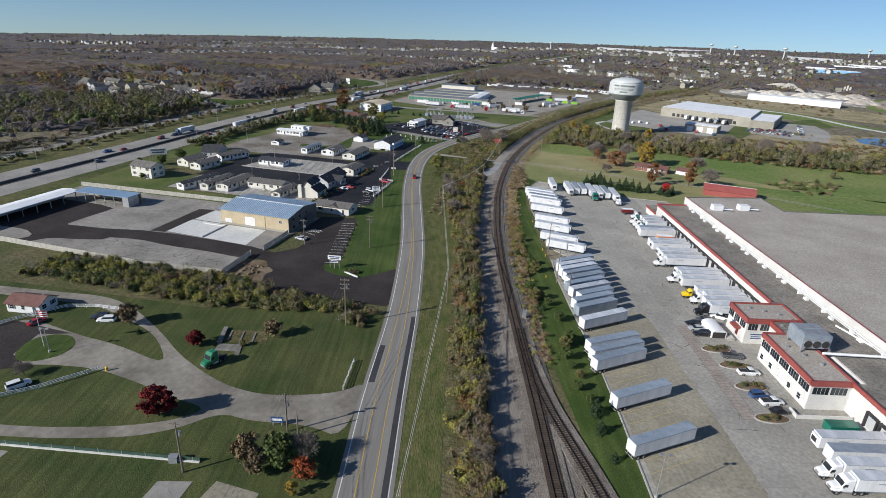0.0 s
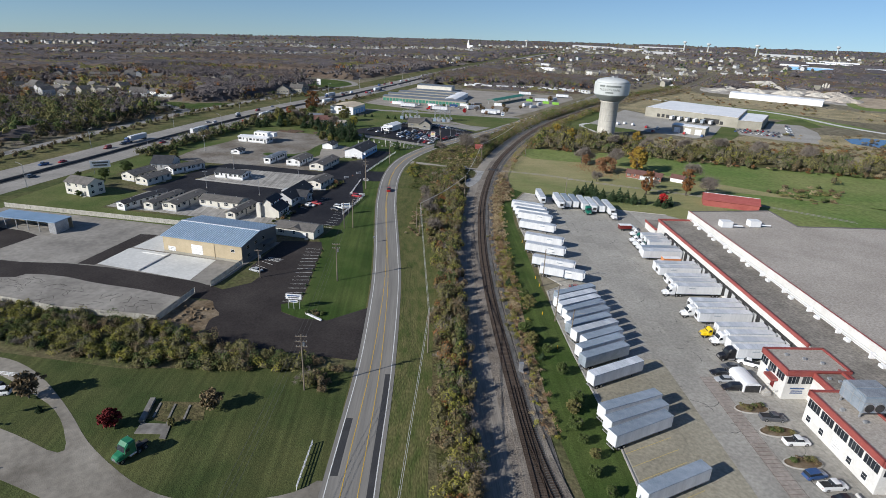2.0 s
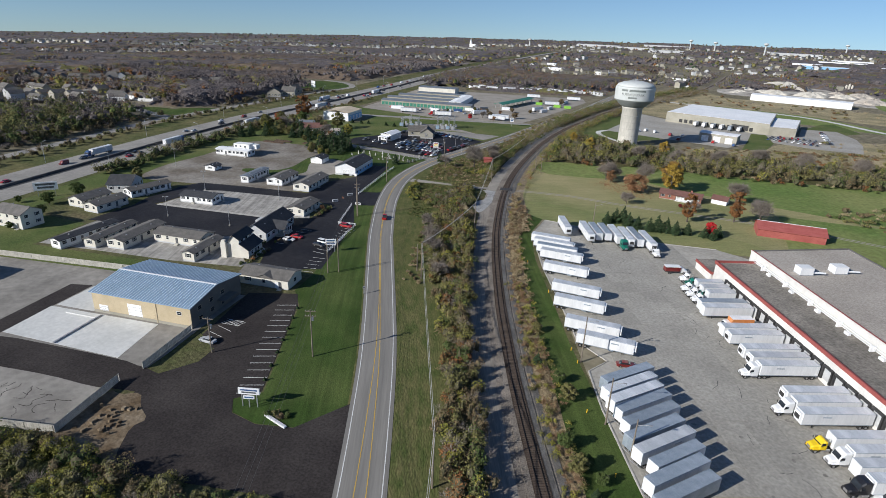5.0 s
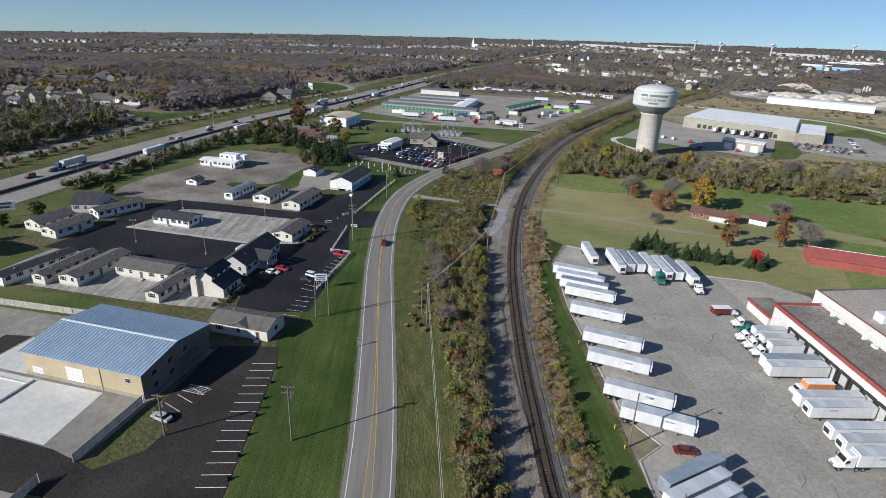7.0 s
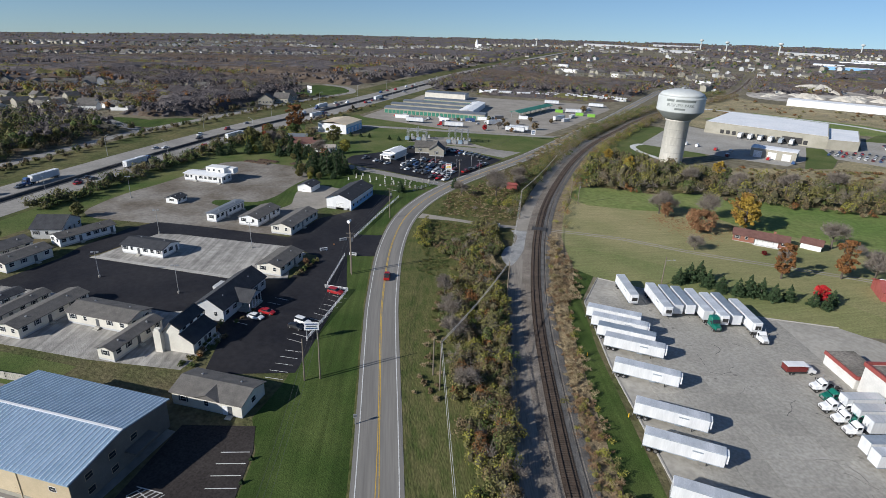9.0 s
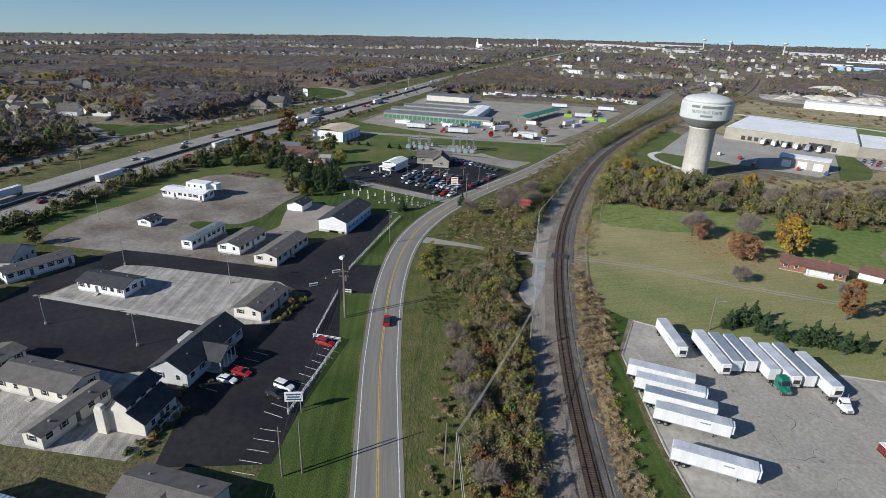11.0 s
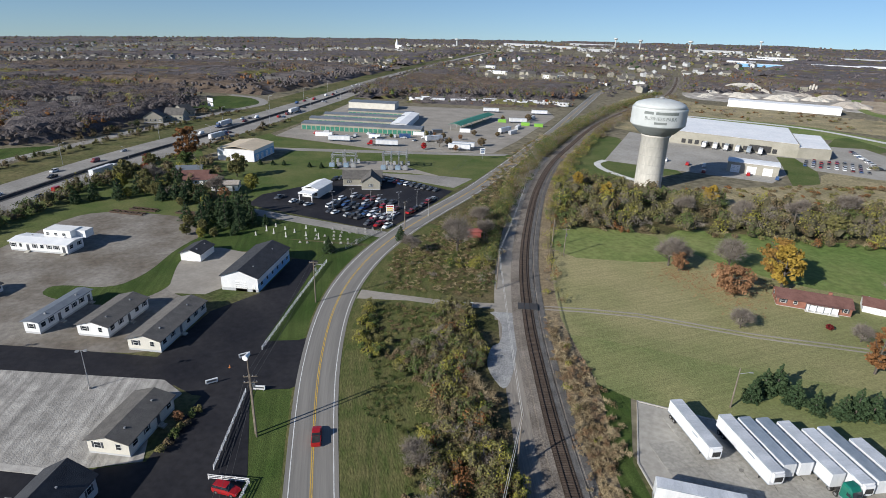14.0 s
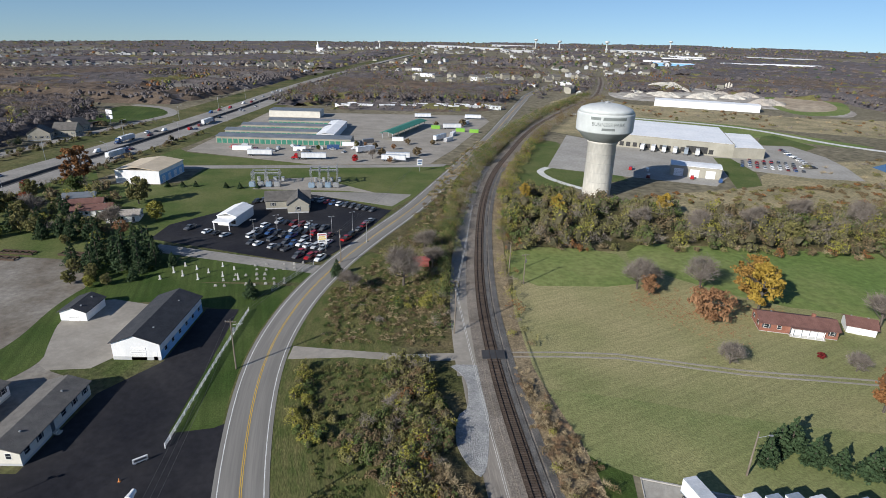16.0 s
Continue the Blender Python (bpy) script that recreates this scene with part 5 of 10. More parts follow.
for k in range(5):
    window(o2, -12.4, -133.5 + 4.2 * k, 4.3, 3.7, 1.9, "-x", "chassis", False)
    mullions(o2, -12.4, -133.5 + 4.2 * k, 4.3, 3.7, 1.9, "-x", 4)
    if k != 2:
        window(o2, -12.4, -133.0 + 4.2 * k, 1.0, 1.4, 1.5, "-x", "white")
door(o2, -12.4, -125, 0.6, 2.6, 3.0, "-x", "white", "bay_door")
for k in range(2):
    window(o2, -10 + 4.2 * k, -136, 4.3, 3.7, 1.9, "-y", "chassis", False)
    mullions(o2, -10 + 4.2 * k, -136, 4.3, 3.7, 1.9, "-y", 4)
part("planter_wall", Geo().box(-10, -139.5, 0, 13, 0.3, 1.0).box(-16.2, -138, 0, 0.3, 3, 1.0), "whitewall", o2)
o3 = flat_office("link_office", "white recessed link with a red parapet", -6.5, 1, -114.4, -107.1, 7.2)
part("roof_edge", Geo().box(-3, -110, 7.25, 6, 6, 0.1), "roofdark", o3)
cool = thing("cooling_unit", "large galvanised cooling unit on a flat roof", "cooling unit", WX, WY, WR)
part("housing", Geo().box(-4.6, -120.0, 8.9, 7.0, 6.6, 3.5).box(-4.6, -120.0, 12.4, 6.6, 6.2, 0.15), "alu", cool)
for k in range(3):
    part("panel_seam", Geo().box(-8.13, -122.2 + 2.2 * k, 8.9, 0.06, 0.1, 3.5), "steel", cool)
    part("fan", Geo().tube((-6.8 + 2.2 * k, -123.32, 10.1), (-6.8 + 2.2 * k, -123.5, 10.1), 0.95, n=18), "chassis", cool)
    part("fan_ring", Geo().tube((-6.8 + 2.2 * k, -123.3, 10.1), (-6.8 + 2.2 * k, -123.42, 10.1), 1.08, n=18), "rim", cool)
part("top_grille", Geo().box(-4.6, -118.4, 12.55, 6.2, 2.6, 0.1).box(-4.6, -121.6, 12.55, 6.2, 2.6, 0.1), "steel", cool)
part("band", Geo().box(-4.6, -120.0, 11.2, 7.1, 6.7, 0.12), "steel", cool)
part("red_cabinet", Geo().box(-0.2, -120.6, 7.3, 1.0, 1.6, 2.0), "redtrim", cool, "red cabinet beside the unit")
for sx in (-1, 1):
    for sy in (-1, 1):
        part("leg", Geo().box(-4.3 + 3.6 * sx, -120.2 + 2.8 * sy, 7.2, 0.3, 0.3, 1.6), "steel", cool)
part("pipe", Geo().tube((-3.2, -124.4, 8.3), (12.6, -125, 8.3), 0.35).tube((10, -109, 8.0), (12.6, -119.5, 8.0), 0.25), "white", cool)
for (dx, dy) in ((20, -12), (32, -10.5)):
    u = thing("rooftop_unit", "white rooftop air unit", "air unit", WX, WY, WR, group="rooftop units")
    part("housing", Geo().box(dx, dy, 10.3, 4.2, 3.2, 2.2), "white", u)
    part("duct", Geo().tube((dx + 2, dy - 1, 10.9), (dx + 6, dy - 1.4, 10.9), 0.3), "white", u)
    part("curb", Geo().box(dx, dy, 10.05, 4.4, 3.4, 0.25), "steel", u)
red = thing("red_annex", "small white annex with a red fascia at the docks", "annex", WX, WY, WR)
part("wall", Geo().box(3, 8, 0, 7, 11, 3.4), "whitewall", red)
part("roof", Geo().box(3, 8, 3.4, 7.4, 11.4, 0.2), "roofdark", red)
part("fascia", Geo().box(-0.7, 8, 2.8, 0.3, 11.4, 0.9).box(3, 2.3, 2.8, 7.4, 0.3, 0.9), "redtrim", red)
tent = thing("white_shelter", "white barrel-roofed shelter by the office steps", "shelter", WX, WY, WR)
part("cover", Geo().loft([[(-18.4 + 2.1 * math.cos(a), yy, 1.7 + 0.9 * math.sin(a)) for a in [math.pi * i / 8 for i in range(9)]] + [(-20.5, yy, 0), (-16.3, yy, 0)] for yy in (-104.6, -97.4)]), "white", tent)
# black sheet on the closed end, painted in for the shaded inside
part("opening", Geo().box(-18.4, -104.62, 0.05, 3.6, 0.05, 1.9), "chassis", tent)
steps = thing("entrance_steps", "grey concrete steps with rails at the office door", "steps", WX, WY, WR)
for k in range(5):
    part("step", Geo().box(-14.6 - 0.35 * k, -104.6, 0, 0.36, 2.6, 0.9 - 0.17 * k), "kerb", steps)
for s in (-1, 1):
    part("handrail", Geo().tube((-13.6, -104.6 + 1.3 * s, 1.9), (-16.2, -104.6 + 1.3 * s, 1.0), 0.04, n=6).tube((-16.2, -104.6 + 1.3 * s, 0), (-16.2, -104.6 + 1.3 * s, 1.0), 0.04, n=6).tube((-13.6, -104.6 + 1.3 * s, 0), (-13.6, -104.6 + 1.3 * s, 1.9), 0.04, n=6), "steel", steps)

# ---- water tower ----
tower = thing("water_tower", "pale grey water tower with a concrete shaft", "water tower", 7.8, 502.0)
part("shaft", Geo().lathe(0, 0, [(6.9, 0), (6.8, 1.5), (6.75, 26.2), (7.3, 26.6), (7.3, 27.6)], 64), "tower", tower, "weathered concrete shaft", True)
part("bowl", Geo().lathe(0, 0, [(7.4, 27.4), (8.9, 28.3), (13.0, 32.2), (13.35, 32.6)], 64), "tankdark", tower, smooth=True)
part("tank", Geo().lathe(0, 0, [(13.35, 32.6), (13.4, 33.0), (13.4, 40.4), (13.1, 41.0)], 96), "tank", tower)
part("dome", Geo().lathe(0, 0, [(13.1, 41.0), (11.8, 42.7), (8.8, 43.9), (5.0, 44.7), (0.6, 45.0)], 96), "tank", tower, "", True)
part("hatch", Geo().lathe(0, 0, [(1.2, 44.8), (1.2, 45.7), (0.2, 46.0)], 16), "steel", tower)
for k in range(5):
    part("pour_joint", Geo().lathe(0, 0, [(6.84, 4.6 * k + 3.0), (6.84, 4.6 * k + 3.18)], 40), "kerb", tower)
g = Geo()
for k in range(20):
    a, b = 2 * math.pi * k / 20, 2 * math.pi * (k + 1) / 20
    g.tube((3 * math.cos(a), 3 * math.sin(a), 46.0), (3 * math.cos(b), 3 * math.sin(b), 46.0), 0.05, n=5).tube((3 * math.cos(a), 3 * math.sin(a), 44.7), (3 * math.cos(a), 3 * math.sin(a), 46.0), 0.04, n=5)
part("railing", g, "steel", tower)


def wrapped_text(words, z, size, radius, middle):
    """Raised letters bent round the tank; the middle is an angle in degrees."""
    c = bpy.data.curves.new("lettering", "FONT")
    c.body, c.size, c.extrude, c.align_x = words, size, 0.05, "CENTER"
    ob = bpy.data.objects.new("lettering", c)
    me = bpy.data.meshes.new_from_object(ob)
    bpy.data.objects.remove(ob)
    for v in me.vertices:
        a = radians(middle) + v.co.x / radius
        r = radius + 0.03 + v.co.z
        v.co = (r * math.cos(a), r * math.sin(a), z + v.co.y)
    me.materials.clear()
    me.materials.append(M["letter"])
    part("lettering", me, None, tower, "dark grey lettering")


FACE = math.degrees(math.atan2(170 - 497.5, -58 - 7.0)) + 3
wrapped_text("BUSINESS PARK", 35.8, 2.3, 13.4, FACE)


def bar(z, length, h, gaps):
    """A row of plain bars round the tank in place of words."""
    for a0, a1 in gaps:
        g = Geo()
        n = 8
        s0, s1 = radians(FACE) + (a0 - 0.5) * length / 13.4, radians(FACE) + (a1 - 0.5) * length / 13.4
        ring = []
        for r in (13.38, 13.46):
            ring.append([(r * math.cos(s0 + (s1 - s0) * i / n), r * math.sin(s0 + (s1 - s0) * i / n)) for i in range(n + 1)])
        out = ring[1]
        for i in range(n):
            p, q = out[i], out[i + 1]
            g.add([(p[0], p[1], z), (q[0], q[1], z), (q[0], q[1], z + h), (p[0], p[1], z + h)], [(0, 1, 2, 3)])
        part("lettering", g, "letter", tower)


bar(38.5, 17, 1.3, ((0.0, 0.28), (0.34, 1.0)))
bar(33.9, 6, 1.1, ((0.0, 1.0),))

# ---- buildings in the middle distance ----


def shed_block(name, label, x, y, lx, ly, h, wall, roof, rz=0, rise=0.8, axis="x", category="building"):
    b = thing(name, label, category, x, y, rz)
    part("wall", Geo().box(0, 0, 0, lx, ly, h), wall, b)
    part("roof", Geo().gable(lx if axis == "x" else ly, ly if axis == "x" else lx, h + 0.02, rise, 0.3, 0.2, axis), roof, b)
    return b


dealer = shed_block("dealer_office", "white car dealer's office with a metal roof", -154, 450, 8, 15, 4.0, "siding", "roofwhite", -8, 1.2, "y")
part("canopy", Geo().box(0.5, -10.5, 3.2, 7, 6, 0.4), "roofwhite", dealer)
for s in (-2.6, 3.6):
    part("post", Geo().box(s, -13, 0, 0.3, 0.3, 3.2), "white", dealer)
for k in range(3):
    window(dealer, -2.6 + 2.6 * k, -7.5, 1.0, 2.0, 1.6, "-y")
house("dealer_hall", "tan dealer hall with brown gables", -138, 472, 19, 10, 3.3, 2.9, "beige", "shingle", axis="x", rz=12, gap=5, category="building")
house("dealer_hall", "tan dealer wing with a brown front gable", -132.5, 467.5, 9, 13, 3.3, 3.1, "beige", "shingle", axis="y", rz=12, gap=5, category="building")
wb = shed_block("blue_white_hall", "white and blue metal hall with a tan roof", -219, 515, 22, 26, 6.5, "white", "tanroof", -2, 1.6, "y")
part("blue_side", Geo().box(11.05, 0, 0.5, 0.1, 25.6, 4.0), "bluewall", wb)
for k in range(4):
    door(wb, 11.06, -9 + 6 * k, 0, 3.0, 3.6, "+x", "white", "bay_door")
for i, (x, y, lx, ly) in enumerate(((-175, 616, 90, 14), (-190, 640, 66, 11), (-186, 664, 66, 11), (-178, 690, 56, 11))):
    b = shed_block("storage_row", "long storage row with green doors and a grey roof", x, y, lx, ly, 4.4, "beige", "greyroof", 0, 0.9)
    tagged(b, group="storage rows")
    for k in range(int(lx / 3.6)):
        part("roller_door", Geo().box(-lx / 2 + 2 + 3.6 * k, -ly / 2 - 0.02, 0, 2.9, 0.08, 3.0), "greenmetal", b)
shed_block("storage_row", "white storage hall with a pale roof", -150, 655, 12, 60, 4.6, "white", "roofwhite", 0, 0.8, "y")
shed_block("office_hall", "pale glazed office hall with a dark roof", -196, 738, 44, 18, 5.5, "cream", "greyroof", 0, 0.4)
gc = thing("green_canopy", "long open canopy with a green roof", "canopy", -97, 669, 0)
part("roof", Geo().gable(70, 10, 4.5, 1.2, 0.3, 0.2, "y"), "greenmetal", gc)
gc.matrix_basis = pose(-97, 669, 0, 0, 0, -19)
for k in range(7):
    for s in (-4, 4):
        part("post", Geo().box(s, -33 + 11 * k, 0, 0.3, 0.3, 4.6), "steel", gc)
dist = thing("distribution_center", "beige distribution building with a white flat roof", "warehouse", 88, 650, 0)
part("hall", Geo().prism([(-40, -12), (38, -48), (62, 26), (-8, 62)], 0, 9.0), "beige", dist)
part("roof", Geo().prism([(-39.4, -11.6), (37.6, -47.2), (61.2, 25.6), (-7.8, 61.2)], 9.0, 9.06), "roofwhite", dist, "white membrane roof")
part("office_wing", Geo().prism([(38, -48), (58, -50), (78, 8), (57, 14)], 0, 7.0), "beige", dist)
part("wing_roof", Geo().prism([(38.6, -47.4), (57.6, -49.3), (77, 7.4), (57, 13.4)], 7.0, 7.06), "roofwhite", dist)
d0, d1 = Vector((-40, -12)), Vector((38, -48))
ang = math.degrees(math.atan2((d1 - d0).y, (d1 - d0).x))
for k in range(14):
    q = d0.lerp(d1, (k + 3) / 19)
    big_door = k in (10, 11, 12)
    part("dock_door", Geo().box(q.x, q.y, 1.0, 4.6 if big_door else 2.8, 0.3, 4.4 if big_door else 3.0, ang), "chassis", dist)
annex = shed_block("fleet_garage", "beige garage with white roller doors", 78.5, 551, 27, 14, 6.0, "beige", "roofwhite", -21, 0.4)
for k in range(3):
    door(annex, -9 + 8.5 * k, -7, 0, 5.0, 4.4, "-y", "white", "roller_door")
shed_block("far_hall", "very long white hall by the stone yard", 229, 876, 108, 22, 7.0, "white", "roofwhite", -21, 0.5)

# ---- vehicles ----
MADE = {}


def place(key, build, x, y, rz, z=0.0, scale=1.0):
    """Builds a thing the first time, copies it afterwards, at a place and turn."""
    m = pose(x, y, z, 0, 0, rz) @ Matrix.Scale(scale, 4)
    if key in MADE:
        return copy_thing(MADE[key], m @ Matrix.Scale(1 / MADE[key].scale[0], 4))
    MADE[key] = build()
    MADE[key].matrix_basis = m
    return MADE[key]


def wheel(parent, x, y, r, w, s, split=False):
    """A wheel on the side s of a vehicle, with its rim; split makes the rim a piece of its own."""
    g = Geo().tube((x, y, r), (x, y + s * w, r), r, n=14)
    if split:
        t = part("wheel", g, "tyre", parent)
        part("rim", Geo().tube((x, y + s * w, r), (x, y + s * (w + 0.02), r), r * 0.55, n=10), "rim", t)
    else:
        part("wheel", g.tube((x, y + s * w, r), (x, y + s * (w + 0.02), r), r * 0.55, n=10, m=1), ("tyre", "rim"), parent)


def trailer(length, paint, roof, reefer, label):
    t = thing("semi_trailer", label, "trailer", group="parked semi-trailers")
    h = length / 2
    part("body", Geo().box(0, 0, 1.2, length, 2.6, 2.86), paint, t)
    part("roof", Geo().box(0, 0, 4.06, length - 0.08, 2.54, 0.05), roof, t)
    ribs = Geo()
    for k in range(int(length / 1.2)):
        ribs.box(-h + 0.6 + 1.2 * k, 0, 4.11, 0.06, 2.5, 0.02)
    part("roof_rib", ribs, roof, t)
    trim = Geo()
    for s in (-1, 1):
        trim.box(0, s * 1.3, 1.16, length, 0.06, 0.16).box(0, s * 1.3, 3.98, length, 0.05, 0.1)
    part("trim_rail", trim, "alu", t)
    part("frame", Geo().box(-h + 2.4, 0, 0.75, 4.6, 1.1, 0.4).box(0, 0, 1.0, length - 0.6, 1.0, 0.18), "chassis", t)
    for s in (-1, 1):
        part("rear_door", Geo().box(-h - 0.02, s * 0.63, 1.3, 0.05, 1.2, 2.6), paint, t)
        part("landing_leg", Geo().box(h - 2.9, s * 0.8, 0.05, 0.16, 0.16, 1.1).box(h - 2.9, s * 0.8, 0.03, 0.35, 0.3, 0.06), "chassis", t)
        for k in (1.2, 2.5):
            wheel(t, -h + k, s * 0.78, 0.5, 0.5, s, True)
    part("bumper", Geo().box(-h - 0.05, 0, 0.5, 0.1, 2.3, 0.14).box(-h - 0.05, -0.6, 0.5, 0.08, 0.1, 0.7).box(-h - 0.05, 0.6, 0.5, 0.08, 0.1, 0.7), "steel", t)
    if reefer:
        for s in (-1, 1):
            part("side_bar", Geo().box(1.0 + length * 0.1, s * 1.31, 3.0, 2.0, 0.03, 0.3), "alu", t, "plain grey lettering bar")
        part("cooling_unit", Geo().box(h + 0.25, 0, 2.0, 0.5, 2.0, 1.9), "white", t)
        part("grille", Geo().box(h + 0.51, 0, 2.2, 0.03, 1.6, 1.1), "chassis", t)
        part("fuel_tank", Geo().tube((h - 5, -0.6, 0.8), (h - 6.3, -0.6, 0.8), 0.3), "alu", t)
    return t


TKIND = (("trailer", "trailerroof", True, "white refrigerated semi-trailer parked on concrete"), ("trailer", "trailerroof", False, "plain white box trailer parked on concrete"), ("trailer", "alu", False, "white box trailer with a dull aluminium roof"), ("alu", "alu", False, "grey blue aluminium box trailer parked on concrete"))


def put_trailer(kind, length, x, y, rz):
    p, r, c, lab = TKIND[kind]
    ob = place(("trailer", kind, length), lambda: trailer(length, p, r, c, lab), x, y, rz)
    return ob


def tractor(paint, sleeper, label):
    """A truck tractor, its nose towards +x, the fifth wheel near the origin."""
    t = thing("truck_tractor", label, "truck", group="truck tractors")
    part("frame", Geo().box(1.2, 0, 0.7, 6.6, 0.9, 0.3).box(4.4, 0, 0.45, 0.5, 2.3, 0.5), "chassis", t)
    c0 = 1.0 if sleeper else 1.9
    roof = 3.7 if sleeper else 2.9
    rings = []
    for x, zt, w in ((c0, roof, 1.2), (2.3, roof, 1.22), (2.9, roof - 0.55, 1.2), (3.25, 2.1, 1.15)):
        rings.append([(x, -w, 1.0), (x, w, 1.0), (x, w, zt - 0.25), (x, w - 0.25, zt), (x, -w + 0.25, zt), (x, -w, zt - 0.25)])
    part("cab", Geo().loft(rings), "car_" + paint, t)
    rings = [[(x, -w, 0.8), (x, w, 0.8), (x, w, zt - 0.2), (x, w - 0.25, zt), (x, -w + 0.25, zt), (x, -w, zt - 0.2)] for x, zt, w in ((3.2, 2.0, 1.05), (4.3, 1.75, 0.95), (4.75, 1.45, 0.85))]
    part("hood", Geo().loft(rings), "car_" + paint, t)
    part("windscreen", Geo().add([(2.95, -1.0, roof - 0.62), (2.95, 1.0, roof - 0.62), (3.3, 1.0, 2.12), (3.3, -1.0, 2.12)], [(0, 3, 2, 1)]), "glass", t)
    for s in (-1, 1):
        part("side_window", Geo().box(2.55, s * 1.21, 2.05, 0.7, 0.04, 0.6), "glass", t)
        part("fuel_tank", Geo().tube((1.0, s * 0.95, 0.75), (2.4, s * 0.95, 0.75), 0.33), "rim", t)
        part("mirror", Geo().box(3.15, s * 1.4, 2.0, 0.08, 0.2, 0.6), "chassis", t)
        part("exhaust", Geo().tube((c0 - 0.15, s * 1.0, 1.0), (c0 - 0.15, s * 1.0, 3.6), 0.09), "rim", t)
        part("headlight", Geo().box(4.68, s * 0.68, 1.0, 0.12, 0.25, 0.2), "rim", t)
        part("fender", Geo().box(3.9, s * 1.0, 0.95, 1.2, 0.35, 0.2), "car_" + paint, t)
        wheel(t, 3.9, s * 0.85, 0.5, 0.3, s, True)
        for x in (-0.9, 0.4):
            wheel(t, x, s * 0.7, 0.5, 0.5, s, True)
    part("grille", Geo().box(4.74, 0, 0.85, 0.06, 1.0, 0.55), "rim", t)
    part("fifth_wheel", Geo().box(-0.3, 0, 1.0, 1.0, 0.9, 0.12), "chassis", t)
    return t


def put_tractor(paint, sleeper, x, y, rz):
    return place(("tractor", paint, sleeper), lambda: tractor(paint, sleeper, paint.replace("limegreen", "green") + (" sleeper" if sleeper else " day-cab") + " truck tractor on the concrete yard"), x, y, rz)


def car(paint, shape, far=False):
    """A car, van or pickup, its nose towards +x; far ones go without lights."""
    c = thing({"pickup": "pickup_truck", "van": "van"}.get(shape, "car"), paint + {"sedan": " sedan parked on asphalt", "suv": " sport utility car parked on asphalt", "pickup": " pickup truck with an open bed", "van": " panel van standing on pavement"}[shape], {"pickup": "pickup truck", "van": "van"}.get(shape, "car"), group="parked cars")
    p = "car_" + paint
    long, zt, w = {"sedan": (2.35, 0.95, 0.9), "suv": (2.4, 1.1, 0.95), "pickup": (2.8, 1.15, 0.98), "van": (2.7, 1.2, 1.0)}[shape]

    def ring(x, hw, z0, z1):
        return [(x, -hw, z0), (x, hw, z0), (x, hw * 1.02, (z0 + z1) / 2), (x, hw * 0.9, z1), (x, -hw * 0.9, z1), (x, -hw * 1.02, (z0 + z1) / 2)]
    part("body", Geo().loft([ring(-long, w * 0.86, 0.4, zt * 0.92), ring(-long + 0.35, w, 0.28, zt), ring(0, w, 0.26, zt), ring(long * 0.45, w, 0.28, zt * 0.97), ring(long - 0.35, w * 0.95, 0.3, zt * 0.8), ring(long, w * 0.8, 0.4, zt * 0.68)]), p, c)
    top = {"sedan": 1.45, "suv": 1.75, "pickup": 1.85, "van": 2.15}[shape]
    a, b, d, e = {"sedan": (-1.75, -1.0, 0.35, 1.15), "suv": (-2.25, -2.0, 0.4, 1.1), "pickup": (-0.55, -0.35, 0.75, 1.35), "van": (-2.65, -2.55, 0.9, 1.7)}[shape]
    part("glasshouse", Geo().loft([ring(a, w * 0.9, zt * 0.9, zt * 0.95), ring(b, w * 0.82, zt * 0.9, top - 0.06), ring(d, w * 0.82, zt * 0.9, top - 0.06), ring(e, w * 0.88, zt * 0.88, zt * 0.94)]), "glass" if shape != "van" else p, c)
    part("roof", Geo().loft([ring(b - 0.08, w * 0.76, top - 0.1, top - 0.03), ring((b + d) / 2, w * 0.82, top - 0.09, top), ring(d + 0.08, w * 0.76, top - 0.1, top - 0.03)]), p, c)
    if shape == "pickup":
        part("bed", Geo().box(-1.65, 0, 1.16, 2.1, 1.5, 0.02), "chassis", c, "dark open load bed")
        part("tailgate", Geo().box(-2.72, 0, 0.7, 0.08, 1.7, 0.55), p, c)
    for s in (-1, 1):
        if far:
            for x in (-long * 0.6, long * 0.62):
                wheel(c, x, s * (w - 0.2), 0.36, 0.22, s)
            continue
        part("headlight", Geo().box(long - 0.12, s * w * 0.66, zt * 0.58, 0.18, 0.3, 0.14), "rim", c)
        part("tail_light", Geo().box(-long + 0.05, s * w * 0.74, zt * 0.7, 0.1, 0.2, 0.16), "car_red", c)
        for x in (-long * 0.6, long * 0.62):
            wheel(c, x, s * (w - 0.2), 0.34 if shape in ("sedan", "suv") else 0.4, 0.22, s)
    return c


def put_car(paint, shape, x, y, rz):
    far = x < -250 or y > 403
    return place(("car", paint, shape, far), lambda: car(paint, shape, far), x, y, rz)


def step(x, y, ang, d):
    return x + d * math.cos(radians(ang)), y + d * math.sin(radians(ang))


# trailers along the north edge of the yard
for x, y, k, ln in ((-27.3, 306, 0, 14.6), (-18.6, 302.5, 0, 16.1), (-14.9, 302.3, 2, 13.5), (-11.3, 302.6, 2, 12.8), (-7.4, 302.2, 1, 14.6), (-3.4, 300.6, 0, 14.6), (0.1, 301.8, 2, 14.6), (4.6, 299.0, 0, 14.6)):
    put_trailer(k, ln, *step(x, y, -75, ln / 2), -75)
put_tractor("green", True, *step(-7.4, 302.2, -73, 15.0), -70)
put_tractor("white", False, *step(4.6, 299.0, -75, 15.0), -75)
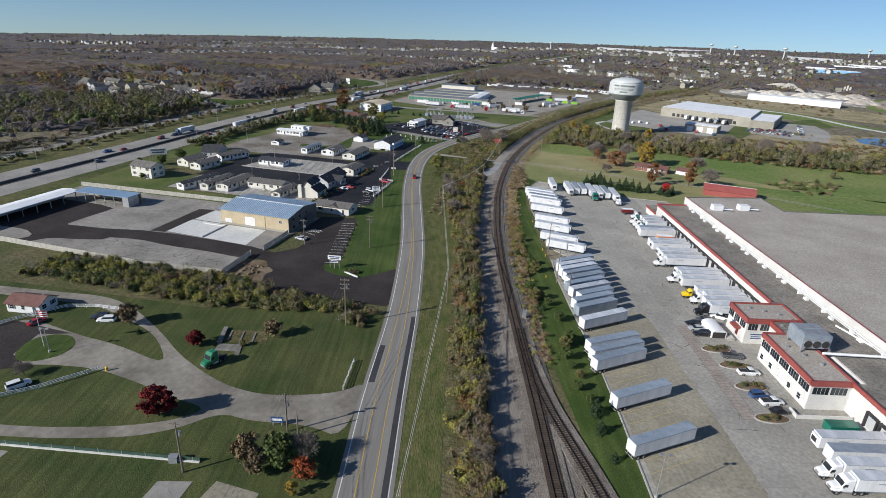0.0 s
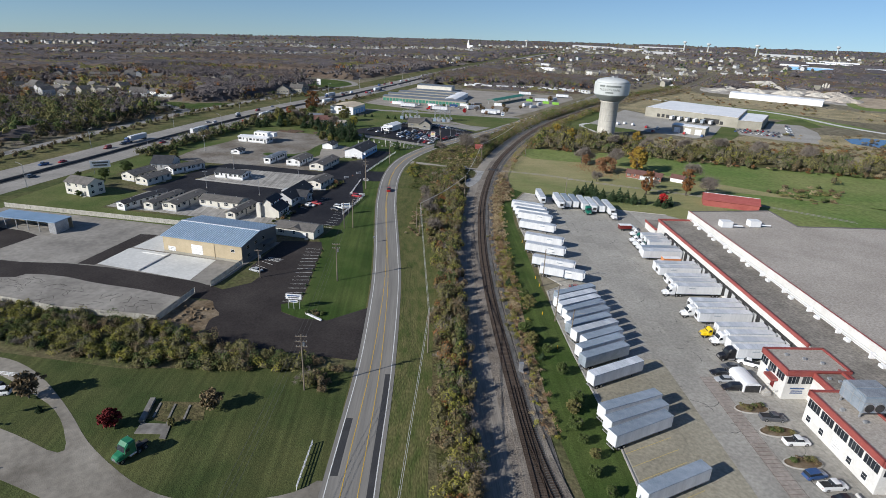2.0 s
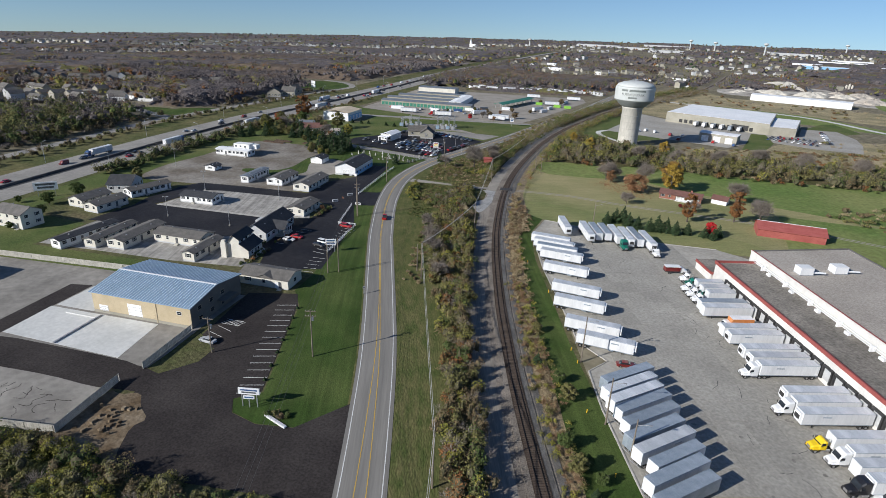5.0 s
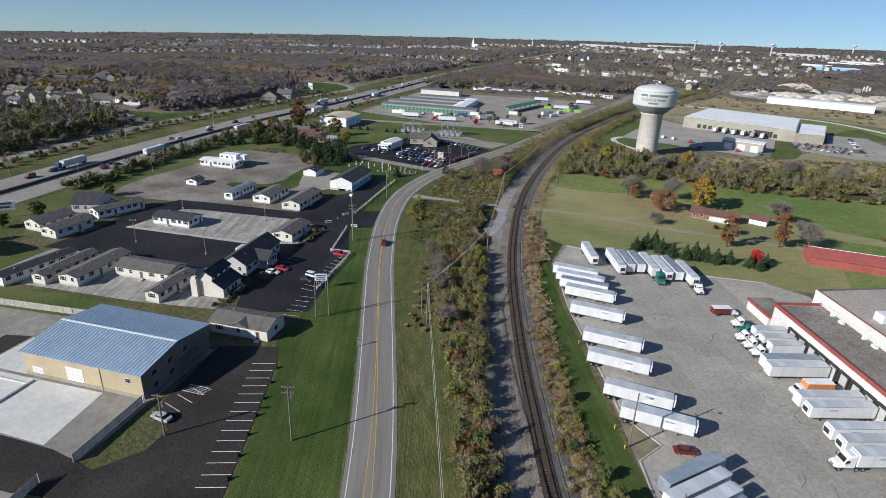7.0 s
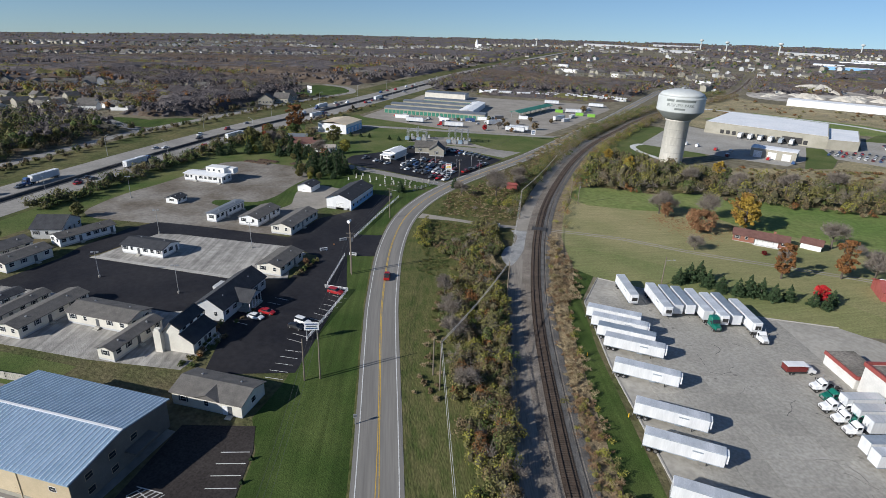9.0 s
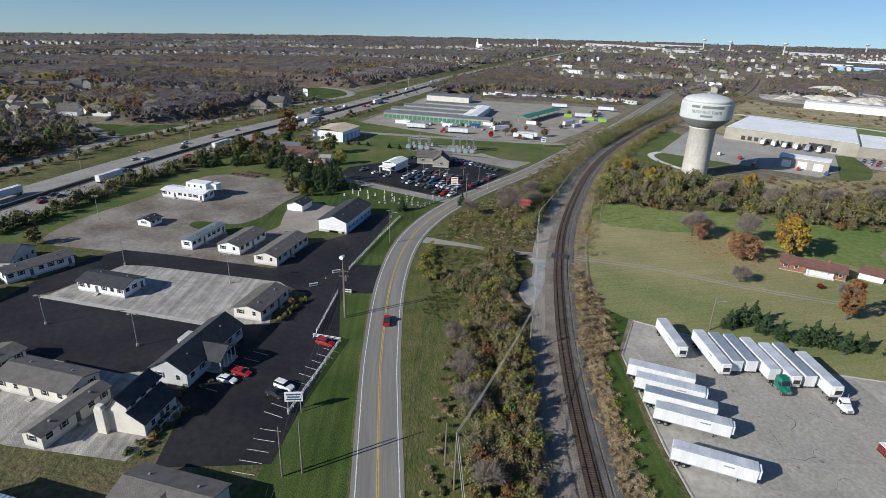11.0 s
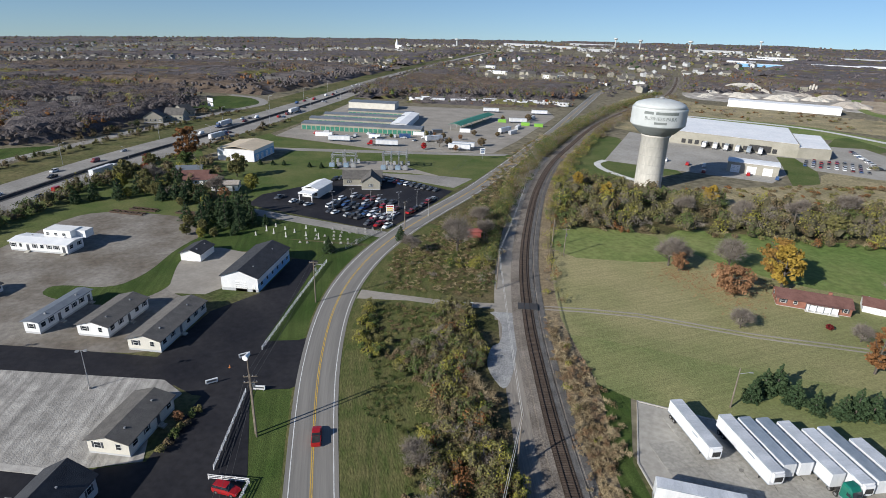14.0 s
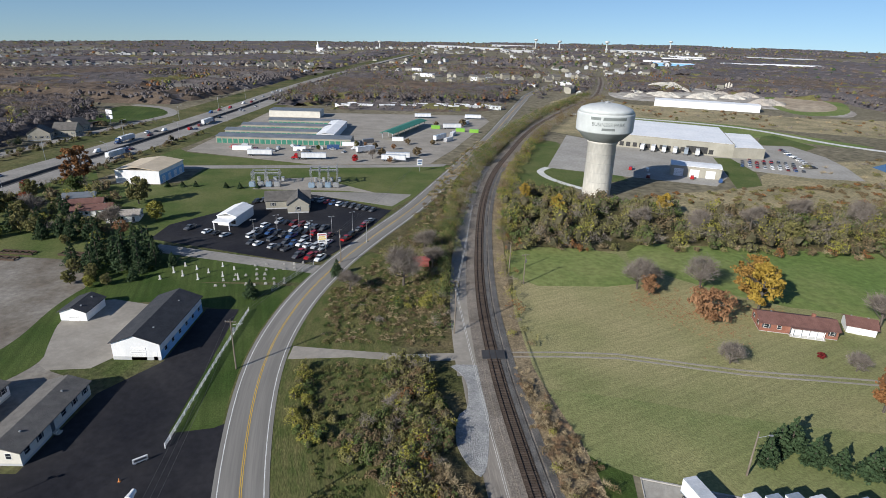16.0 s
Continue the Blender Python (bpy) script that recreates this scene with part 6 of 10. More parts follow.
# trailers along the west kerb
for x, y, k in ((-36.6, 281.2, 1), (-35.2, 276.3, 0), (-33.6, 271.2, 2), (-31.8, 266.0, 0), (-29.6, 254.2, 0), (-25.6, 239.4, 0), (-24.3, 229.6, 0), (-20.4, 217.0, 0), (-17.0, 209.4, 0)):
    put_trailer(k, 14.6, *step(x, y, -8, 7.1), -8)
# angled trailers further south
for x, y, k, ln in ((-10.6, 188.6, 3, 14.6), (-10.3, 184.7, 0, 14.6), (-9.2, 181.3, 0, 14.6), (-7.7, 178.4, 2, 14.6), (-6.4, 174.5, 2, 14.6), (-6.0, 170.0, 3, 14.6), (-4.5, 166.6, 0, 14.6), (-1.9, 163.8, 2, 12.8), (-3.0, 158.7, 2, 14.6), (-1.9, 154.6, 3, 14.6)):
    put_trailer(k, ln, *step(x, y, 42, ln / 2), 42)
for x, y, k, r in ((0.2, 147.2, 1, 42), (2.6, 135.0, 2, 38), (3.8, 131.2, 2, 39), (4.6, 127.0, 2, 41), (9.6, 113.0, 2, 40), (13.2, 98.2, 2, 39)):
    put_trailer(k, 15.8, *step(x, y, r, 7.9), r)


def yard_place(lx, ly):
    c, s = math.cos(radians(WR)), math.sin(radians(WR))
    return WX + lx * c - ly * s, WY + lx * s + ly * c


# trailers at the docks, some with their tractors
for ly, k, ln, tr in ((-19.5, 2, 14.0, None), (-22.9, 1, 14.6, None), (-34.5, 1, 14.6, None), (-38.2, 0, 14.6, None), (-45.2, 0, 14.6, None), (-49.0, 0, 14.6, None), (-52.8, 0, 14.6, "white"), (-63.4, 0, 14.6, None), (-66.9, 1, 14.6, "white"), (-71.0, 0, 15.8, None),
                      (-78.5, 1, 14.0, "yellow"), (-82.6, 0, 13.0, "white"), (-86.4, 1, 14.6, None), (-90.2, 0, 14.6, "black"), (-149.4, 0, 14.6, None), (-153.4, 2, 14.6, None), (-157.2, 0, 14.6, "white"), (-161.0, 0, 14.6, "white")):
    off = -0.8 if ly > -140 else -3.9
    put_trailer(k, ln, *yard_place(off - ln / 2, ly), WR + 180)
    if tr:
        put_tractor(tr, tr in ("white", "black"), *yard_place(off - ln + 0.6, ly), WR + 180)
for ly, tr in ((2.0, "white"), (-2.0, "green"), (-6.0, "white"), (-9.8, "green")):
    put_tractor("white" if tr == "white" else "green", False, *yard_place(-6.5, ly), WR + 180)
for ly in (-5.5, -9.5, -13.2):
    put_trailer(1, 8.5, *yard_place(-5.2, ly), WR + 180)
    put_tractor("white", False, *yard_place(-9.2, ly), WR + 180)


def box_truck(paint, cab):
    t = thing("box_truck", paint + " box truck with a " + cab + " cab on the yard", "truck")
    part("box", Geo().box(-1.2, 0, 1.0, 6.4, 2.5, 2.7), "car_" + paint, t)
    part("box_roof", Geo().box(-1.2, 0, 3.7, 6.3, 2.4, 0.06), "white", t)
    part("cab", Geo().loft([[(x, -1.1, 0.6), (x, 1.1, 0.6), (x, 1.05, zt), (x, -1.05, zt)] for x, zt in ((2.1, 2.5), (3.2, 2.5), (3.9, 1.6), (4.6, 1.4))]), "car_" + cab, t)
    part("windscreen", Geo().add([(3.24, -0.95, 2.42), (3.24, 0.95, 2.42), (3.9, 0.95, 1.66), (3.9, -0.95, 1.66)], [(0, 3, 2, 1)]), "glass", t)
    part("frame", Geo().box(0, 0, 0.6, 8.6, 0.9, 0.35), "chassis", t)
    for s in (-1, 1):
        wheel(t, 3.2, s * 0.85, 0.48, 0.28, s)
        wheel(t, -2.8, s * 0.75, 0.48, 0.5, s)
    return t


stake = thing("stake_truck", "small brown stake truck with a white roof on the yard", "truck", 14.0, 268.3, WR)
part("bed", Geo().box(-0.8, 0, 0.9, 5.4, 2.3, 0.2), "chassis", stake)
part("side_boards", Geo().box(-0.8, -1.1, 1.1, 5.2, 0.1, 1.3).box(-0.8, 1.1, 1.1, 5.2, 0.1, 1.3).box(-3.4, 0, 1.1, 0.1, 2.2, 1.3), "car_maroon", stake)
part("load", Geo().box(-0.8, 0, 1.1, 4.9, 1.9, 0.9), "dirt", stake)
part("roof", Geo().box(-0.8, 0, 2.6, 5.4, 2.4, 0.1), "white", stake)
for px in (-3.3, 1.7):
    for py in (-1.1, 1.1):
        part("post", Geo().box(px, py, 1.1, 0.1, 0.1, 1.5), "steel", stake)
part("cab", Geo().loft([[(x, -1.0, 0.6), (x, 1.0, 0.6), (x, 0.95, zt), (x, -0.95, zt)] for x, zt in ((2.0, 2.2), (2.9, 2.2), (3.4, 1.5), (4.2, 1.3))]), "car_white", stake)
for py in (-1, 1):
    wheel(stake, 3.1, py * 0.8, 0.42, 0.26, py)
    wheel(stake, -2.0, py * 0.7, 0.42, 0.45, py)
place("box_orange", lambda: box_truck("orange", "white"), *yard_place(-8.5, -29.5), WR + 180)
for paint, shape, lx, ly, r in (("black", "sedan", -22.5, -97, 178), ("silver", "sedan", -22.8, -100, 180), ("black", "suv", -22.6, -103.2, 180), ("grey", "sedan", -18.2, -94.2, 180), ("white", "pickup", -12.5, -92.6, 150), ("grey", "pickup", -19.2, -114.5, -5), ("white", "pickup", -18.6, -122.2, 0), ("blue", "suv", -20.8, -131.6, 10), ("white", "pickup", -19.2, -134.4, 5), ("black", "sedan", -19, -137.6, 5)):
    put_car(paint, shape, *yard_place(lx, ly), WR + r)
put_car("maroon", "sedan", -4.8, 202.2, 8)
put_car("red", "pickup", -99.4, 287.0, 106)
dump = thing("dumpster", "dark green steel dumpster by the office", "dumpster", 58, 122.5, WR)
part("bin", Geo().loft([[(x, -1.2, 0.2), (x, 1.2, 0.2), (x, 1.3, 2.0), (x, -1.3, 2.0)] for x in (-3.2, 3.2)]), "car_green", dump)
part("lid", Geo().box(0, 0, 2.0, 6.6, 2.7, 0.1), "car_green", dump)

# the home lot, the road and the drive
for paint, shape, x, y, r in (("white", "sedan", -124.1, 250.8, -5), ("red", "sedan", -122.6, 254.2, -5), ("white", "suv", -110.8, 252.4, -12), ("black", "sedan", -111.2, 249.4, -10), ("red", "suv", -110.2, 271.6, -8), ("silver", "sedan", -108.4, 180.4, 172), ("white", "suv", -119.2, 75.4, 62), ("white", "suv", -125, 105.2, 205), ("black", "suv", -127.8, 105.9, 205), ("red", "sedan", -141, 98, 80)):
    put_car(paint, shape, x, y, r)
put_tractor("limegreen", True, -84.6, 99.5, -104)

# dealer's cars in rows
rng = random.Random(5)
paints = ("white", "silver", "black", "red", "blue", "grey", "white", "silver", "red", "grey", "maroon")
for row, (x0, y0, x1, y1, n) in enumerate(((-140, 424, -114, 414, 10), (-142, 431, -113, 420, 11), (-142, 437, -112, 426, 11), (-140, 443, -110, 432, 11), (-136, 448, -110, 439, 9), (-168, 438, -152, 431, 5), (-128, 480, -97, 465, 11), (-158, 470, -146, 482, 6), (-106, 430, -98, 456, 8), (-120, 412, -112, 410, 3))):
    for k in range(n):
        if rng.random() < 0.7:
            t = k / max(1, n - 1)
            put_car(rng.choice(paints), rng.choice(("sedan", "sedan", "suv", "pickup")), x0 + (x1 - x0) * t, y0 + (y1 - y0) * t, rng.choice((68, 248)) + rng.uniform(-5, 5))
# staff cars by the distribution building
for row in range(5):
    for k in range(9 if row < 4 else 12):
        if rng.random() < 0.8:
            put_car(rng.choice(paints), rng.choice(("sedan", "suv", "sedan")), *((120 + k * 3.9 + row * 3.2, 577 - k * 1.6 + row * 6.4, 70 + rng.uniform(-4, 4)) if row < 4 else (164 + k * 1.2, 575 + k * 5.6, -15 + rng.uniform(-4, 4))))
for k in range(6):
    put_trailer((1, 1, 2, 1, 3, 1)[k], 8.5, 72 + 6.5 * k, 622 - 2.9 * k, 66)
for x, y, p in ((26, 572, "white"), (33, 568, "white"), (44, 560, "red"), (53, 557, "silver"), (20, 566, "white"), (73, 541, "red"), (86, 534, "blue"), (48, 541, "maroon")):
    put_car(p, "van", x, y, 66)
# vehicles at the storage yard
for x, y, k, r in ((-146, 566, 1, 5), (-98, 566, 1, -5), (-96, 573, 1, 0), (-180, 572, 1, 3), (-70, 640, 2, 60), (-60, 690, 1, 10), (-85, 745, 1, 5), (-40, 745, 1, 0), (-118, 590, 1, 40)):
    put_trailer(k, 14.6 if x != -118 else 12.8, x, y, r)
put_tractor("red", True, -154.5, 565.4, 185)
for k in range(18):
    put_car(rng.choice(paints), rng.choice(("sedan", "suv", "van")), rng.uniform(-205, -110), rng.uniform(585, 601), rng.uniform(0, 360))

# traffic on the highway
for i, p in enumerate(HWY):
    if p.y < 120 or p.y > 1000:
        continue
    d = HWY[min(i + 1, len(HWY) - 1)] - HWY[i - 1]
    ang, n = math.degrees(math.atan2(d.y, d.x)), side(HWY, i)
    for off, turn in ((5.5, 0), (9.2, 0), (12.8, 0), (-5.5, 180), (-9.2, 180), (-12.8, 180)):
        u = rng.random()
        q = p + n * off + d.normalized() * rng.uniform(-5, 5)
        if u < 0.12:
            put_car(rng.choice(paints), rng.choice(("sedan", "suv", "pickup", "van")), q.x, q.y, ang + turn)
for x, y, t in ((9.2, 372, 0), (12.8, 452, 0), (-9.2, 330, 180), (-9.2, 600, 180), (12.8, 560, 0), (9.2, 690, 0)):
    i = min(range(len(HWY)), key=lambda j: abs(HWY[j].y - y))
    d = HWY[i + 1] - HWY[i - 1]
    ang, q = math.degrees(math.atan2(d.y, d.x)) + t, HWY[i] + side(HWY, i) * x
    put_trailer(1, 14.6, q.x, q.y, ang)
    put_tractor("blue" if y != 452 else "white", True, *step(q.x, q.y, ang, 7.6), ang)

# ---- plants ----
RNG = np.random.default_rng(7)


def tri_mesh(name, tris, mats, index=None):
    """A mesh of loose triangles from an array of shape (n, 3, 3)."""
    n = len(tris)
    me = bpy.data.meshes.new(name)
    me.vertices.add(3 * n)
    me.vertices.foreach_set("co", tris.astype(np.float32).ravel())
    me.loops.add(3 * n)
    me.loops.foreach_set("vertex_index", np.arange(3 * n, dtype=np.int32))
    me.polygons.add(n)
    me.polygons.foreach_set("loop_start", np.arange(0, 3 * n, 3, dtype=np.int32))
    for one in mats:
        me.materials.append(M[one])
    if index is not None:
        me.polygons.foreach_set("material_index", index.astype(np.int32))
    me.update(calc_edges=True)
    return me


def leaves(centres, radii, per, size, flat=0.8, lean=0.8, hollow=0.55):
    """Leaf triangles scattered over lumps; returns the triangles and each one's lump."""
    c = np.repeat(np.asarray(centres, float), per, 0)
    r = np.repeat(np.asarray(radii, float), per, 0)
    k = len(c)
    d = RNG.normal(size=(k, 3))
    d /= np.linalg.norm(d, axis=1)[:, None]
    d[:, 2] = np.where(d[:, 2] < -0.35, -d[:, 2], d[:, 2])
    rad = hollow + (1 - hollow) * RNG.random(k) ** 0.6
    p = c + d * rad[:, None] * r * np.array([1, 1, flat])
    nrm = d + lean * RNG.normal(size=(k, 3)) * 0.6
    nrm /= np.linalg.norm(nrm, axis=1)[:, None]
    a = np.cross(nrm, RNG.normal(size=(k, 3)))
    a /= np.linalg.norm(a, axis=1)[:, None] + 1e-9
    b = np.cross(nrm, a)
    s = (np.repeat(np.broadcast_to(np.asarray(size, float), (len(centres),)), per) * RNG.uniform(0.6, 1.4, k))[:, None]
    t = np.stack([p + a * s, p - a * s * 0.6 + b * s * 0.8, p - a * s * 0.5 - b * s * 0.8], 1)
    return t, np.repeat(np.arange(len(centres)), per)


def twigs(centres, radii, per, width, length):
    """Thin upright twig blades for bare crowns."""
    c = np.repeat(np.asarray(centres, float), per, 0)
    r = np.repeat(np.asarray(radii, float), per, 0)
    k = len(c)
    d = RNG.normal(size=(k, 3))
    d[:, 2] = np.abs(d[:, 2]) + 0.25
    d /= np.linalg.norm(d, axis=1)[:, None]
    p = c + d * (0.15 + 0.6 * RNG.random(k))[:, None] * r
    a = np.cross(d, RNG.normal(size=(k, 3)))
    a /= np.linalg.norm(a, axis=1)[:, None] + 1e-9
    dirn = d + 0.35 * RNG.normal(size=(k, 3))
    ln = length * RNG.uniform(0.6, 1.3, k)[:, None] * (r if r.ndim > 1 else r[:, None])[:, :1]
    w = np.repeat(np.broadcast_to(np.asarray(width, float), (len(centres),)), per)[:, None]
    t = np.stack([p - a * w, p + a * w, p + dirn * ln], 1)
    return t, np.repeat(np.arange(len(centres)), per)


ICO = np.array([(0, 0, 1), *[(0.894 * math.cos(k * 1.2566), 0.894 * math.sin(k * 1.2566), 0.447) for k in range(5)], *[(0.894 * math.cos(k * 1.2566 + 0.6283), 0.894 * math.sin(k * 1.2566 + 0.6283), -0.447) for k in range(5)], (0, 0, -1)])
ICO_F = np.array([(0, 1 + k, 1 + (k + 1) % 5) for k in range(5)] + [(1 + k, 6 + k, 1 + (k + 1) % 5) for k in range(5)] + [(6 + k, 6 + (k + 1) % 5, 1 + (k + 1) % 5) for k in range(5)])


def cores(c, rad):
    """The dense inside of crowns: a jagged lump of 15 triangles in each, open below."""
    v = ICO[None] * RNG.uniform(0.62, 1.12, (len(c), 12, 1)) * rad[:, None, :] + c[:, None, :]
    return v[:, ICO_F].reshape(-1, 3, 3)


def limbs(height, spread, trunk_r, n, seed, start=0.18):
    """A tapered trunk with limbs."""
    r = random.Random(seed)
    g = Geo()
    mid = (r.uniform(-0.2, 0.2), r.uniform(-0.2, 0.2), height * 0.45)
    g.tube((0, 0, -0.1), mid, trunk_r, trunk_r * 0.7, 8)
    g.tube(mid, (mid[0] * 0.5, mid[1] * 0.5, height * 0.9), trunk_r * 0.7, trunk_r * 0.15, 7)
    tips = []
    for k in range(n):
        a = 2 * math.pi * k / n + r.uniform(-0.4, 0.4)
        z0 = height * r.uniform(start, 0.7)
        z1 = z0 + height * r.uniform(0.12, 0.32)
        e = spread * r.uniform(0.55, 0.95)
        tip = (e * math.cos(a), e * math.sin(a), min(z1, height * 0.95))
        g.tube((0, 0, z0), tip, trunk_r * 0.4, trunk_r * 0.08, 5)
        tips.append(tip)
        for j in range(2):
            b = a + r.uniform(-0.7, 0.7)
            f = 0.55
            st = (tip[0] * f, tip[1] * f, z0 + (tip[2] - z0) * f)
            g.tube(st, (st[0] + e * 0.45 * math.cos(b), st[1] + e * 0.45 * math.sin(b), st[2] + height * r.uniform(0.08, 0.2)), trunk_r * 0.16, trunk_r * 0.04, 4)
    return g, tips


def broadleaf(leaf, label, height, spread, seed, dense=1.0, size=0.32):
    t = thing("tree", label, "tree")
    g, tips = limbs(height, spread, 0.05 * height ** 0.9 * 0.55 + 0.05, 9, seed)
    part("trunk", g, "bark", t)
    r = random.Random(seed)
    cs, rs = [], []
    for k in range(64):
        a, u = r.uniform(0, 6.283), r.uniform(-0.95, 1.0)
        q = math.sqrt(max(0.0, 1 - u * u)) * r.uniform(0.3, 0.86)
        cs.append((spread * q * math.cos(a), spread * q * math.sin(a), height * (0.53 + 0.37 * u)))
        b = spread * r.uniform(0.12, 0.3)
        rs.append((b, b, b * 0.95))
    tr, _ = leaves(cs, rs, int(31 * dense), size * 1.22, 1.0, 1.3, 0.2)
    part("crown", tri_mesh("crown", tr, ["leaf_" + leaf]), None, t)
    return t


def bare_tree(label, height, spread, seed, leafy=0):
    t = thing("bare_tree", label, "tree")
    g, tips = limbs(height, spread, 0.035 * height + 0.05, 12, seed, 0.2)
    part("trunk", g, "bark", t)
    cs = [(x * 0.7, y * 0.7, z * 0.95) for x, y, z in tips] + [(0, 0, height * 0.7)]
    tr, _ = twigs(cs, [(spread * 0.5,) * 3] * len(cs), 260, 0.045, 0.55)
    part("crown", tri_mesh("crown", tr, ["leaf_bare"]), None, t)
    return t


def conifer(label, height, spread, seed):
    t = thing("conifer", label, "tree")
    r = random.Random(seed)
    part("trunk", Geo().tube((0, 0, -0.1), (0, 0, height * 0.95), 0.03 * height, 0.03, 8), "bark", t)
    cs, rs = [], []
    for k in range(13):
        f = k / 12
        rad = spread * (1 - f) ** 0.85 * r.uniform(0.85, 1.12) + 0.12
        z = height * (0.07 + 0.9 * f)
        m = max(2, int(8 * (1 - f) + 2))
        for j in range(m):
            a = 2 * math.pi * (j + r.random()) / m
            e = r.uniform(0.35, 0.85)
            cs.append((rad * e * math.cos(a), rad * e * math.sin(a), z + height * (r.uniform(-0.02, 0.04) - 0.03 * e)))
            rs.append((rad * r.uniform(0.24, 0.42), rad * r.uniform(0.24, 0.42), height * r.uniform(0.03, 0.06)))
    tr, _ = leaves(cs, rs, 42, 0.15 + 0.012 * height, 1.0, 0.8, 0.3)
    part("crown", tri_mesh("crown", tr, ["leaf_conifer"]), None, t)
    return t


GROWN = {"rust": 0.6, "brown": 0.9, "green": 0.88, "bare2": 0.5, "gold": 1.2, "shrubpine": 0.7, "scarlet": 0.45, "bare": 1.05, "spruce": 0.88, "pine": 0.82}


def put_tree(key, x, y, scale=1.0):
    builders = {
        "maroon": lambda: broadleaf("red", "dark red maple on the lawn", 6.8, 4.3, 3, 2.2, 0.28),
        "redbush": lambda: broadleaf("red", "small dark red tree on the lawn", 4.2, 2.4, 4, 0.9, 0.24),
        "crimson": lambda: broadleaf("crimson", "bright red tree by the evergreens", 6, 2.6, 5, 1.0, 0.28),
        "gold": lambda: broadleaf("gold", "golden yellow maple in the pasture", 13, 5.0, 6, 2.2, 0.3),
        "rust": lambda: broadleaf("amber", "orange brown autumn tree with thinning leaves", 10.5, 5.0, 7, 1.9, 0.24),
        "ochre": lambda: broadleaf("ochre", "tall ochre brown maple in the pasture", 15, 6.6, 26, 2.0, 0.32),
        "dome": lambda: broadleaf("amber", "wide orange brown autumn tree with a domed crown", 9.5, 7.4, 27, 2.3, 0.28),
        "scarlet": lambda: broadleaf("scarlet", "orange red autumn tree", 9, 4.6, 8, 1.6, 0.28),
        "oak": lambda: broadleaf("rust", "tall russet autumn oak", 13.5, 3.9, 9, 2.0, 0.24),
        "olive": lambda: broadleaf("olive", "olive green leafy tree", 9, 4.5, 10, 1.5, 0.3),
        "yellowleaf": lambda: broadleaf("yellow", "yellow green leafy tree", 8.5, 4.0, 28, 1.5, 0.3),
        "brown": lambda: broadleaf("brown", "brown withered small tree", 6, 3.4, 12, 0.7, 0.3),
        "green": lambda: broadleaf("green", "dark green leafy tree", 8, 4.2, 13, 1.5, 0.28),
        "bare": lambda: bare_tree("bare grey brown tree with twigs", 9, 5.2, 14),
        "bare2": lambda: bare_tree("wide bare tree with fine twigs", 7, 5.6, 15),
        "pine": lambda: conifer("dark green conifer by the lawn", 7.4, 3.3, 16),
        "spruce": lambda: conifer("tall dark evergreen beside the cemetery", 14, 5.2, 17),
        "shrubpine": lambda: conifer("low dark green evergreen shrub", 3.2, 1.6, 18)}
    return place(("tree", key), builders[key], x, y, (x * 37 + y * 11) % 360, 0.0, scale * GROWN.get(key, 1.0))


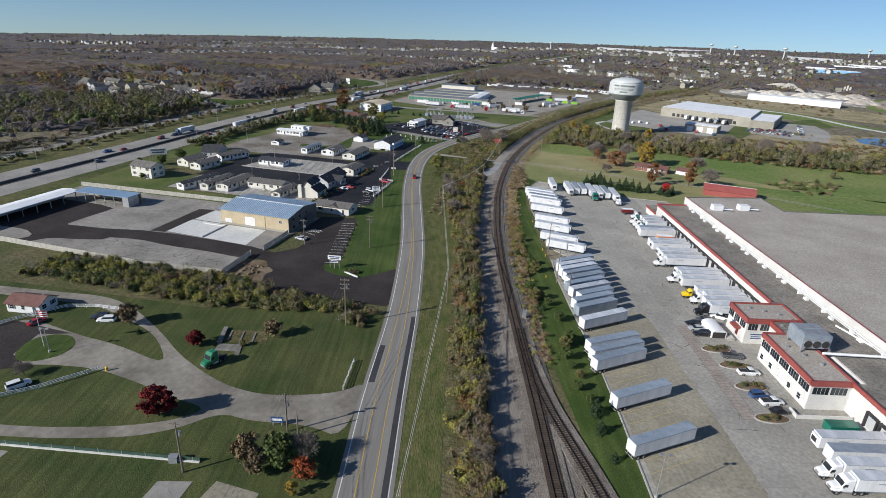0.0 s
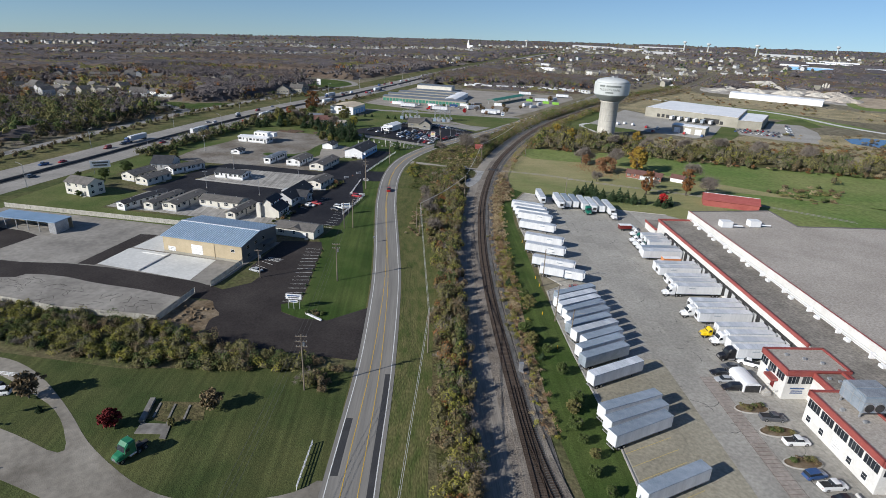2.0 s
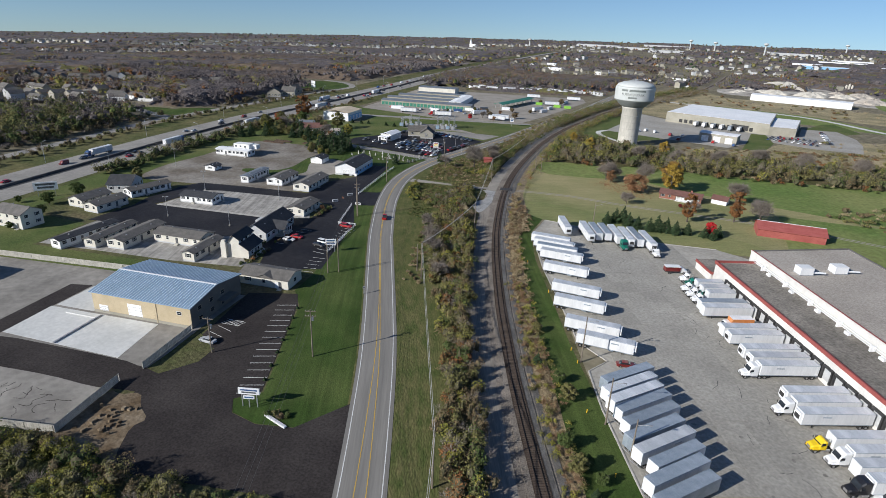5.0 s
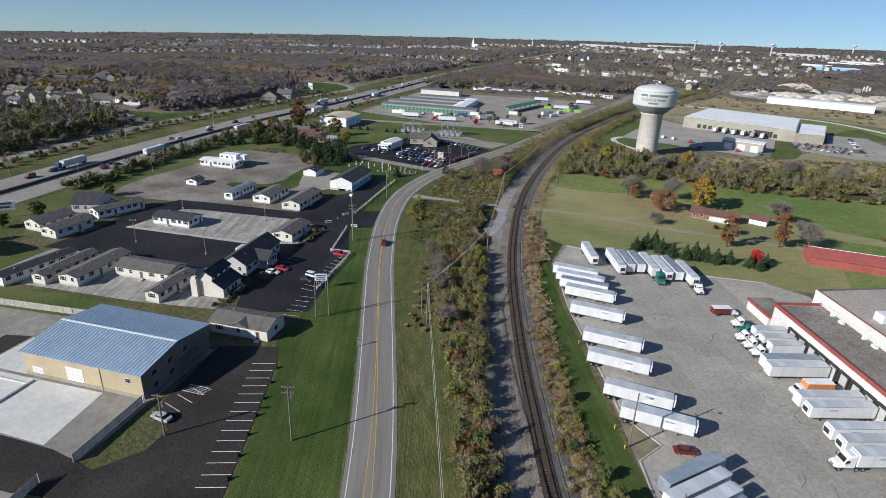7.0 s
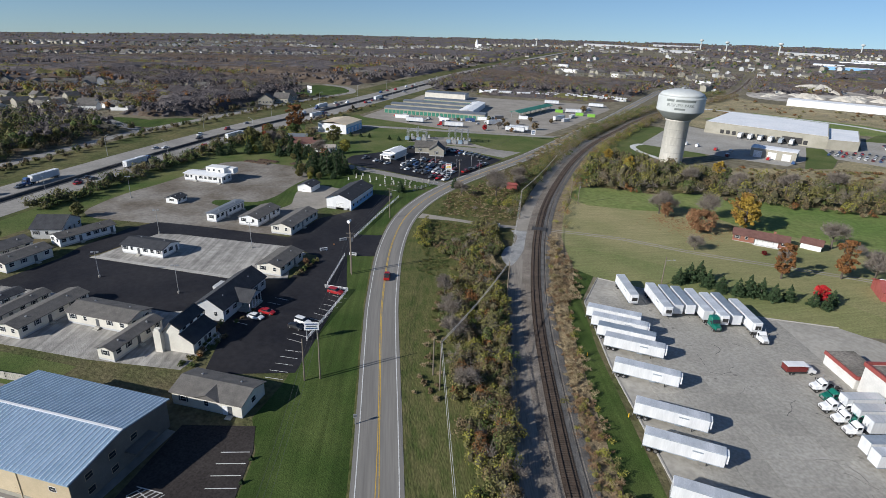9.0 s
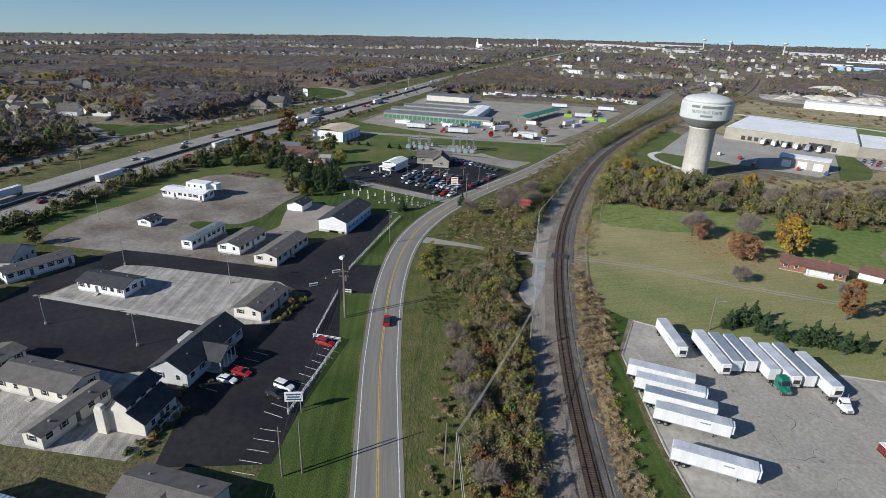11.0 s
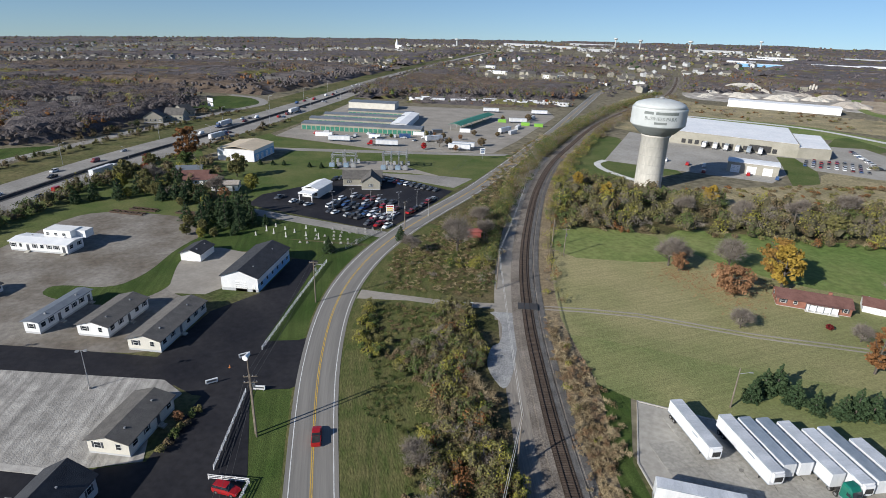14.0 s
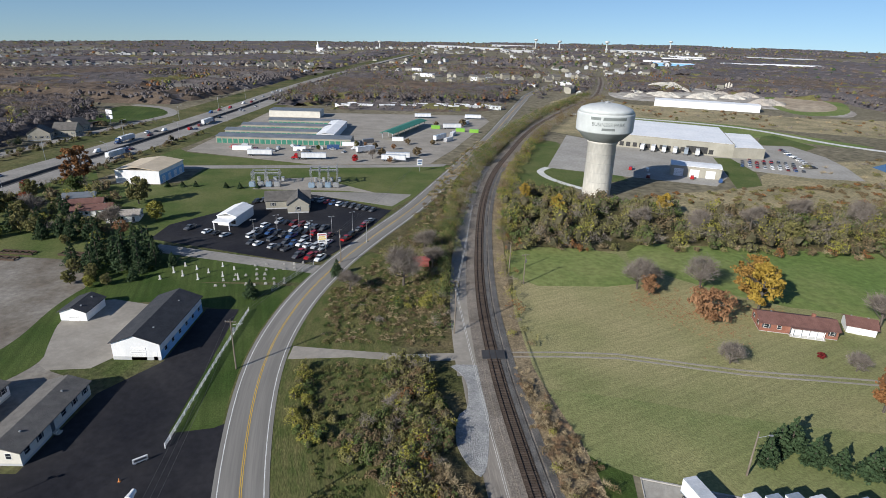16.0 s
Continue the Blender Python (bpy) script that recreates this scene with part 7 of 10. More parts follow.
for key, x, y, s in (("maroon", -83.2, 77.5, 1.0), ("redbush", -94.4, 103.4, 1.0), ("brown", -78.5, 114.5, 0.9), ("olive", -83.2, 107.2, 0.22), ("brown", -118, 106, 1.15), ("shrubpine", -112, 103, 0.7), ("green", -51.0, 73.0, 1.05), ("olive", -54.5, 76.5, 0.5), ("scarlet", -45.0, 71.5, 1.25), ("gold", -45.2, 67.5, 0.22), ("brown", -58, 72.5, 1.05), ("brown", -54.5, 70, 0.75), ("bare", -47.5, 75.5, 0.6), ("bare2", -122, 79, 0.8),
                     ("gold", 24.3, 378.5, 1.0), ("ochre", 24.8, 385.5, 1.0), ("dome", 6.4, 371.5, 1.0), ("rust", -5.4, 387.5, 1.15), ("redbush", 26.3, 352, 0.45), ("bare2", 1.5, 349, 1.35), ("bare2", 31.7, 346.5, 1.2), ("oak", 26.5, 330.5, 1.0), ("oak", 47, 337.5, 1.1), ("crimson", 33, 314, 1.0), ("bare", 54, 369, 1.1), ("bare2", 62, 364, 1.0), ("bare", 12.6, 392.5, 1.05), ("bare", -7.8, 391.5, 1.0), ("bare", -3.5, 394, 0.8), ("bare", 58, 340, 1.0),
                     ("spruce", -182, 396, 0.85), ("spruce", -173, 397, 0.9), ("spruce", -170, 402, 0.95), ("spruce", -184, 403, 0.95), ("spruce", -178, 408, 1.0), ("spruce", -173, 412, 0.95), ("spruce", -167, 396, 0.7), ("pine", -166, 390, 0.8), ("olive", -172, 386, 0.45), ("olive", -178, 388, 0.5), ("spruce", -244, 418, 0.75), ("spruce", -235, 422, 0.85), ("spruce", -232, 432, 0.8), ("spruce", -238, 427, 0.7), ("spruce", -226, 438, 0.7), ("spruce", -220, 444, 0.75), ("pine", -248, 412, 1.2), ("oak", -244, 491, 1.5), ("scarlet", -249, 464, 1.4), ("spruce", -178, 403, 0.9), ("spruce", -169, 408, 0.95), ("spruce", -186, 409, 0.85), ("spruce", -164, 401, 0.75), ("spruce", -192, 402, 0.7), ("spruce", -177, 414, 0.85), ("pine", -159, 402, 0.8), ("pine", -126.5, 380, 1.0), ("olive", -186, 394, 0.6), ("olive", -180, 392, 0.5),
                     ("scarlet", -261, 483, 1.5), ("oak", -247, 504, 1.4), ("olive", -203, 469, 1.35), ("yellowleaf", -185, 447, 1.0),
                     ("pine", -216, 424, 1.25), ("pine", -211, 427, 1.35), ("pine", -205, 423, 1.3), ("pine", -199.5, 425, 1.2), ("pine", -194, 421, 1.2), ("pine", -208, 431, 1.2), ("pine", -201, 431, 1.1), ("olive", -221, 428, 0.75), ("yellowleaf", -191, 416, 0.75), ("olive", -228, 430, 0.8), ("olive", -235, 441, 1.0), ("yellowleaf", -243, 436, 0.9), ("olive", -249, 446, 1.1), ("olive", -255, 456, 1.0), ("bare", -233, 446, 1.0), ("bare", -197, 436, 0.9), ("rust", -190, 430, 1.0), ("green", -239, 484, 1.2), ("olive", -252, 472, 1.0), ("yellowleaf", -232, 424, 0.6), ("olive", -204, 418, 0.45), ("yellowleaf", -176, 384, 0.5), ("olive", -183, 386, 0.55), ("pine", -104, 397, 0.95), ("scarlet", -30, 815, 1.7), ("bare", -98, 385, 0.7), ("pine", -222, 450, 1.2), ("pine", -230, 458, 1.2), ("pine", -212, 440, 1.1),
                     ("green", -236.9, 253.6, 0.85), ("green", -237.7, 268.9, 0.85), ("green", -250.4, 251.2, 0.45), ("green", -225.3, 226.1, 0.4), ("olive", -233, 300, 0.7), ("green", -236, 268, 0.8), ("green", -229, 243, 0.6), ("shrubpine", -196, 498, 1.3), ("shrubpine", -190, 499, 1.3), ("shrubpine", -203, 497, 1.4), ("crimson", -120.7, 561, 0.8), ("rust", -100.7, 601, 0.65), ("brown", -106.4, 578, 1.0), ("bare", -111.6, 572, 0.6), ("brown", -113.2, 601, 0.8), ("rust", -100, 561, 0.7), ("brown", -84.4, 582, 1.1), ("brown", -51, 701, 1.2), ("brown", -73, 699, 0.8), ("brown", -75, 620, 0.7), ("brown", -92.3, 619, 0.8), ("olive", -125.9, 606, 0.5), ("rust", -120, 609, 0.5), ("green", -149, 594, 0.45), ("shrubpine", -168, 497.5, 1.4), ("shrubpine", -175, 498, 1.3), ("shrubpine", -160, 499, 1.2)):
    put_tree(key, x, y, s)
put_tree("rust", -128.2, 287.5, 0.42)
for x, y, sc in ((-8.3, 314.2, 0.95), (-4.6, 317.4, 1.1), (-1.4, 318.4, 1.25), (0.8, 314.4, 1.05), (4.2, 312.2, 0.95), (8.9, 310.8, 1.0), (12.2, 311.8, 1.2), (15.8, 312.0, 1.1), (19.2, 310.4, 1.0), (24.0, 312.6, 0.9), (30.5, 311, 0.85), (36.3, 313.5, 0.85), (33.6, 309.6, 0.8)):
    put_tree("pine", x, y, sc)
for k, (x, y, s) in enumerate(((-6.6, 150.7, 0.5), (-2.5, 139.5, 0.55), (-3.2, 136, 0.42), (-2.6, 130.7, 0.5), (-0.9, 126.8, 0.36), (1.7, 123, 0.3), (1.4, 117.9, 0.4), (4.5, 113.9, 0.34), (-18.1, 183.5, 0.5), (-13.7, 163.3, 0.45), (-10.8, 159.7, 0.4), (-15.3, 161.5, 0.5), (-17.8, 167.6, 0.55), (-20.5, 190, 0.45), (-28, 212, 0.35))):
    put_tree(("green", "green", "olive")[k % 3 if k != 1 else 0], x, y, s)
for k, (x, y) in enumerate(((12.5, 96), (9.5, 104), (8.2, 110), (-9.5, 156), (-24, 196))):
    put_tree("pine", x - 2.2, y, 0.42 + 0.16 * ((k * 7) % 3))
for k in range(7):
    put_tree("shrubpine", -86 - 1.6 * k, 170 + 5.6 * k, 0.45)


for x, y, k, sc in ((-74, 268, "bare2", 1.45), (-70, 256, "bare", 0.7), (-66, 246, "bare2", 0.7), (-62, 236, "bare", 0.65), (-79, 282, "bare", 0.6), (-72, 300, "bare2", 0.6), (-56, 222, "bare2", 0.6), (-82, 390, "bare", 1.25), (-73, 405, "bare", 0.8), (-76, 418, "bare", 0.9), (60, 452, "bare", 1.1), (85, 462, "bare", 1.2), (110, 458, "bare", 1.2), (35, 446, "bare", 1.0), (140, 455, "bare", 1.2), (12, 450, "bare", 1.0), (-18, 470, "gold", 0.6), (-30, 490, "gold", 0.55), (30, 470, "gold", 0.7), (70, 440, "olive", 0.9)):
    put_tree(k, x, y, sc)


def thicket(name, label, spots, category="bushes", per=84, grain=1.05):
    """Bushes that grow into one another, each with a dense inside coloured dark for its shade, fine leaves and bare
    twigs; spots hold x, y, radius, height and kind.
    """
    keys = sorted({s[4] for s in spots} | {"under", "bare"})
    tris, idx = [], []
    for ki, key in enumerate(keys):
        mine = [s for s in spots if s[4] == key]
        if not mine:
            continue
        cs, rs, sz = [], [], []
        for x, y, r, h, _ in mine:
            for j in range(5):
                a = RNG.uniform(0, 6.28)
                f = RNG.uniform(0.1, 0.85)
                hh = h * RNG.uniform(0.45, 1.15)
                cs.append((x + r * f * math.cos(a), y + r * f * math.sin(a), hh * 0.52 + drop(x, y)))
                rs.append((r * RNG.uniform(0.35, 0.75), r * RNG.uniform(0.35, 0.75), hh * 0.52))
                sz.append((0.105 + 0.027 * r) * grain)
        if key == "bare":
            t, _ = twigs(cs, rs, int(per * 1.1), 0.032 * grain, 0.55)
        elif key in ("straw", "rustweed", "verge"):
            t, _ = twigs(cs, rs, int(per * 1.5), 0.034, 0.75)
        else:
            t, _ = leaves(cs, rs, int(per * 1.12), sz, 1.0, 0.9, 0.62)
            if per > 30:
                t2, _ = twigs(cs[::2], rs[::2], max(4, per // 8), 0.026 * grain, 0.5)
                # dark core in every second lump, inner shade put into its colour
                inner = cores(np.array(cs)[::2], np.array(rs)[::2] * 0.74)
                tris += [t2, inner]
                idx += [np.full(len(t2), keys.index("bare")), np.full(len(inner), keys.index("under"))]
        tris.append(t)
        idx.append(np.full(len(t), ki))
    me = tri_mesh(name, np.concatenate(tris), ["leaf_" + k for k in keys], np.concatenate(idx))
    return tagged(part(name, me, None), label, category, kind="stuff")


def along(line, y0, y1, off0, off1, every, kinds, rmin, rmax, seed):
    r = random.Random(seed)
    out = []
    for i, p in enumerate(line):
        if y0 <= p.y <= y1:
            n = side(line, i)
            a = off0(p.y) if callable(off0) else off0
            b = off1(p.y) if callable(off1) else off1
            m = max(1, int(abs(b - a) / every + r.random()))
            for _ in range(m):
                q = p + n * r.uniform(a, b) + Vector((r.uniform(-1.5, 1.5), r.uniform(-1.5, 1.5)))
                rad = r.uniform(rmin, rmax)
                out.append((q.x, q.y, rad, rad * r.uniform(1.1, 1.9), r.choice(kinds)))
    return out


def fill(poly, n, kinds, rmin, rmax, seed, tall=(1.1, 1.9)):
    r = random.Random(seed)
    xs, ys = [p[0] for p in poly], [p[1] for p in poly]
    out = []
    while len(out) < n:
        x, y = r.uniform(min(xs), max(xs)), r.uniform(min(ys), max(ys))
        if inside(poly, x, y):
            rad = r.uniform(rmin, rmax)
            out.append((x, y, rad, rad * r.uniform(*tall), r.choice(kinds)))
    return out


MIX = ("olive", "olive", "green", "brown", "bare", "olive", "brown", "yellow", "rust", "yellow", "brown", "bare", "olive")
spots = along(RAIL, 20, 346, lambda y: -17.6 + max(0.0, min(1.0, (y - 130) / 60)) - max(0, min(9.5, (y - 212) / 7)), lambda y: -13.2 + max(0.0, min(2.3, (y - 110) / 30)) - max(0.0, min(6, (y - 290) / 3)), 1.3, MIX, 1.5, 2.9, 1)
edge = along(RAIL, 70, 290, lambda y: -13.4 + max(0.0, min(2.3, (y - 110) / 30)), lambda y: -12.4 + max(0.0, min(2.3, (y - 110) / 30)), 0.45, ("olive", "brown", "olive", "bare", "brown", "yellow", "green", "bare"), 1.4, 2.2, 37)
spots += [(x, y, r, 2.6 + 1.2 * r * abs(math.sin(x * 3.1 + y)), k) for x, y, r, h, k in edge]
spots += along(RAIL, 235, 300, -30, -25.5, 2.0, ("straw", "straw", "verge", "brown"), 0.6, 1.2, 35)
spots += along(RAIL, 60, 130, -19, -11, 4.0, ("yellow", "brown", "straw", "olive", "rust"), 1.0, 2.2, 2)
spots += fill([(-103, 327), (-98, 317), (-91, 317), (-92, 325), (-98, 331), (-103, 343)], 34, ("olive", "yellow", "green", "olive", "yellow"), 1.0, 2.0, 3, (0.9, 1.5))
spots += fill([(-86, 323), (-70, 331), (-68.5, 326), (-68.6, 316), (-72, 309), (-83, 309), (-91, 316)], 120, ("olive", "yellow", "green", "olive", "brown", "bare", "green", "olive"), 1.1, 2.4, 33, (0.9, 1.6))
spots += fill([(-83, 309), (-72, 309), (-65, 306), (-66, 299), (-80, 297)], 56, ("brown", "bare", "brown", "olive", "straw"), 1.1, 2.2, 34, (0.9, 1.5))
thicket("railway_thicket", "autumn thicket of olive and brown shrubs between road and railway", spots, per=53, grain=1.2)
spots = along(RAIL, 125, 240, 4.0, lambda y: 6.5 + 2.8 * max(0.0, min(1.0, (y - 140) / 50)), 0.42, ("rustweed", "yellow", "straw", "rustweed", "olive", "rustweed"), 0.5, 1.1, 4)
spots += along(RAIL, 236, 300, 4.6, 9.2, 0.36, ("straw", "straw", "rustweed", "straw"), 0.5, 1.0, 46)
spots += along(RAIL, 286, 345, 5.0, lambda y: 13.0 - max(0.0, (y - 308) / 5), 0.5, ("straw", "brown", "rustweed", "straw"), 0.6, 1.2, 45)
spots += along(RAIL, 165, 330, 6.5, 8.6, 12.0, ("yellow", "olive", "brown", "yellow"), 1.0, 1.8, 44)[::3]
spots += along(RAIL, 352, 640, 6.5, 12, 5.0, ("olive", "brown", "straw", "yellow", "bare", "rust"), 1.3, 2.8, 5)
thicket("trackside_weeds", "straw and rust coloured weeds along the track", spots, per=20)
spots = fill([(-172, 120), (-108, 122), (-61, 134), (-60, 137.5), (-98, 136.5), (-115, 140), (-144, 136.5), (-175, 136)], 290, ("olive", "olive", "green", "yellow", "yellow", "green", "olive", "brown", "yellow", "green", "bare"), 1.6, 2.9, 6, (1.0, 1.5))
spots += fill([(-66, 126), (-58, 126), (-57, 135), (-64, 135)], 12, ("bare", "brown", "olive"), 1.2, 2.2, 61)
thicket("yard_hedge", "dense autumn hedgerow of olive, yellow and brown shrubs", spots, per=84, grain=0.95)
WEEDS = ("olive", "straw", "brown", "olive", "verge", "straw", "brown", "green")
spots = fill([(-104, 345.5), (-72, 345), (-69.5, 330), (-78, 322), (-91, 322), (-100, 328)], 420, ("olive", "green", "brown", "verge", "olive", "verge"), 0.5, 1.0, 82, (0.45, 0.8))
spots += fill([(-96, 316), (-89, 315), (-83, 306), (-84, 292), (-92, 296)], 130, ("verge", "green", "verge", "olive"), 0.4, 0.8, 83, (0.35, 0.6))
spots += fill([(-101, 355), (-71, 354), (-69, 362), (-69, 392), (-84, 405), (-95, 400), (-104, 385)], 1050, WEEDS, 0.5, 1.1, 84, (0.45, 0.85))
spots += fill([(-97, 400), (-70, 390), (-69, 450), (-80, 452), (-92, 420)], 420, WEEDS, 0.6, 1.2, 85, (0.45, 0.85))
thicket("crossing_weeds", "dense tangle of olive and straw coloured weeds by the crossing", spots, "weeds", per=12, grain=1.1)
spots = fill([(-72, 450), (-66, 450), (-52, 560), (-30, 640), (-42, 640), (-64, 560), (-82, 456)], 300, ("bare", "brown", "straw", "olive", "brown", "olive", "straw"), 0.9, 1.9, 8, (0.5, 0.9))
spots += fill([(-96, 366), (-86, 366), (-84, 384), (-92, 388), (-98, 380)], 34, ("bare", "olive", "brown", "olive"), 1.0, 2.0, 86, (0.7, 1.1))
spots += fill([(-76, 372), (-69, 372), (-69, 396), (-76, 394)], 30, ("green", "olive", "yellow", "olive"), 1.4, 2.4, 87)
spots += fill([(-92, 408), (-84, 402), (-69, 410), (-69, 450), (-76, 452)], 80, ("olive", "bare", "green", "brown", "olive"), 1.8, 3.4, 88)
spots += fill([(-84, 374), (-79, 374), (-78, 381), (-84, 381)], 7, ("yellow", "green"), 1.0, 1.7, 89)
spots += along(RAIL, 362, 470, -15, -9, 3.0, ("bare", "brown", "olive", "green"), 1.8, 3.2, 9)
edge = along(RAIL, 378, 470, -13.5, -9.8, 1.1, ("olive", "green", "bare", "olive", "brown", "green"), 1.5, 2.6, 95)
spots += [(x, y, r, 1.9 * r + 1.2, k) for x, y, r, h, k in edge]
spots += along(RAIL, 440, 700, -17, -7, 2.8, ("yellow", "olive", "green", "bare", "olive", "green", "brown"), 1.8, 3.4, 91)
spots += along(RAIL, 430, 680, 7.5, 14, 2.8, ("olive", "green", "yellow", "olive", "brown"), 1.6, 3.4, 94)
spots += along(RAIL, 470, 760, -14, -6, 4.0, ("bare", "brown", "bare", "olive"), 2.0, 3.6, 10)
spots += along(RAIL, 560, 980, -18, -7, 3.0, ("bare", "brown", "olive", "olive", "green", "green"), 2.4, 4.4, 92)
spots += along(RAIL, 640, 960, 7, 15, 3.2, ("bare", "brown", "olive", "bare", "brown"), 2.2, 4.2, 93)
thicket("roadside_brush", "grey brown brush between road and railway", spots, per=18, grain=1.35)
spots = fill([(-44, 422), (-3, 425), (28, 427), (54, 424), (91, 422), (250, 428), (255, 480), (100, 478), (40, 470), (8, 488), (-24, 508), (-40, 470)], 430, ("olive", "bare", "brown", "olive", "green", "olive", "yellow", "bare", "olive", "green"), 2.8, 5.2, 11)
spots += fill([(-44, 421), (-8, 424), (28, 425), (54, 422), (91, 420), (240, 426), (240, 430), (91, 425), (54, 427), (28, 430), (-8, 429), (-44, 426)], 90, ("olive", "brown", "straw", "green", "rust"), 1.2, 2.4, 111)
spots += fill([(20, 500), (75, 512), (95, 520), (160, 535), (240, 560), (240, 480), (100, 470)], 330, ("brown", "olive", "brown", "rust", "brown", "olive"), 1.0, 2.4, 112, (0.5, 0.9))
spots += fill([(-40, 440), (0, 440), (8, 488), (-24, 512), (-42, 500)], 70, ("yellow", "olive", "green", "olive", "brown"), 2.0, 4.2, 12)
spots += fill([(86, 366), (104, 346), (120, 347), (136, 380), (122, 385), (104, 368)], 46, ("olive", "brown", "straw", "green", "brown"), 1.0, 2.4, 131, (0.7, 1.2))
spots += fill([(60, 665), (60, 720), (120, 792), (250, 720), (420, 640), (425, 790), (300, 812), (150, 890), (110, 960), (60, 880), (35, 790)], 190, ("brown", "olive", "straw", "rust", "bare"), 1.5, 3.4, 132, (0.5, 1.0))
spots += fill([(150, 580), (205, 605), (300, 600), (305, 450), (200, 440), (180, 500)], 90, ("brown", "olive", "bare", "straw"), 1.6, 3.4, 133, (0.7, 1.2))
spots += fill([(70, 356), (240, 345), (300, 300), (330, 340), (250, 440), (235, 440), (228, 400), (110, 398)], 8, ("olive", "brown", "bare"), 2.0, 3.5, 13)
spots += fill([(-42, 424), (28, 429), (91, 425), (250, 432), (250, 468), (100, 470), (40, 464), (8, 480), (-30, 500)], 60, ("yellow", "olive", "bare", "brown", "yellow", "bare", "olive"), 3.2, 5.0, 77, (1.7, 2.4))
thicket("valley_woods", "mixed autumn wood of bare, olive and yellow trees", spots, "woods", 33, 1.65)
HWYF = smooth_line([tuple(p) for p in HWY], 4)
FRONTF = smooth_line([tuple(p) for p in FRONT], 4)
spots = along(HWYF, 300, 470, 20.5, 28, 2.6, ("olive", "green", "brown", "olive", "green", "olive", "bare"), 2.0, 4.0, 14)
spots += along(HWYF, 470, 640, 20.5, 26, 6.0, ("olive", "brown", "brown", "bare"), 1.5, 3.0, 141)
spots += along(FRONTF, 120, 520, 9, 15, 7.0, ("olive", "brown", "bare", "brown", "green", "olive"), 1.6, 3.2, 15)
spots += along(FRONTF, 520, 690, 6, 14, 6.0, ("brown", "bare", "olive"), 1.3, 2.6, 151)
spots += [s for s in along(FRONTF, 100, 770, -15, -6, 7.0, ("brown", "bare", "olive", "brown", "bare", "green"), 2.0, 4.2, 152) if not any(inside(c, s[0], s[1]) for c in ([(-360, 655), (-296, 690), (-300, 760), (-380, 780)], [(-352, 588), (-308, 588), (-308, 652), (-352, 652)], [(-372, 466), (-320, 440), (-318, 512), (-372, 520)]))]
spots += fill([(-235, 440), (-200, 418), (-196, 440), (-226, 490), (-250, 500)], 60, ("olive", "yellow", "green", "brown", "bare"), 2.0, 3.8, 16)
thicket("highway_bushes", "olive and brown bushes along the highway", spots, per=31, grain=1.7)


CLEARINGS = [
    [(-352, 660), (-296, 700), (-308, 756), (-340, 772), (-378, 776), (-360, 700)], [(-350, 590), (-312, 590), (-312, 650), (-350, 650)],
    [(-372, 494), (-342, 466), (-320, 498), (-334, 518)], [(-398, 472), (-334, 456), (-322, 488), (-398, 498)], [(-440, 486), (-345, 445), (-330, 445), (-340, 462), (-428, 506)],
    [(-452, 498), (-405, 498), (-400, 526), (-452, 526)]]


def wooded(x, y, poly, seed):
    if not inside(poly, x, y) or noise.noise(Vector((x * 0.012, y * 0.012, seed))) < -0.45:
        return False
    return not any(inside(c, x, y) for c in CLEARINGS)


def canopy(xs, ys, height, kinds, grown):
    """The closed roof of twigs of a wood: a lumpy sheet over a grid, down to the ground where nothing has grown."""
    n, m = xs.shape
    tall = np.zeros((n, m))
    kind = np.zeros((n, m), int)
    for i in range(n):
        for j in range(m):
            x, y = float(xs[i, j]), float(ys[i, j])
            if grown(x, y):
                lump = noise.noise(Vector((x * 0.07, y * 0.07, 5.0)))
                tall[i, j] = height * (0.66 + 0.1 * lump + RNG.uniform(-0.08, 0.12))
                patch = noise.noise(Vector((x * 0.018, y * 0.018, 44.0))) + RNG.uniform(-0.14, 0.14)
                kind[i, j] = kinds[0] if patch < 0.14 else kinds[1] if patch < 0.36 else kinds[2]
                if inside(GREENS, x, y) or (x > -500 and y < 320):
                    tall[i, j] *= 0.4
                if noise.noise(Vector((x * 0.0035, y * 0.006, 12.0))) + RNG.uniform(-0.1, 0.1) > 0.1:
                    kind[i, j] = kinds[3]
            tall[i, j] += drop(x, y)
    base = np.array([[drop(float(u), float(v)) for u, v in zip(a, b)] for a, b in zip(xs, ys)])
    grown_here = tall - base > 0.05
    rise = np.zeros((n, m))
    for share in (0.35, 0.3, 0.35):
        around = np.pad(grown_here, 1, mode="edge")
        grown_here = np.min([around[1 + i:n + 1 + i, 1 + j:m + 1 + j] for i in (-1, 0, 1) for j in (-1, 0, 1)], 0)
        rise += share * grown_here
    tall = np.where(rise > 0.01, base + (tall - base) * rise, base - 0.6)
    p = np.stack([xs, ys, tall], 2)
    up = tall - base
    a, b, c, d = p[:-1, :-1], p[1:, :-1], p[1:, 1:], p[:-1, 1:]
    t = np.concatenate([np.stack([a, b, c], 2).reshape(-1, 3, 3), np.stack([a, c, d], 2).reshape(-1, 3, 3)])
    lit = np.maximum(np.maximum(up[:-1, :-1], up[1:, 1:]), np.maximum(up[1:, :-1], up[:-1, 1:])).ravel() > 0.1
    lit = np.concatenate([lit, lit])
    k = np.concatenate([kind[:-1, :-1].ravel()] * 2)
    flip = np.cross(t[:, 1] - t[:, 0], t[:, 2] - t[:, 0])[:, 2] < 0
    t[flip] = t[flip][:, ::-1]
    return t[lit], k[lit]


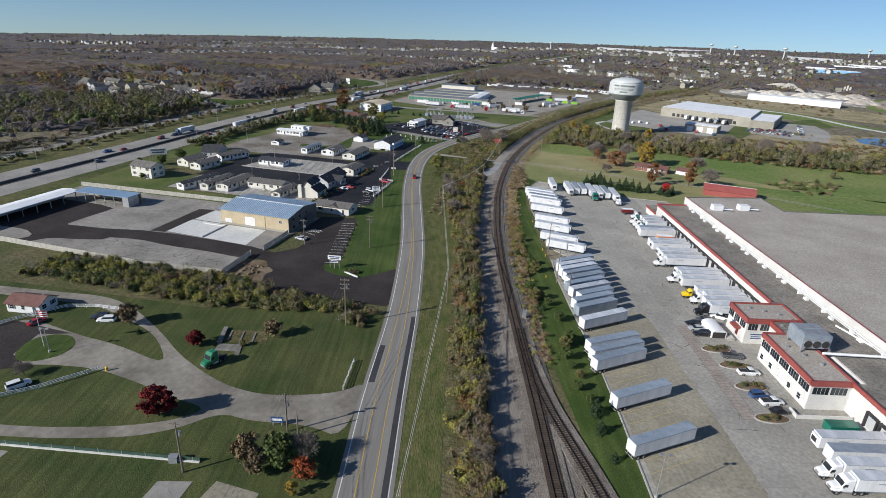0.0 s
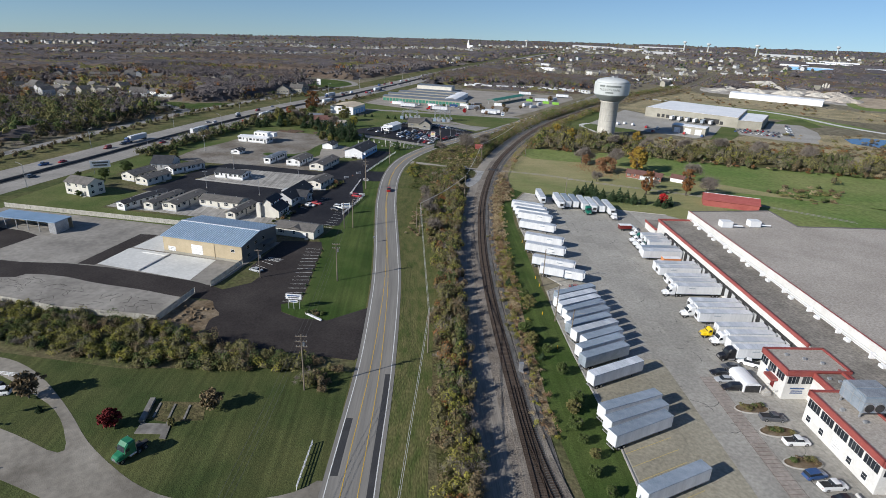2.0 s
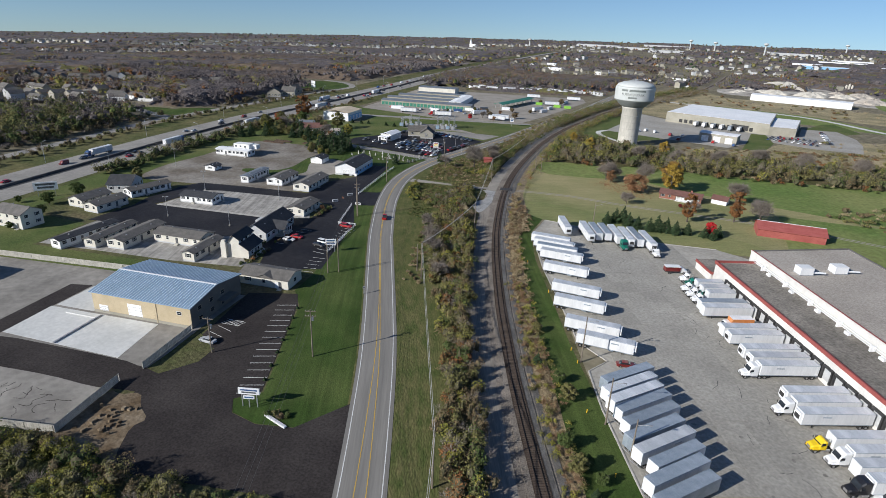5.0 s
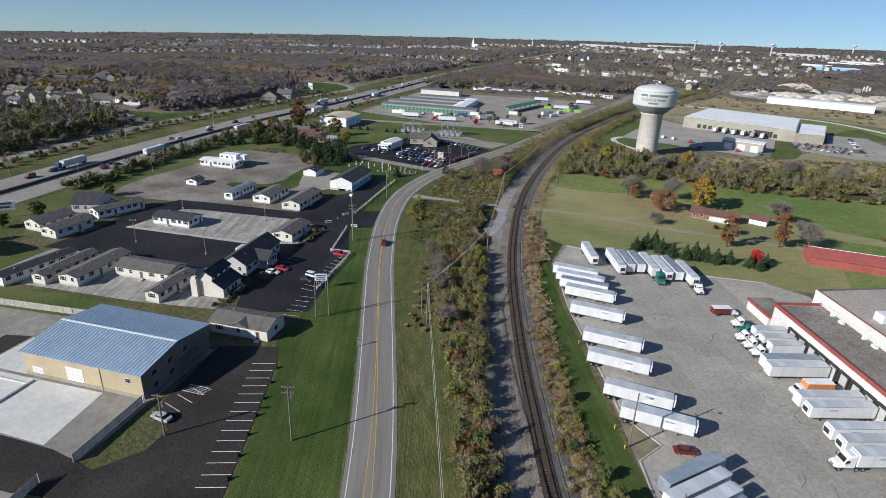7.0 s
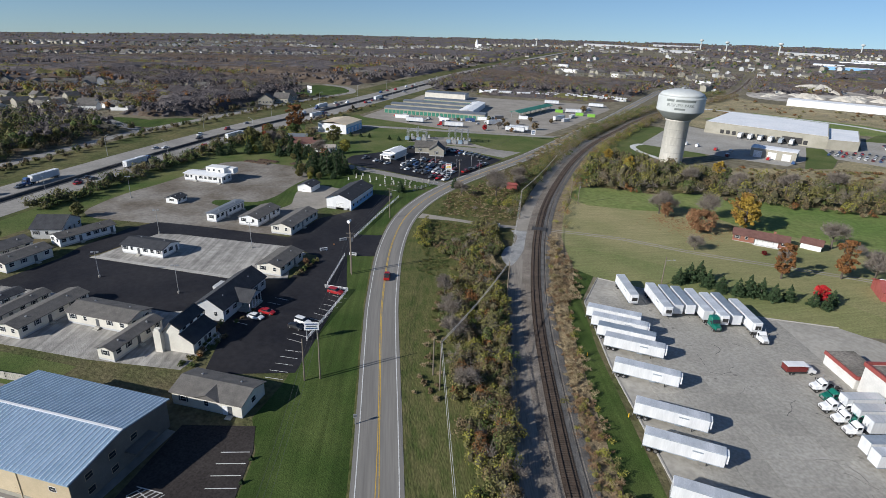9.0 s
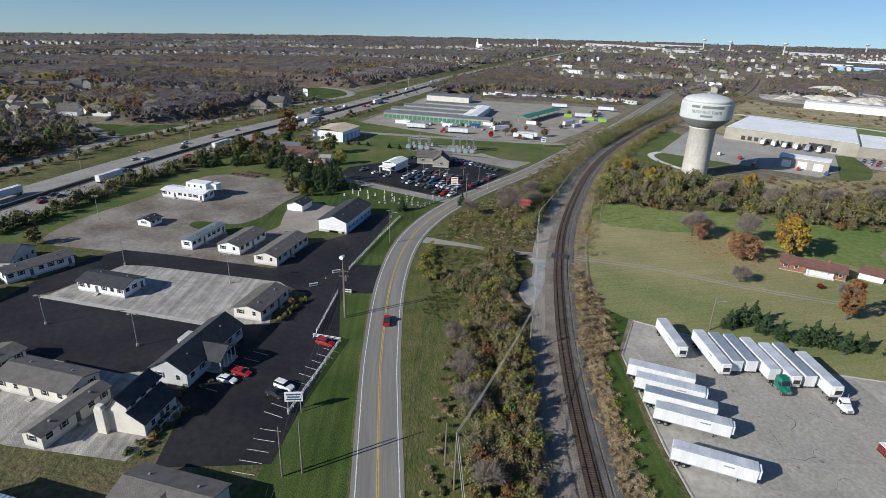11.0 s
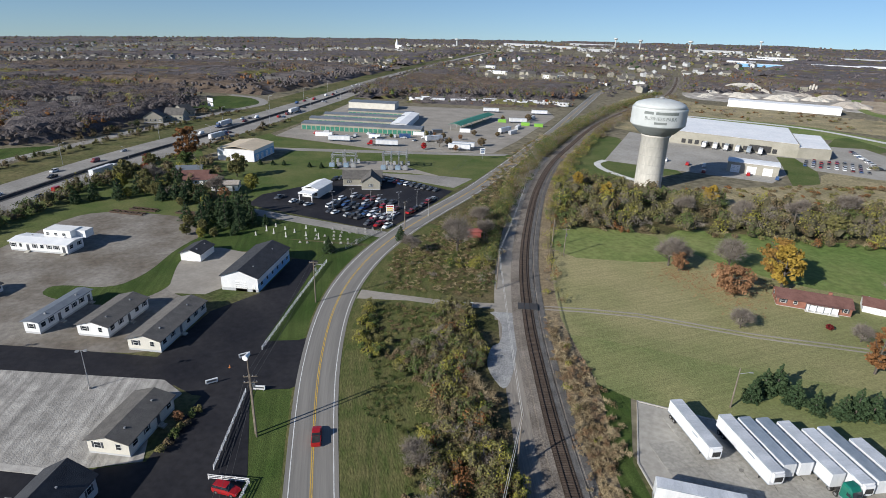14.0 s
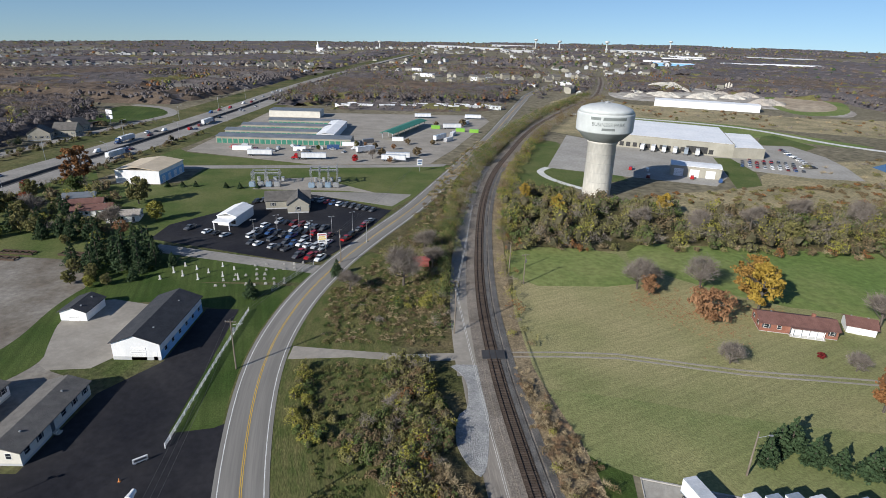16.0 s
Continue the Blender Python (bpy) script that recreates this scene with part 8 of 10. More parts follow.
GREENS = [(-343, 280), (-335, 420), (-362, 448), (-450, 446), (-480, 400), (-540, 320), (-420, 240)]
AUTUMN = [(-480, 400), (-450, 446), (-385, 478), (-382, 535), (-445, 612), (-550, 665), (-720, 690), (-800, 600), (-640, 420)]
# suburbs among the woods: middle, half widths and number of houses
SUBURBS = [(-560, 612, 75, 40, 24), (-500, 500, 70, 36, 22), (-432, 652, 34, 14, 9), (-417, 520, 16, 14, 5), (-1110, 1100, 150, 50, 40), (-985, 1150, 70, 60, 24), (-1000, 1270, 120, 50, 40), (-880, 1360, 110, 70, 46), (-720, 1420, 90, 130, 50), (-545, 1400, 60, 60, 26), (-400, 1450, 70, 80, 26), (-1300, 1780, 220, 120, 70), (-1500, 2350, 260, 200, 80), (-1850, 1720, 200, 130, 60), (-900, 2000, 220, 120, 60), (-600, 2300, 200, 160, 50), (-365, 905, 16, 10, 4), (-360, 1060, 30, 40, 9), (-330, 1290, 26, 40, 8),
           (60, 1210, 80, 70, 26), (150, 1260, 60, 50, 16), (-60, 1150, 60, 80, 12), (-120, 1380, 80, 90, 16), (100, 1000, 26, 20, 8), (250, 1420, 110, 70, 24), (180, 1560, 140, 90, 26), (-100, 1750, 160, 120, 26), (420, 1700, 120, 120, 20), (300, 2100, 200, 160, 40), (60, 2500, 260, 180, 50), (700, 2500, 260, 160, 40), (-300, 3000, 300, 200, 50), (500, 3200, 300, 200, 40), (1000, 2900, 300, 200, 40)]


def in_suburb(x, y, grow=1.12):
    return any(((x - cx) / (rx * grow)) ** 2 + ((y - cy) / (ry * grow)) ** 2 < 1 for cx, cy, rx, ry, _ in SUBURBS)


def off_lines(x, y, gap=10.0):
    """Whether a place keeps clear of the road and the railway in the distance."""
    if not -20 < x < 260 or y < 740:
        return True
    rx = np.interp(y, [p.y for p in ROAD], [p.x for p in ROAD])
    tx = np.interp(y, [p.y for p in RAIL], [p.x for p in RAIL])
    return abs(x - rx) > gap and abs(x - tx) > gap


def wood_kind(x, y, kinds, r):
    """The kind of tree that grows at a place: green by the frontage road, bright in the gardens, leafless in the woods."""
    if inside(GREENS, x, y):
        return r.choice(("olive", "brown", "olive", "bare", "brown", "green", "olive", "green"))
    if inside(AUTUMN, x, y):
        return r.choice(("olive", "rust", "bare", "brown", "olive", "brown", "bare", "rust", "bare", "yellow", "brown"))
    if x > -500 and y < 320:
        return r.choice(("olive", "brown", "brown", "green", "bare", "brown", "olive"))
    if x > -240 and y < 1500:
        return r.choice(("brown", "olive", "bare", "brown", "rust", "olive", "green")) if r.random() < 0.45 else "bare"
    patch = noise.noise(Vector((x * 0.011, y * 0.011, 44.0)))
    return r.choice(kinds) if patch > 0.12 or r.random() < 0.08 else "bare"


def near_woods(name, label, poly, n, kinds, seed, hmin, hmax, per, cell, wide):
    """A stand of autumn trees: a lumpy floor of brush with a rounded crown of twigs or leaves on every tree above it."""
    r = random.Random(seed)
    xs, ys = [p[0] for p in poly], [p[1] for p in poly]
    keys = sorted(set(kinds) | {"bare", "brown", "olive", "under", "green", "yellow", "rust", "amber"})
    gx, gy = np.meshgrid(np.arange(min(xs), max(xs), cell), np.arange(min(ys), max(ys), cell), indexing="ij")
    gx = gx + RNG.uniform(-0.3, 0.3, gx.shape) * cell
    gy = gy + RNG.uniform(-0.3, 0.3, gy.shape) * cell
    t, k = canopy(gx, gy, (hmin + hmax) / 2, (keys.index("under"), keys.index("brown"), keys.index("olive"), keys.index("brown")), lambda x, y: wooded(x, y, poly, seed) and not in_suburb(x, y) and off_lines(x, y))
    tris, idx = [t], [k]
    bag = {k: [] for k in keys}
    count = 0
    while count < n:
        x, y = r.uniform(min(xs), max(xs)), r.uniform(min(ys), max(ys))
        if not inside(poly, x, y):
            continue
        count += 1
        tame = in_suburb(x, y)
        if not wooded(x, y, poly, seed) or not off_lines(x, y, 8.0) or (tame and r.random() < 0.62):
            continue
        bag["olive" if tame and r.random() < 0.3 else wood_kind(x, y, kinds, r)].append((x, y, r.uniform(hmin, hmax) * (0.62 if tame else 1.0)))
    for ki, k in enumerate(keys):
        if not bag[k]:
            continue
        a = np.array(bag[k])
        z = np.array([drop(x, y) for x, y in a[:, :2]])
        h = a[:, 2]
        c = np.stack([a[:, 0], a[:, 1], z + h * 0.6], 1)
        if k in ("bare", "brown"):
            rad = np.stack([h * 0.34, h * 0.34, h * 0.32], 1)
            t, _ = leaves(c, rad, int(per * 1.1), h * 0.027, 1.0, 1.6, 0.5)
            t2, _ = twigs(c, rad, max(4, per // 3), wide * 0.5, 0.5)
            t = np.concatenate([t, t2])
        else:
            rad = np.stack([h * 0.32, h * 0.32, h * 0.33], 1)
            t, _ = leaves(c, rad, int(per * 1.25), h * 0.032, 1.0, 1.0, 0.5)
        # cores of bare and brown crowns take the darker colour that holds inner shade
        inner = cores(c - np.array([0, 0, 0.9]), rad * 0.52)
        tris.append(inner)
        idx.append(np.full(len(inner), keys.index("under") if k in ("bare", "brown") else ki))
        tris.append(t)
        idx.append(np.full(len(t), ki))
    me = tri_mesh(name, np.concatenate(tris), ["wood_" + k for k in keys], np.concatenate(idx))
    return tagged(part(name, me, None), label, "woods", kind="stuff")


WOOD = ("bare", "olive", "brown", "bare", "olive", "brown", "rust", "bare", "rust", "yellow")
near_woods("west_woods", "leafless grey brown woods beyond the highway", [(-345, 60), (-348, 400), (-352, 440), (-340, 560), (-325, 660), (-330, 740), (-600, 800), (-640, 60)], 5200, WOOD + ("olive", "green", "yellow"), 21, 10, 15, 43, 4.5, 0.14)
near_woods("north_west_woods", "brown woods along the far highway", [(-640, 60), (-600, 800), (-320, 780), (-290, 1000), (-270, 1300), (-1300, 1500), (-1300, 100)], 10500, WOOD + ("conifer",), 22, 11, 15, 9, 8.0, 0.25)
near_woods("north_woods", "brown woods and gardens behind the storage yard", [(-235, 850), (-60, 862), (20, 872), (110, 1000), (300, 1060), (300, 1500), (-230, 1500), (-240, 1000)], 4200, WOOD + ("green", "rust", "conifer"), 23, 8, 12, 19, 6.0, 0.2)
near_woods("park_trees", "garden trees among the pale homes of the park", [(-178, 776), (-60, 778), (0, 800), (4, 860), (-60, 848), (-185, 842)], 190, WOOD + ("green", "olive"), 27, 4.5, 9, 44, 9.0, 0.14)
near_woods("yard_woods", "tall brown wood behind the storage yard", [(-240, 800), (-190, 800), (-185, 842), (-60, 850), (6, 866), (20, 930), (-238, 950)], 1000, WOOD + ("brown", "brown"), 26, 9, 13, 40, 5.0, 0.15)
near_woods("east_woods", "brown woods beyond the stone yard", [(255, 440), (330, 300), (700, 300), (1000, 1200), (300, 1500), (330, 1040), (440, 980), (430, 780), (300, 700), (300, 590)], 3800, WOOD, 24, 9, 13, 12, 8.0, 0.25)
spots = fill([(-344, 330), (-350, 400), (-356, 440), (-400, 430), (-430, 380), (-400, 320)], 150, ("green", "olive", "olive", "brown", "olive"), 3.0, 5.5, 25)
thicket("green_grove", "still green grove beside the frontage road", spots, "woods", 60, 1.6)


def by_highway(x, y):
    return abs(x - np.interp(y, [p.y for p in HWY], [p.x for p in HWY])) < 40 and y < 2300


def far_woods():
    """Woods out to the horizon, coarser with distance."""
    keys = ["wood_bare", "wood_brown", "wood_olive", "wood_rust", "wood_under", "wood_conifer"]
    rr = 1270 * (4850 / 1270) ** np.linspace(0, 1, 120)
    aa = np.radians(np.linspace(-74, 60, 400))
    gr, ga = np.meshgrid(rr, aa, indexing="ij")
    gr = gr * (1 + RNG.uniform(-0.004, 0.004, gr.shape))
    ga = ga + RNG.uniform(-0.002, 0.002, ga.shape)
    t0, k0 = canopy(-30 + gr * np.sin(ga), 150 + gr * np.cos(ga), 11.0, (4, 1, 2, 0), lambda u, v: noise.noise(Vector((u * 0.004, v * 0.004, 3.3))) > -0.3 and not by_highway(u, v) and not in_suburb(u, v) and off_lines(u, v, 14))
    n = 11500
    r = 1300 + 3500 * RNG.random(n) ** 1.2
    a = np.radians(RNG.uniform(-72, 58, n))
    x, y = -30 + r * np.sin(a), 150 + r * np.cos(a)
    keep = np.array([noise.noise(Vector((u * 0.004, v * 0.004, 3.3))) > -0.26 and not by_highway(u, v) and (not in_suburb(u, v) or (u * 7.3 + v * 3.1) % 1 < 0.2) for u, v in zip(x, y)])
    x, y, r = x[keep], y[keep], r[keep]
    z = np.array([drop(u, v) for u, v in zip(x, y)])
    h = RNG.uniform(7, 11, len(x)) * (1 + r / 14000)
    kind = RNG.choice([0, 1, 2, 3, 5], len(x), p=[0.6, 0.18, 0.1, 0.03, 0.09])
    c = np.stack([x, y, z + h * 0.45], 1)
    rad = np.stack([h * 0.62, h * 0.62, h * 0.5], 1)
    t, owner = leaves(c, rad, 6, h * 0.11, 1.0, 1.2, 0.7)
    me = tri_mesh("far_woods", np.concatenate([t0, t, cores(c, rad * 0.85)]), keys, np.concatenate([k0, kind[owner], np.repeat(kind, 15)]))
    tagged(part("far_woods", me, None), "endless grey brown autumn woods towards the horizon", "woods", kind="stuff")


far_woods()

# fallen leaves under the pasture's autumn trees
c, rad = [], []
for x, y, w in ((6.4, 370.5, 8.5), (-5.4, 386.5, 7.0), (-1, 379, 9), (24, 378, 6.0)):
    for _ in range(150):
        c.append((x + random.Random(len(c)).gauss(0, w * 0.7), y - 1.5 + random.Random(len(c) + 999).gauss(0, w * 0.6), 0.085))
        rad.append((0.8, 0.8, 0.015))
t, _ = leaves(np.array(c), np.array(rad), 6, 0.16, 1.0, 0.1, 0.0)
tagged(part("fallen_leaves", tri_mesh("fallen_leaves", t, ["leaf_amber"]), None), "orange brown fallen leaves in the pasture grass", "leaves", kind="stuff")

spots = [(-141.5 + 1.6 * k, 244.6 - 0.15 * k, 0.9, 1.1, ("rust", "brown", "green", "olive")[k % 4]) for k in range(7)]
spots += [(-126.8 + 0.12 * k, 279 + 2.0 * k, 1.1, 1.5, ("olive", "brown", "green")[k % 3]) for k in range(7)]
spots += [(-128 + 0.5 * k, 226 + 2.6 * k, 1.0, 1.2, ("green", "olive", "brown")[k % 3]) for k in range(6)]
spots += [(-127.5 + 0.3 * k, 247 + 2.4 * k, 0.7, 0.9, ("green", "brown")[k % 2]) for k in range(4)]
spots += [(-79 + 1.5 * k, 159.5 + 0.6 * (k % 2), 0.9, 1.1, ("green", "olive", "brown")[k % 3]) for k in range(4)]
thicket("planted_shrubs", "low planted shrubs beside the sales office and signs", spots, "shrubs", per=60)

# far houses in the suburbs: pale walls under grey gables, in rows along their streets
rng = random.Random(11)
walls, tan_walls, roofs = Geo(), Geo(), Geo()
for cx, cy, hx, hy, n in SUBURBS:
    turn = rng.choice((-35, -15, 10, 30))
    c0, s0 = math.cos(radians(turn)), math.sin(radians(turn))
    cols = max(2, round(math.sqrt(n * hx / hy) * 1.25))
    rows_n = max(2, round(n / cols * 1.5))
    for i in range(cols):
        for j in range(rows_n):
            u = (i + 0.5 + rng.uniform(-0.3, 0.3)) / cols * 2 - 1
            v = (j + 0.5 + rng.uniform(-0.15, 0.15)) / rows_n * 2 - 1
            if u * u + v * v > 1 or rng.random() < (0.35 if cx < -250 else 0.6):
                continue
            x, y = cx + hx * u, cy + hy * (v + 0.25 * math.sin(3 * u))
            if not off_lines(x, y, 16) or any(inside(q, x, y) for q in CLEARINGS):
                continue
            z, rz = drop(x, y), turn + rng.choice((0, 90, 90, 12))
            big = 1.0 if y < 1000 else 1.12 if y < 1700 else 1.3
            w, d, h = rng.uniform(9, 13) * big, rng.uniform(7, 9) * big, rng.choice((3.0, 5.2, 5.6)) * big
            g = rng.choice((walls, tan_walls, tan_walls))
            g.box(x, y, z - 1, w, d, h + 1, rz)
            c, s = math.cos(radians(rz)), math.sin(radians(rz))
            rise = rng.uniform(2.2, 3.4)
            g.add([(x + a * c - b * s, y + a * s + b * c, z + e) for a, b, e in ((-w / 2, -d / 2, h), (-w / 2, d / 2, h), (-w / 2, 0, h + rise), (w / 2, -d / 2, h), (w / 2, d / 2, h), (w / 2, 0, h + rise))], [(0, 2, 1), (3, 4, 5)])
            vs = [(-w / 2 - 0.3, -d / 2 - 0.5, h), (w / 2 + 0.3, -d / 2 - 0.5, h), (w / 2 + 0.3, d / 2 + 0.5, h), (-w / 2 - 0.3, d / 2 + 0.5, h), (-w / 2 - 0.3, 0, h + rise + 0.1), (w / 2 + 0.3, 0, h + rise + 0.1)]
            roofs.add([(x + a * c - b * s, y + a * s + b * c, z + e) for a, b, e in vs], [(0, 1, 5, 4), (2, 3, 4, 5)])
homes = thing("far_houses", "pale houses with grey roofs scattered through far woods", "houses", kind="stuff")
part("wall", walls, "greysiding", homes)
part("wall", tan_walls, "beige", homes)
part("roof", roofs, "shingle", homes)

# ---- poles, fences and small things ----


def utility_pole(x, y, h, arms=1, rz=0.0, lamp=False, name="utility_pole", label="weathered wooden utility pole with crossarms"):
    p = thing(name, label, "pole", x, y, rz, group="utility poles")
    part("shaft", Geo().tube((0, 0, -0.1), (0, 0, h), 0.2, 0.12, 8), "pole", p)
    for k in range(arms):
        part("crossarm", Geo().box(0, 0, h - 0.6 - 1.3 * k, 2.6, 0.14, 0.16), "pole", p)
        for s in (-1.1, -0.45, 0.45, 1.1):
            part("insulator", Geo().tube((s, 0, h - 0.44 - 1.3 * k), (s, 0, h - 0.2 - 1.3 * k), 0.06, n=6), "steel", p)
    if arms:
        part("transformer", Geo().tube((0.4, 0.3, h - 3.2), (0.4, 0.3, h - 2.2), 0.3), "steel", p)
    if lamp:
        part("lamp_arm", Geo().tube((0, 0, h - 1.4), (2.2, 0, h - 0.8), 0.05, n=6).box(2.4, 0, h - 0.9, 0.7, 0.3, 0.16), "steel", p)
    return p


def lamp_post(x, y, h, rz=0.0):
    p = thing("lamp_post", "slim metal lamp post with twin floodlights", "lamp post", x, y, rz, group="lamp posts")
    part("base", Geo().tube((0, 0, 0), (0, 0, 0.7), 0.32), "kerb", p)
    part("shaft", Geo().tube((0, 0, 0.6), (0, 0, h), 0.1, 0.07), "steel", p)
    part("arm", Geo().box(0, 0, h - 0.15, 1.7, 0.08, 0.08), "steel", p)
    for s in (-0.8, 0.8):
        part("floodlight", Geo().box(s, 0, h - 0.3, 0.65, 0.5, 0.25), "steel", p)


POLES = [(-55.0, 82.2, 9.5, 2, 20), (-63.1, 126.3, 14.6, 3, 15), (-80.2, 182.4, 13.2, 2, 15), (-95, 230.7, 12, 0, 15), (-98, 228.9, 11, 0, 15), (-111, 285.6, 14.5, 2, 15), (-118.5, 342.5, 13, 1, 0), (-67.2, 65.8, 11.6, 1, 10), (-104.4, 176.4, 10, 1, 10), (-67.8, 234.8, 12.8, 0, 0), (-70.8, 240, 9.8, 0, 0), (-60.4, 285, 12.4, 0, 0), (-66.8, 361, 13, 0, 0), (-43.8, 393.5, 10.5, 1, 20), (-47.6, 401, 11.5, 0, 0), (-104.5, 408, 12, 1, 60)]
for x, y, h, a, r in POLES:
    utility_pole(x, y, h, a, r, lamp=(y == 342.5))
siren = thing("siren", "white warning siren on a tall pole", "siren", -111.6, 286.4)
part("shaft", Geo().tube((0, 0, -0.1), (0, 0, 17.6), 0.2, 0.14), "pole", siren)
part("horn", Geo().loft([[(0.25 * math.cos(a) * k, d, 17.9 + 0.25 * math.sin(a) * k) for a in [2 * math.pi * i / 10 for i in range(10)]] for d, k in ((-0.9, 2.2), (0.2, 1.5), (0.7, 1.4))]), "white", siren)
for x, y, h in ((-15.7, 200.6, 13), (-9.9, 177.6, 11.8), (-5.1, 169.1, 9), (-13.9, 310.8, 10.1)):
    utility_pole(x, y, h, 0, 0, lamp=True, name="yard_lamp", label="wooden yard pole with a lamp arm")
for x, y, h in ((-182.5, 258.1, 8.6), (-153.1, 256.7, 9.1), (-192, 295.4, 9.3), (-152.7, 294.3, 9.8), (17.9, 88.7, 10.4), (-125.2, 88.2, 7.0), (-233.2, 327.6, 9.7)):
    lamp_post(x, y, h, 20)
for x, y in ((-36, 260), (-26.8, 238), (-18.3, 205.5), (-8.2, 162.5), (-13.8, 180.5), (-16.5, 199.8)):
    b = thing("bollard", "yellow steel bollard at the kerb", "bollard", x, y, group="yellow bollards")
    part("post", Geo().tube((0, 0, 0), (0, 0, 1.0), 0.11), "yellow", b)


flag = thing("flagpole", "white flagpole with a striped flag on the grass island", "flagpole", -128.8, 89.7, 20)
part("shaft", Geo().tube((0, 0, 0.1), (0, 0, 10.5), 0.09, 0.05), "white", flag)
for k in range(6):
    part("stripe", Geo().loft([[(0.1 + 0.5 * i, 0.16 * math.sin(1.6 * i), 8.6 + 0.28 * k), (0.1 + 0.5 * i, 0.16 * math.sin(1.6 * i) + 0.02, 8.6 + 0.28 * k), (0.1 + 0.5 * i, 0.16 * math.sin(1.6 * i) + 0.02, 8.88 + 0.28 * k), (0.1 + 0.5 * i, 0.16 * math.sin(1.6 * i), 8.88 + 0.28 * k)] for i in range(6)]), "car_red" if k % 2 else "white", flag)


def cable(geo, a, b, r, sag):
    prev = None
    for k in range(13):
        t = k / 12
        p = Vector(a).lerp(Vector(b), t) - Vector((0, 0, sag * 4 * t * (1 - t)))
        if prev is not None:
            geo.tube(prev, p, r, n=4)
        prev = p
    return geo


def line_of(name, pts, offs, r, sag, label, material="wire"):
    g = Geo()
    for (a, b) in zip(pts, pts[1:]):
        for o in offs:
            cable(g, (a[0] + o, a[1], a[2]), (b[0] + o, b[1], b[2]), r, sag)
    return tagged(part(name, g, material), label, "cable", kind="stuff")


line_of("roadside_cables", [(-42, 30, 13), (-55.0, 82.2, 8.9), (-63.1, 126.3, 14), (-80.2, 182.4, 12.6), (-96, 230.5, 11.6), (-111, 285.6, 14), (-118.5, 342.5, 12.4), (-104.5, 408, 11.5), (-84, 500, 12)], (-1.0, 0.0, 1.0), 0.025, 0.9, "thin dark cables along the road")
line_of("trackside_cables", [(-16.0, 20, 11.5), (-24.0, 66, 11.5), (-40.5, 150, 12), (-67.8, 234.8, 12.6), (-60.4, 285, 12.2), (-66.8, 361, 12.8), (-58, 440, 12)], (-0.15, 0.15), 0.05, 1.0, "pale cables sagging along the railway", "lightwire")
utility_pole(-52.2, 81.6, 6.2, 0)
utility_pole(-24.0, 66, 12, 0)
utility_pole(-40.5, 150, 12.4, 0)


def fence(name, label, pts, every, h, post_mat, rails, infill=None, group=""):
    """A fence along points: single posts, and rails or boards between."""
    f = thing(name, label, "fence", group=group)
    for a, b in zip(pts, pts[1:]):
        a, b = Vector(a), Vector(b)
        d = (b - a).length
        ang = math.degrees(math.atan2((b - a).y, (b - a).x))
        n = max(1, int(d / every))
        for k in range(n + 1):
            q = a.lerp(b, k / n)
            part("post", Geo().box(q.x, q.y, 0, 0.14, 0.14, h, ang), post_mat, f)
        m = (a + b) / 2
        for z in rails:
            part("rail", Geo().box(m.x, m.y, z, d, 0.06, 0.14, ang), post_mat, f)
        if infill:
            step_len = 0.5
            g = Geo()
            for k in range(int(d / step_len)):
                q = a.lerp(b, (k + 0.5) * step_len / d)
                g.box(q.x, q.y, 0.1, step_len - 0.04, 0.03, h - 0.15, ang)
            tagged(part("slat", g, infill, f), kind="stuff")
    return f


fence("slatted_fence", "pale weathered slatted fence round the yard", [(-236, 137.4), (-144.5, 138.2), (-115.4, 142.2), (-116.6, 160)], 3.0, 2.1, "weatherwood", (0.5, 1.9), "weatherwood")
fence("slatted_fence", "pale weathered slatted fence behind the yard", [(-240, 203.5), (-159.9, 209.4), (-148, 210.3)], 3.0, 2.1, "weatherwood", (0.5, 1.9), "weatherwood")
fence("slatted_fence", "pale slatted fence beside the tan building", [(-115, 165.5), (-115.6, 183.8)], 3.0, 2.0, "weatherwood", (0.5, 1.8), "weatherwood")
for pts in ([(-105.5, 244.5), (-107.2, 274), (-114.6, 273.8)], [(-114.8, 276), (-119.2, 298.5)], [(-122.9, 315.5), (-124, 345), (-124.4, 371)]):
    fence("white_rail_fence", "white post and rail fence along the lot", pts, 2.4, 1.25, "white", (0.35, 0.7, 1.05))
for pts in ([(-121, 69), (-114.4, 76.1), (-108, 86.3)], [(-150, 91), (-147.4, 97.5), (-141.3, 107.5), (-134, 110.3), (-126.8, 111.2)], [(-50.6, 99), (-53.2, 110.5)]):
    fence("white_rail_fence", "white post and rail fence by the drive", pts, 2.4, 1.2, "white", (0.35, 0.7, 1.05))
for y in (352.6, 353.4):
    fence("white_gate", "white board barrier beside the level crossing", [(-78.5, y - 5.5), (-73.2, y - 5.5)], 1.3, 1.9 if y < 353 else 1.2, "white", (0.4, 0.85, 1.3))
guard = thing("long_trough", "long green and white rail low in the grass", "rail", -85.5, 64.6, 12.4)
part("beam", Geo().box(0, 0, 0.0, 40, 0.35, 0.28), "whitewall", guard)
part("panel", Geo().box(0, 0.2, 0.28, 40, 0.06, 0.75), "darkgreen", guard, "dark green mesh panel")
for k in range(9):
    part("post", Geo().box(-19 + 4.7 * k, 0.2, 0, 0.1, 0.1, 1.1), "steel", guard)
tank_small = thing("utility_box", "grey utility cabinet in the grass", "cabinet", -70.7, 67.6, 20)
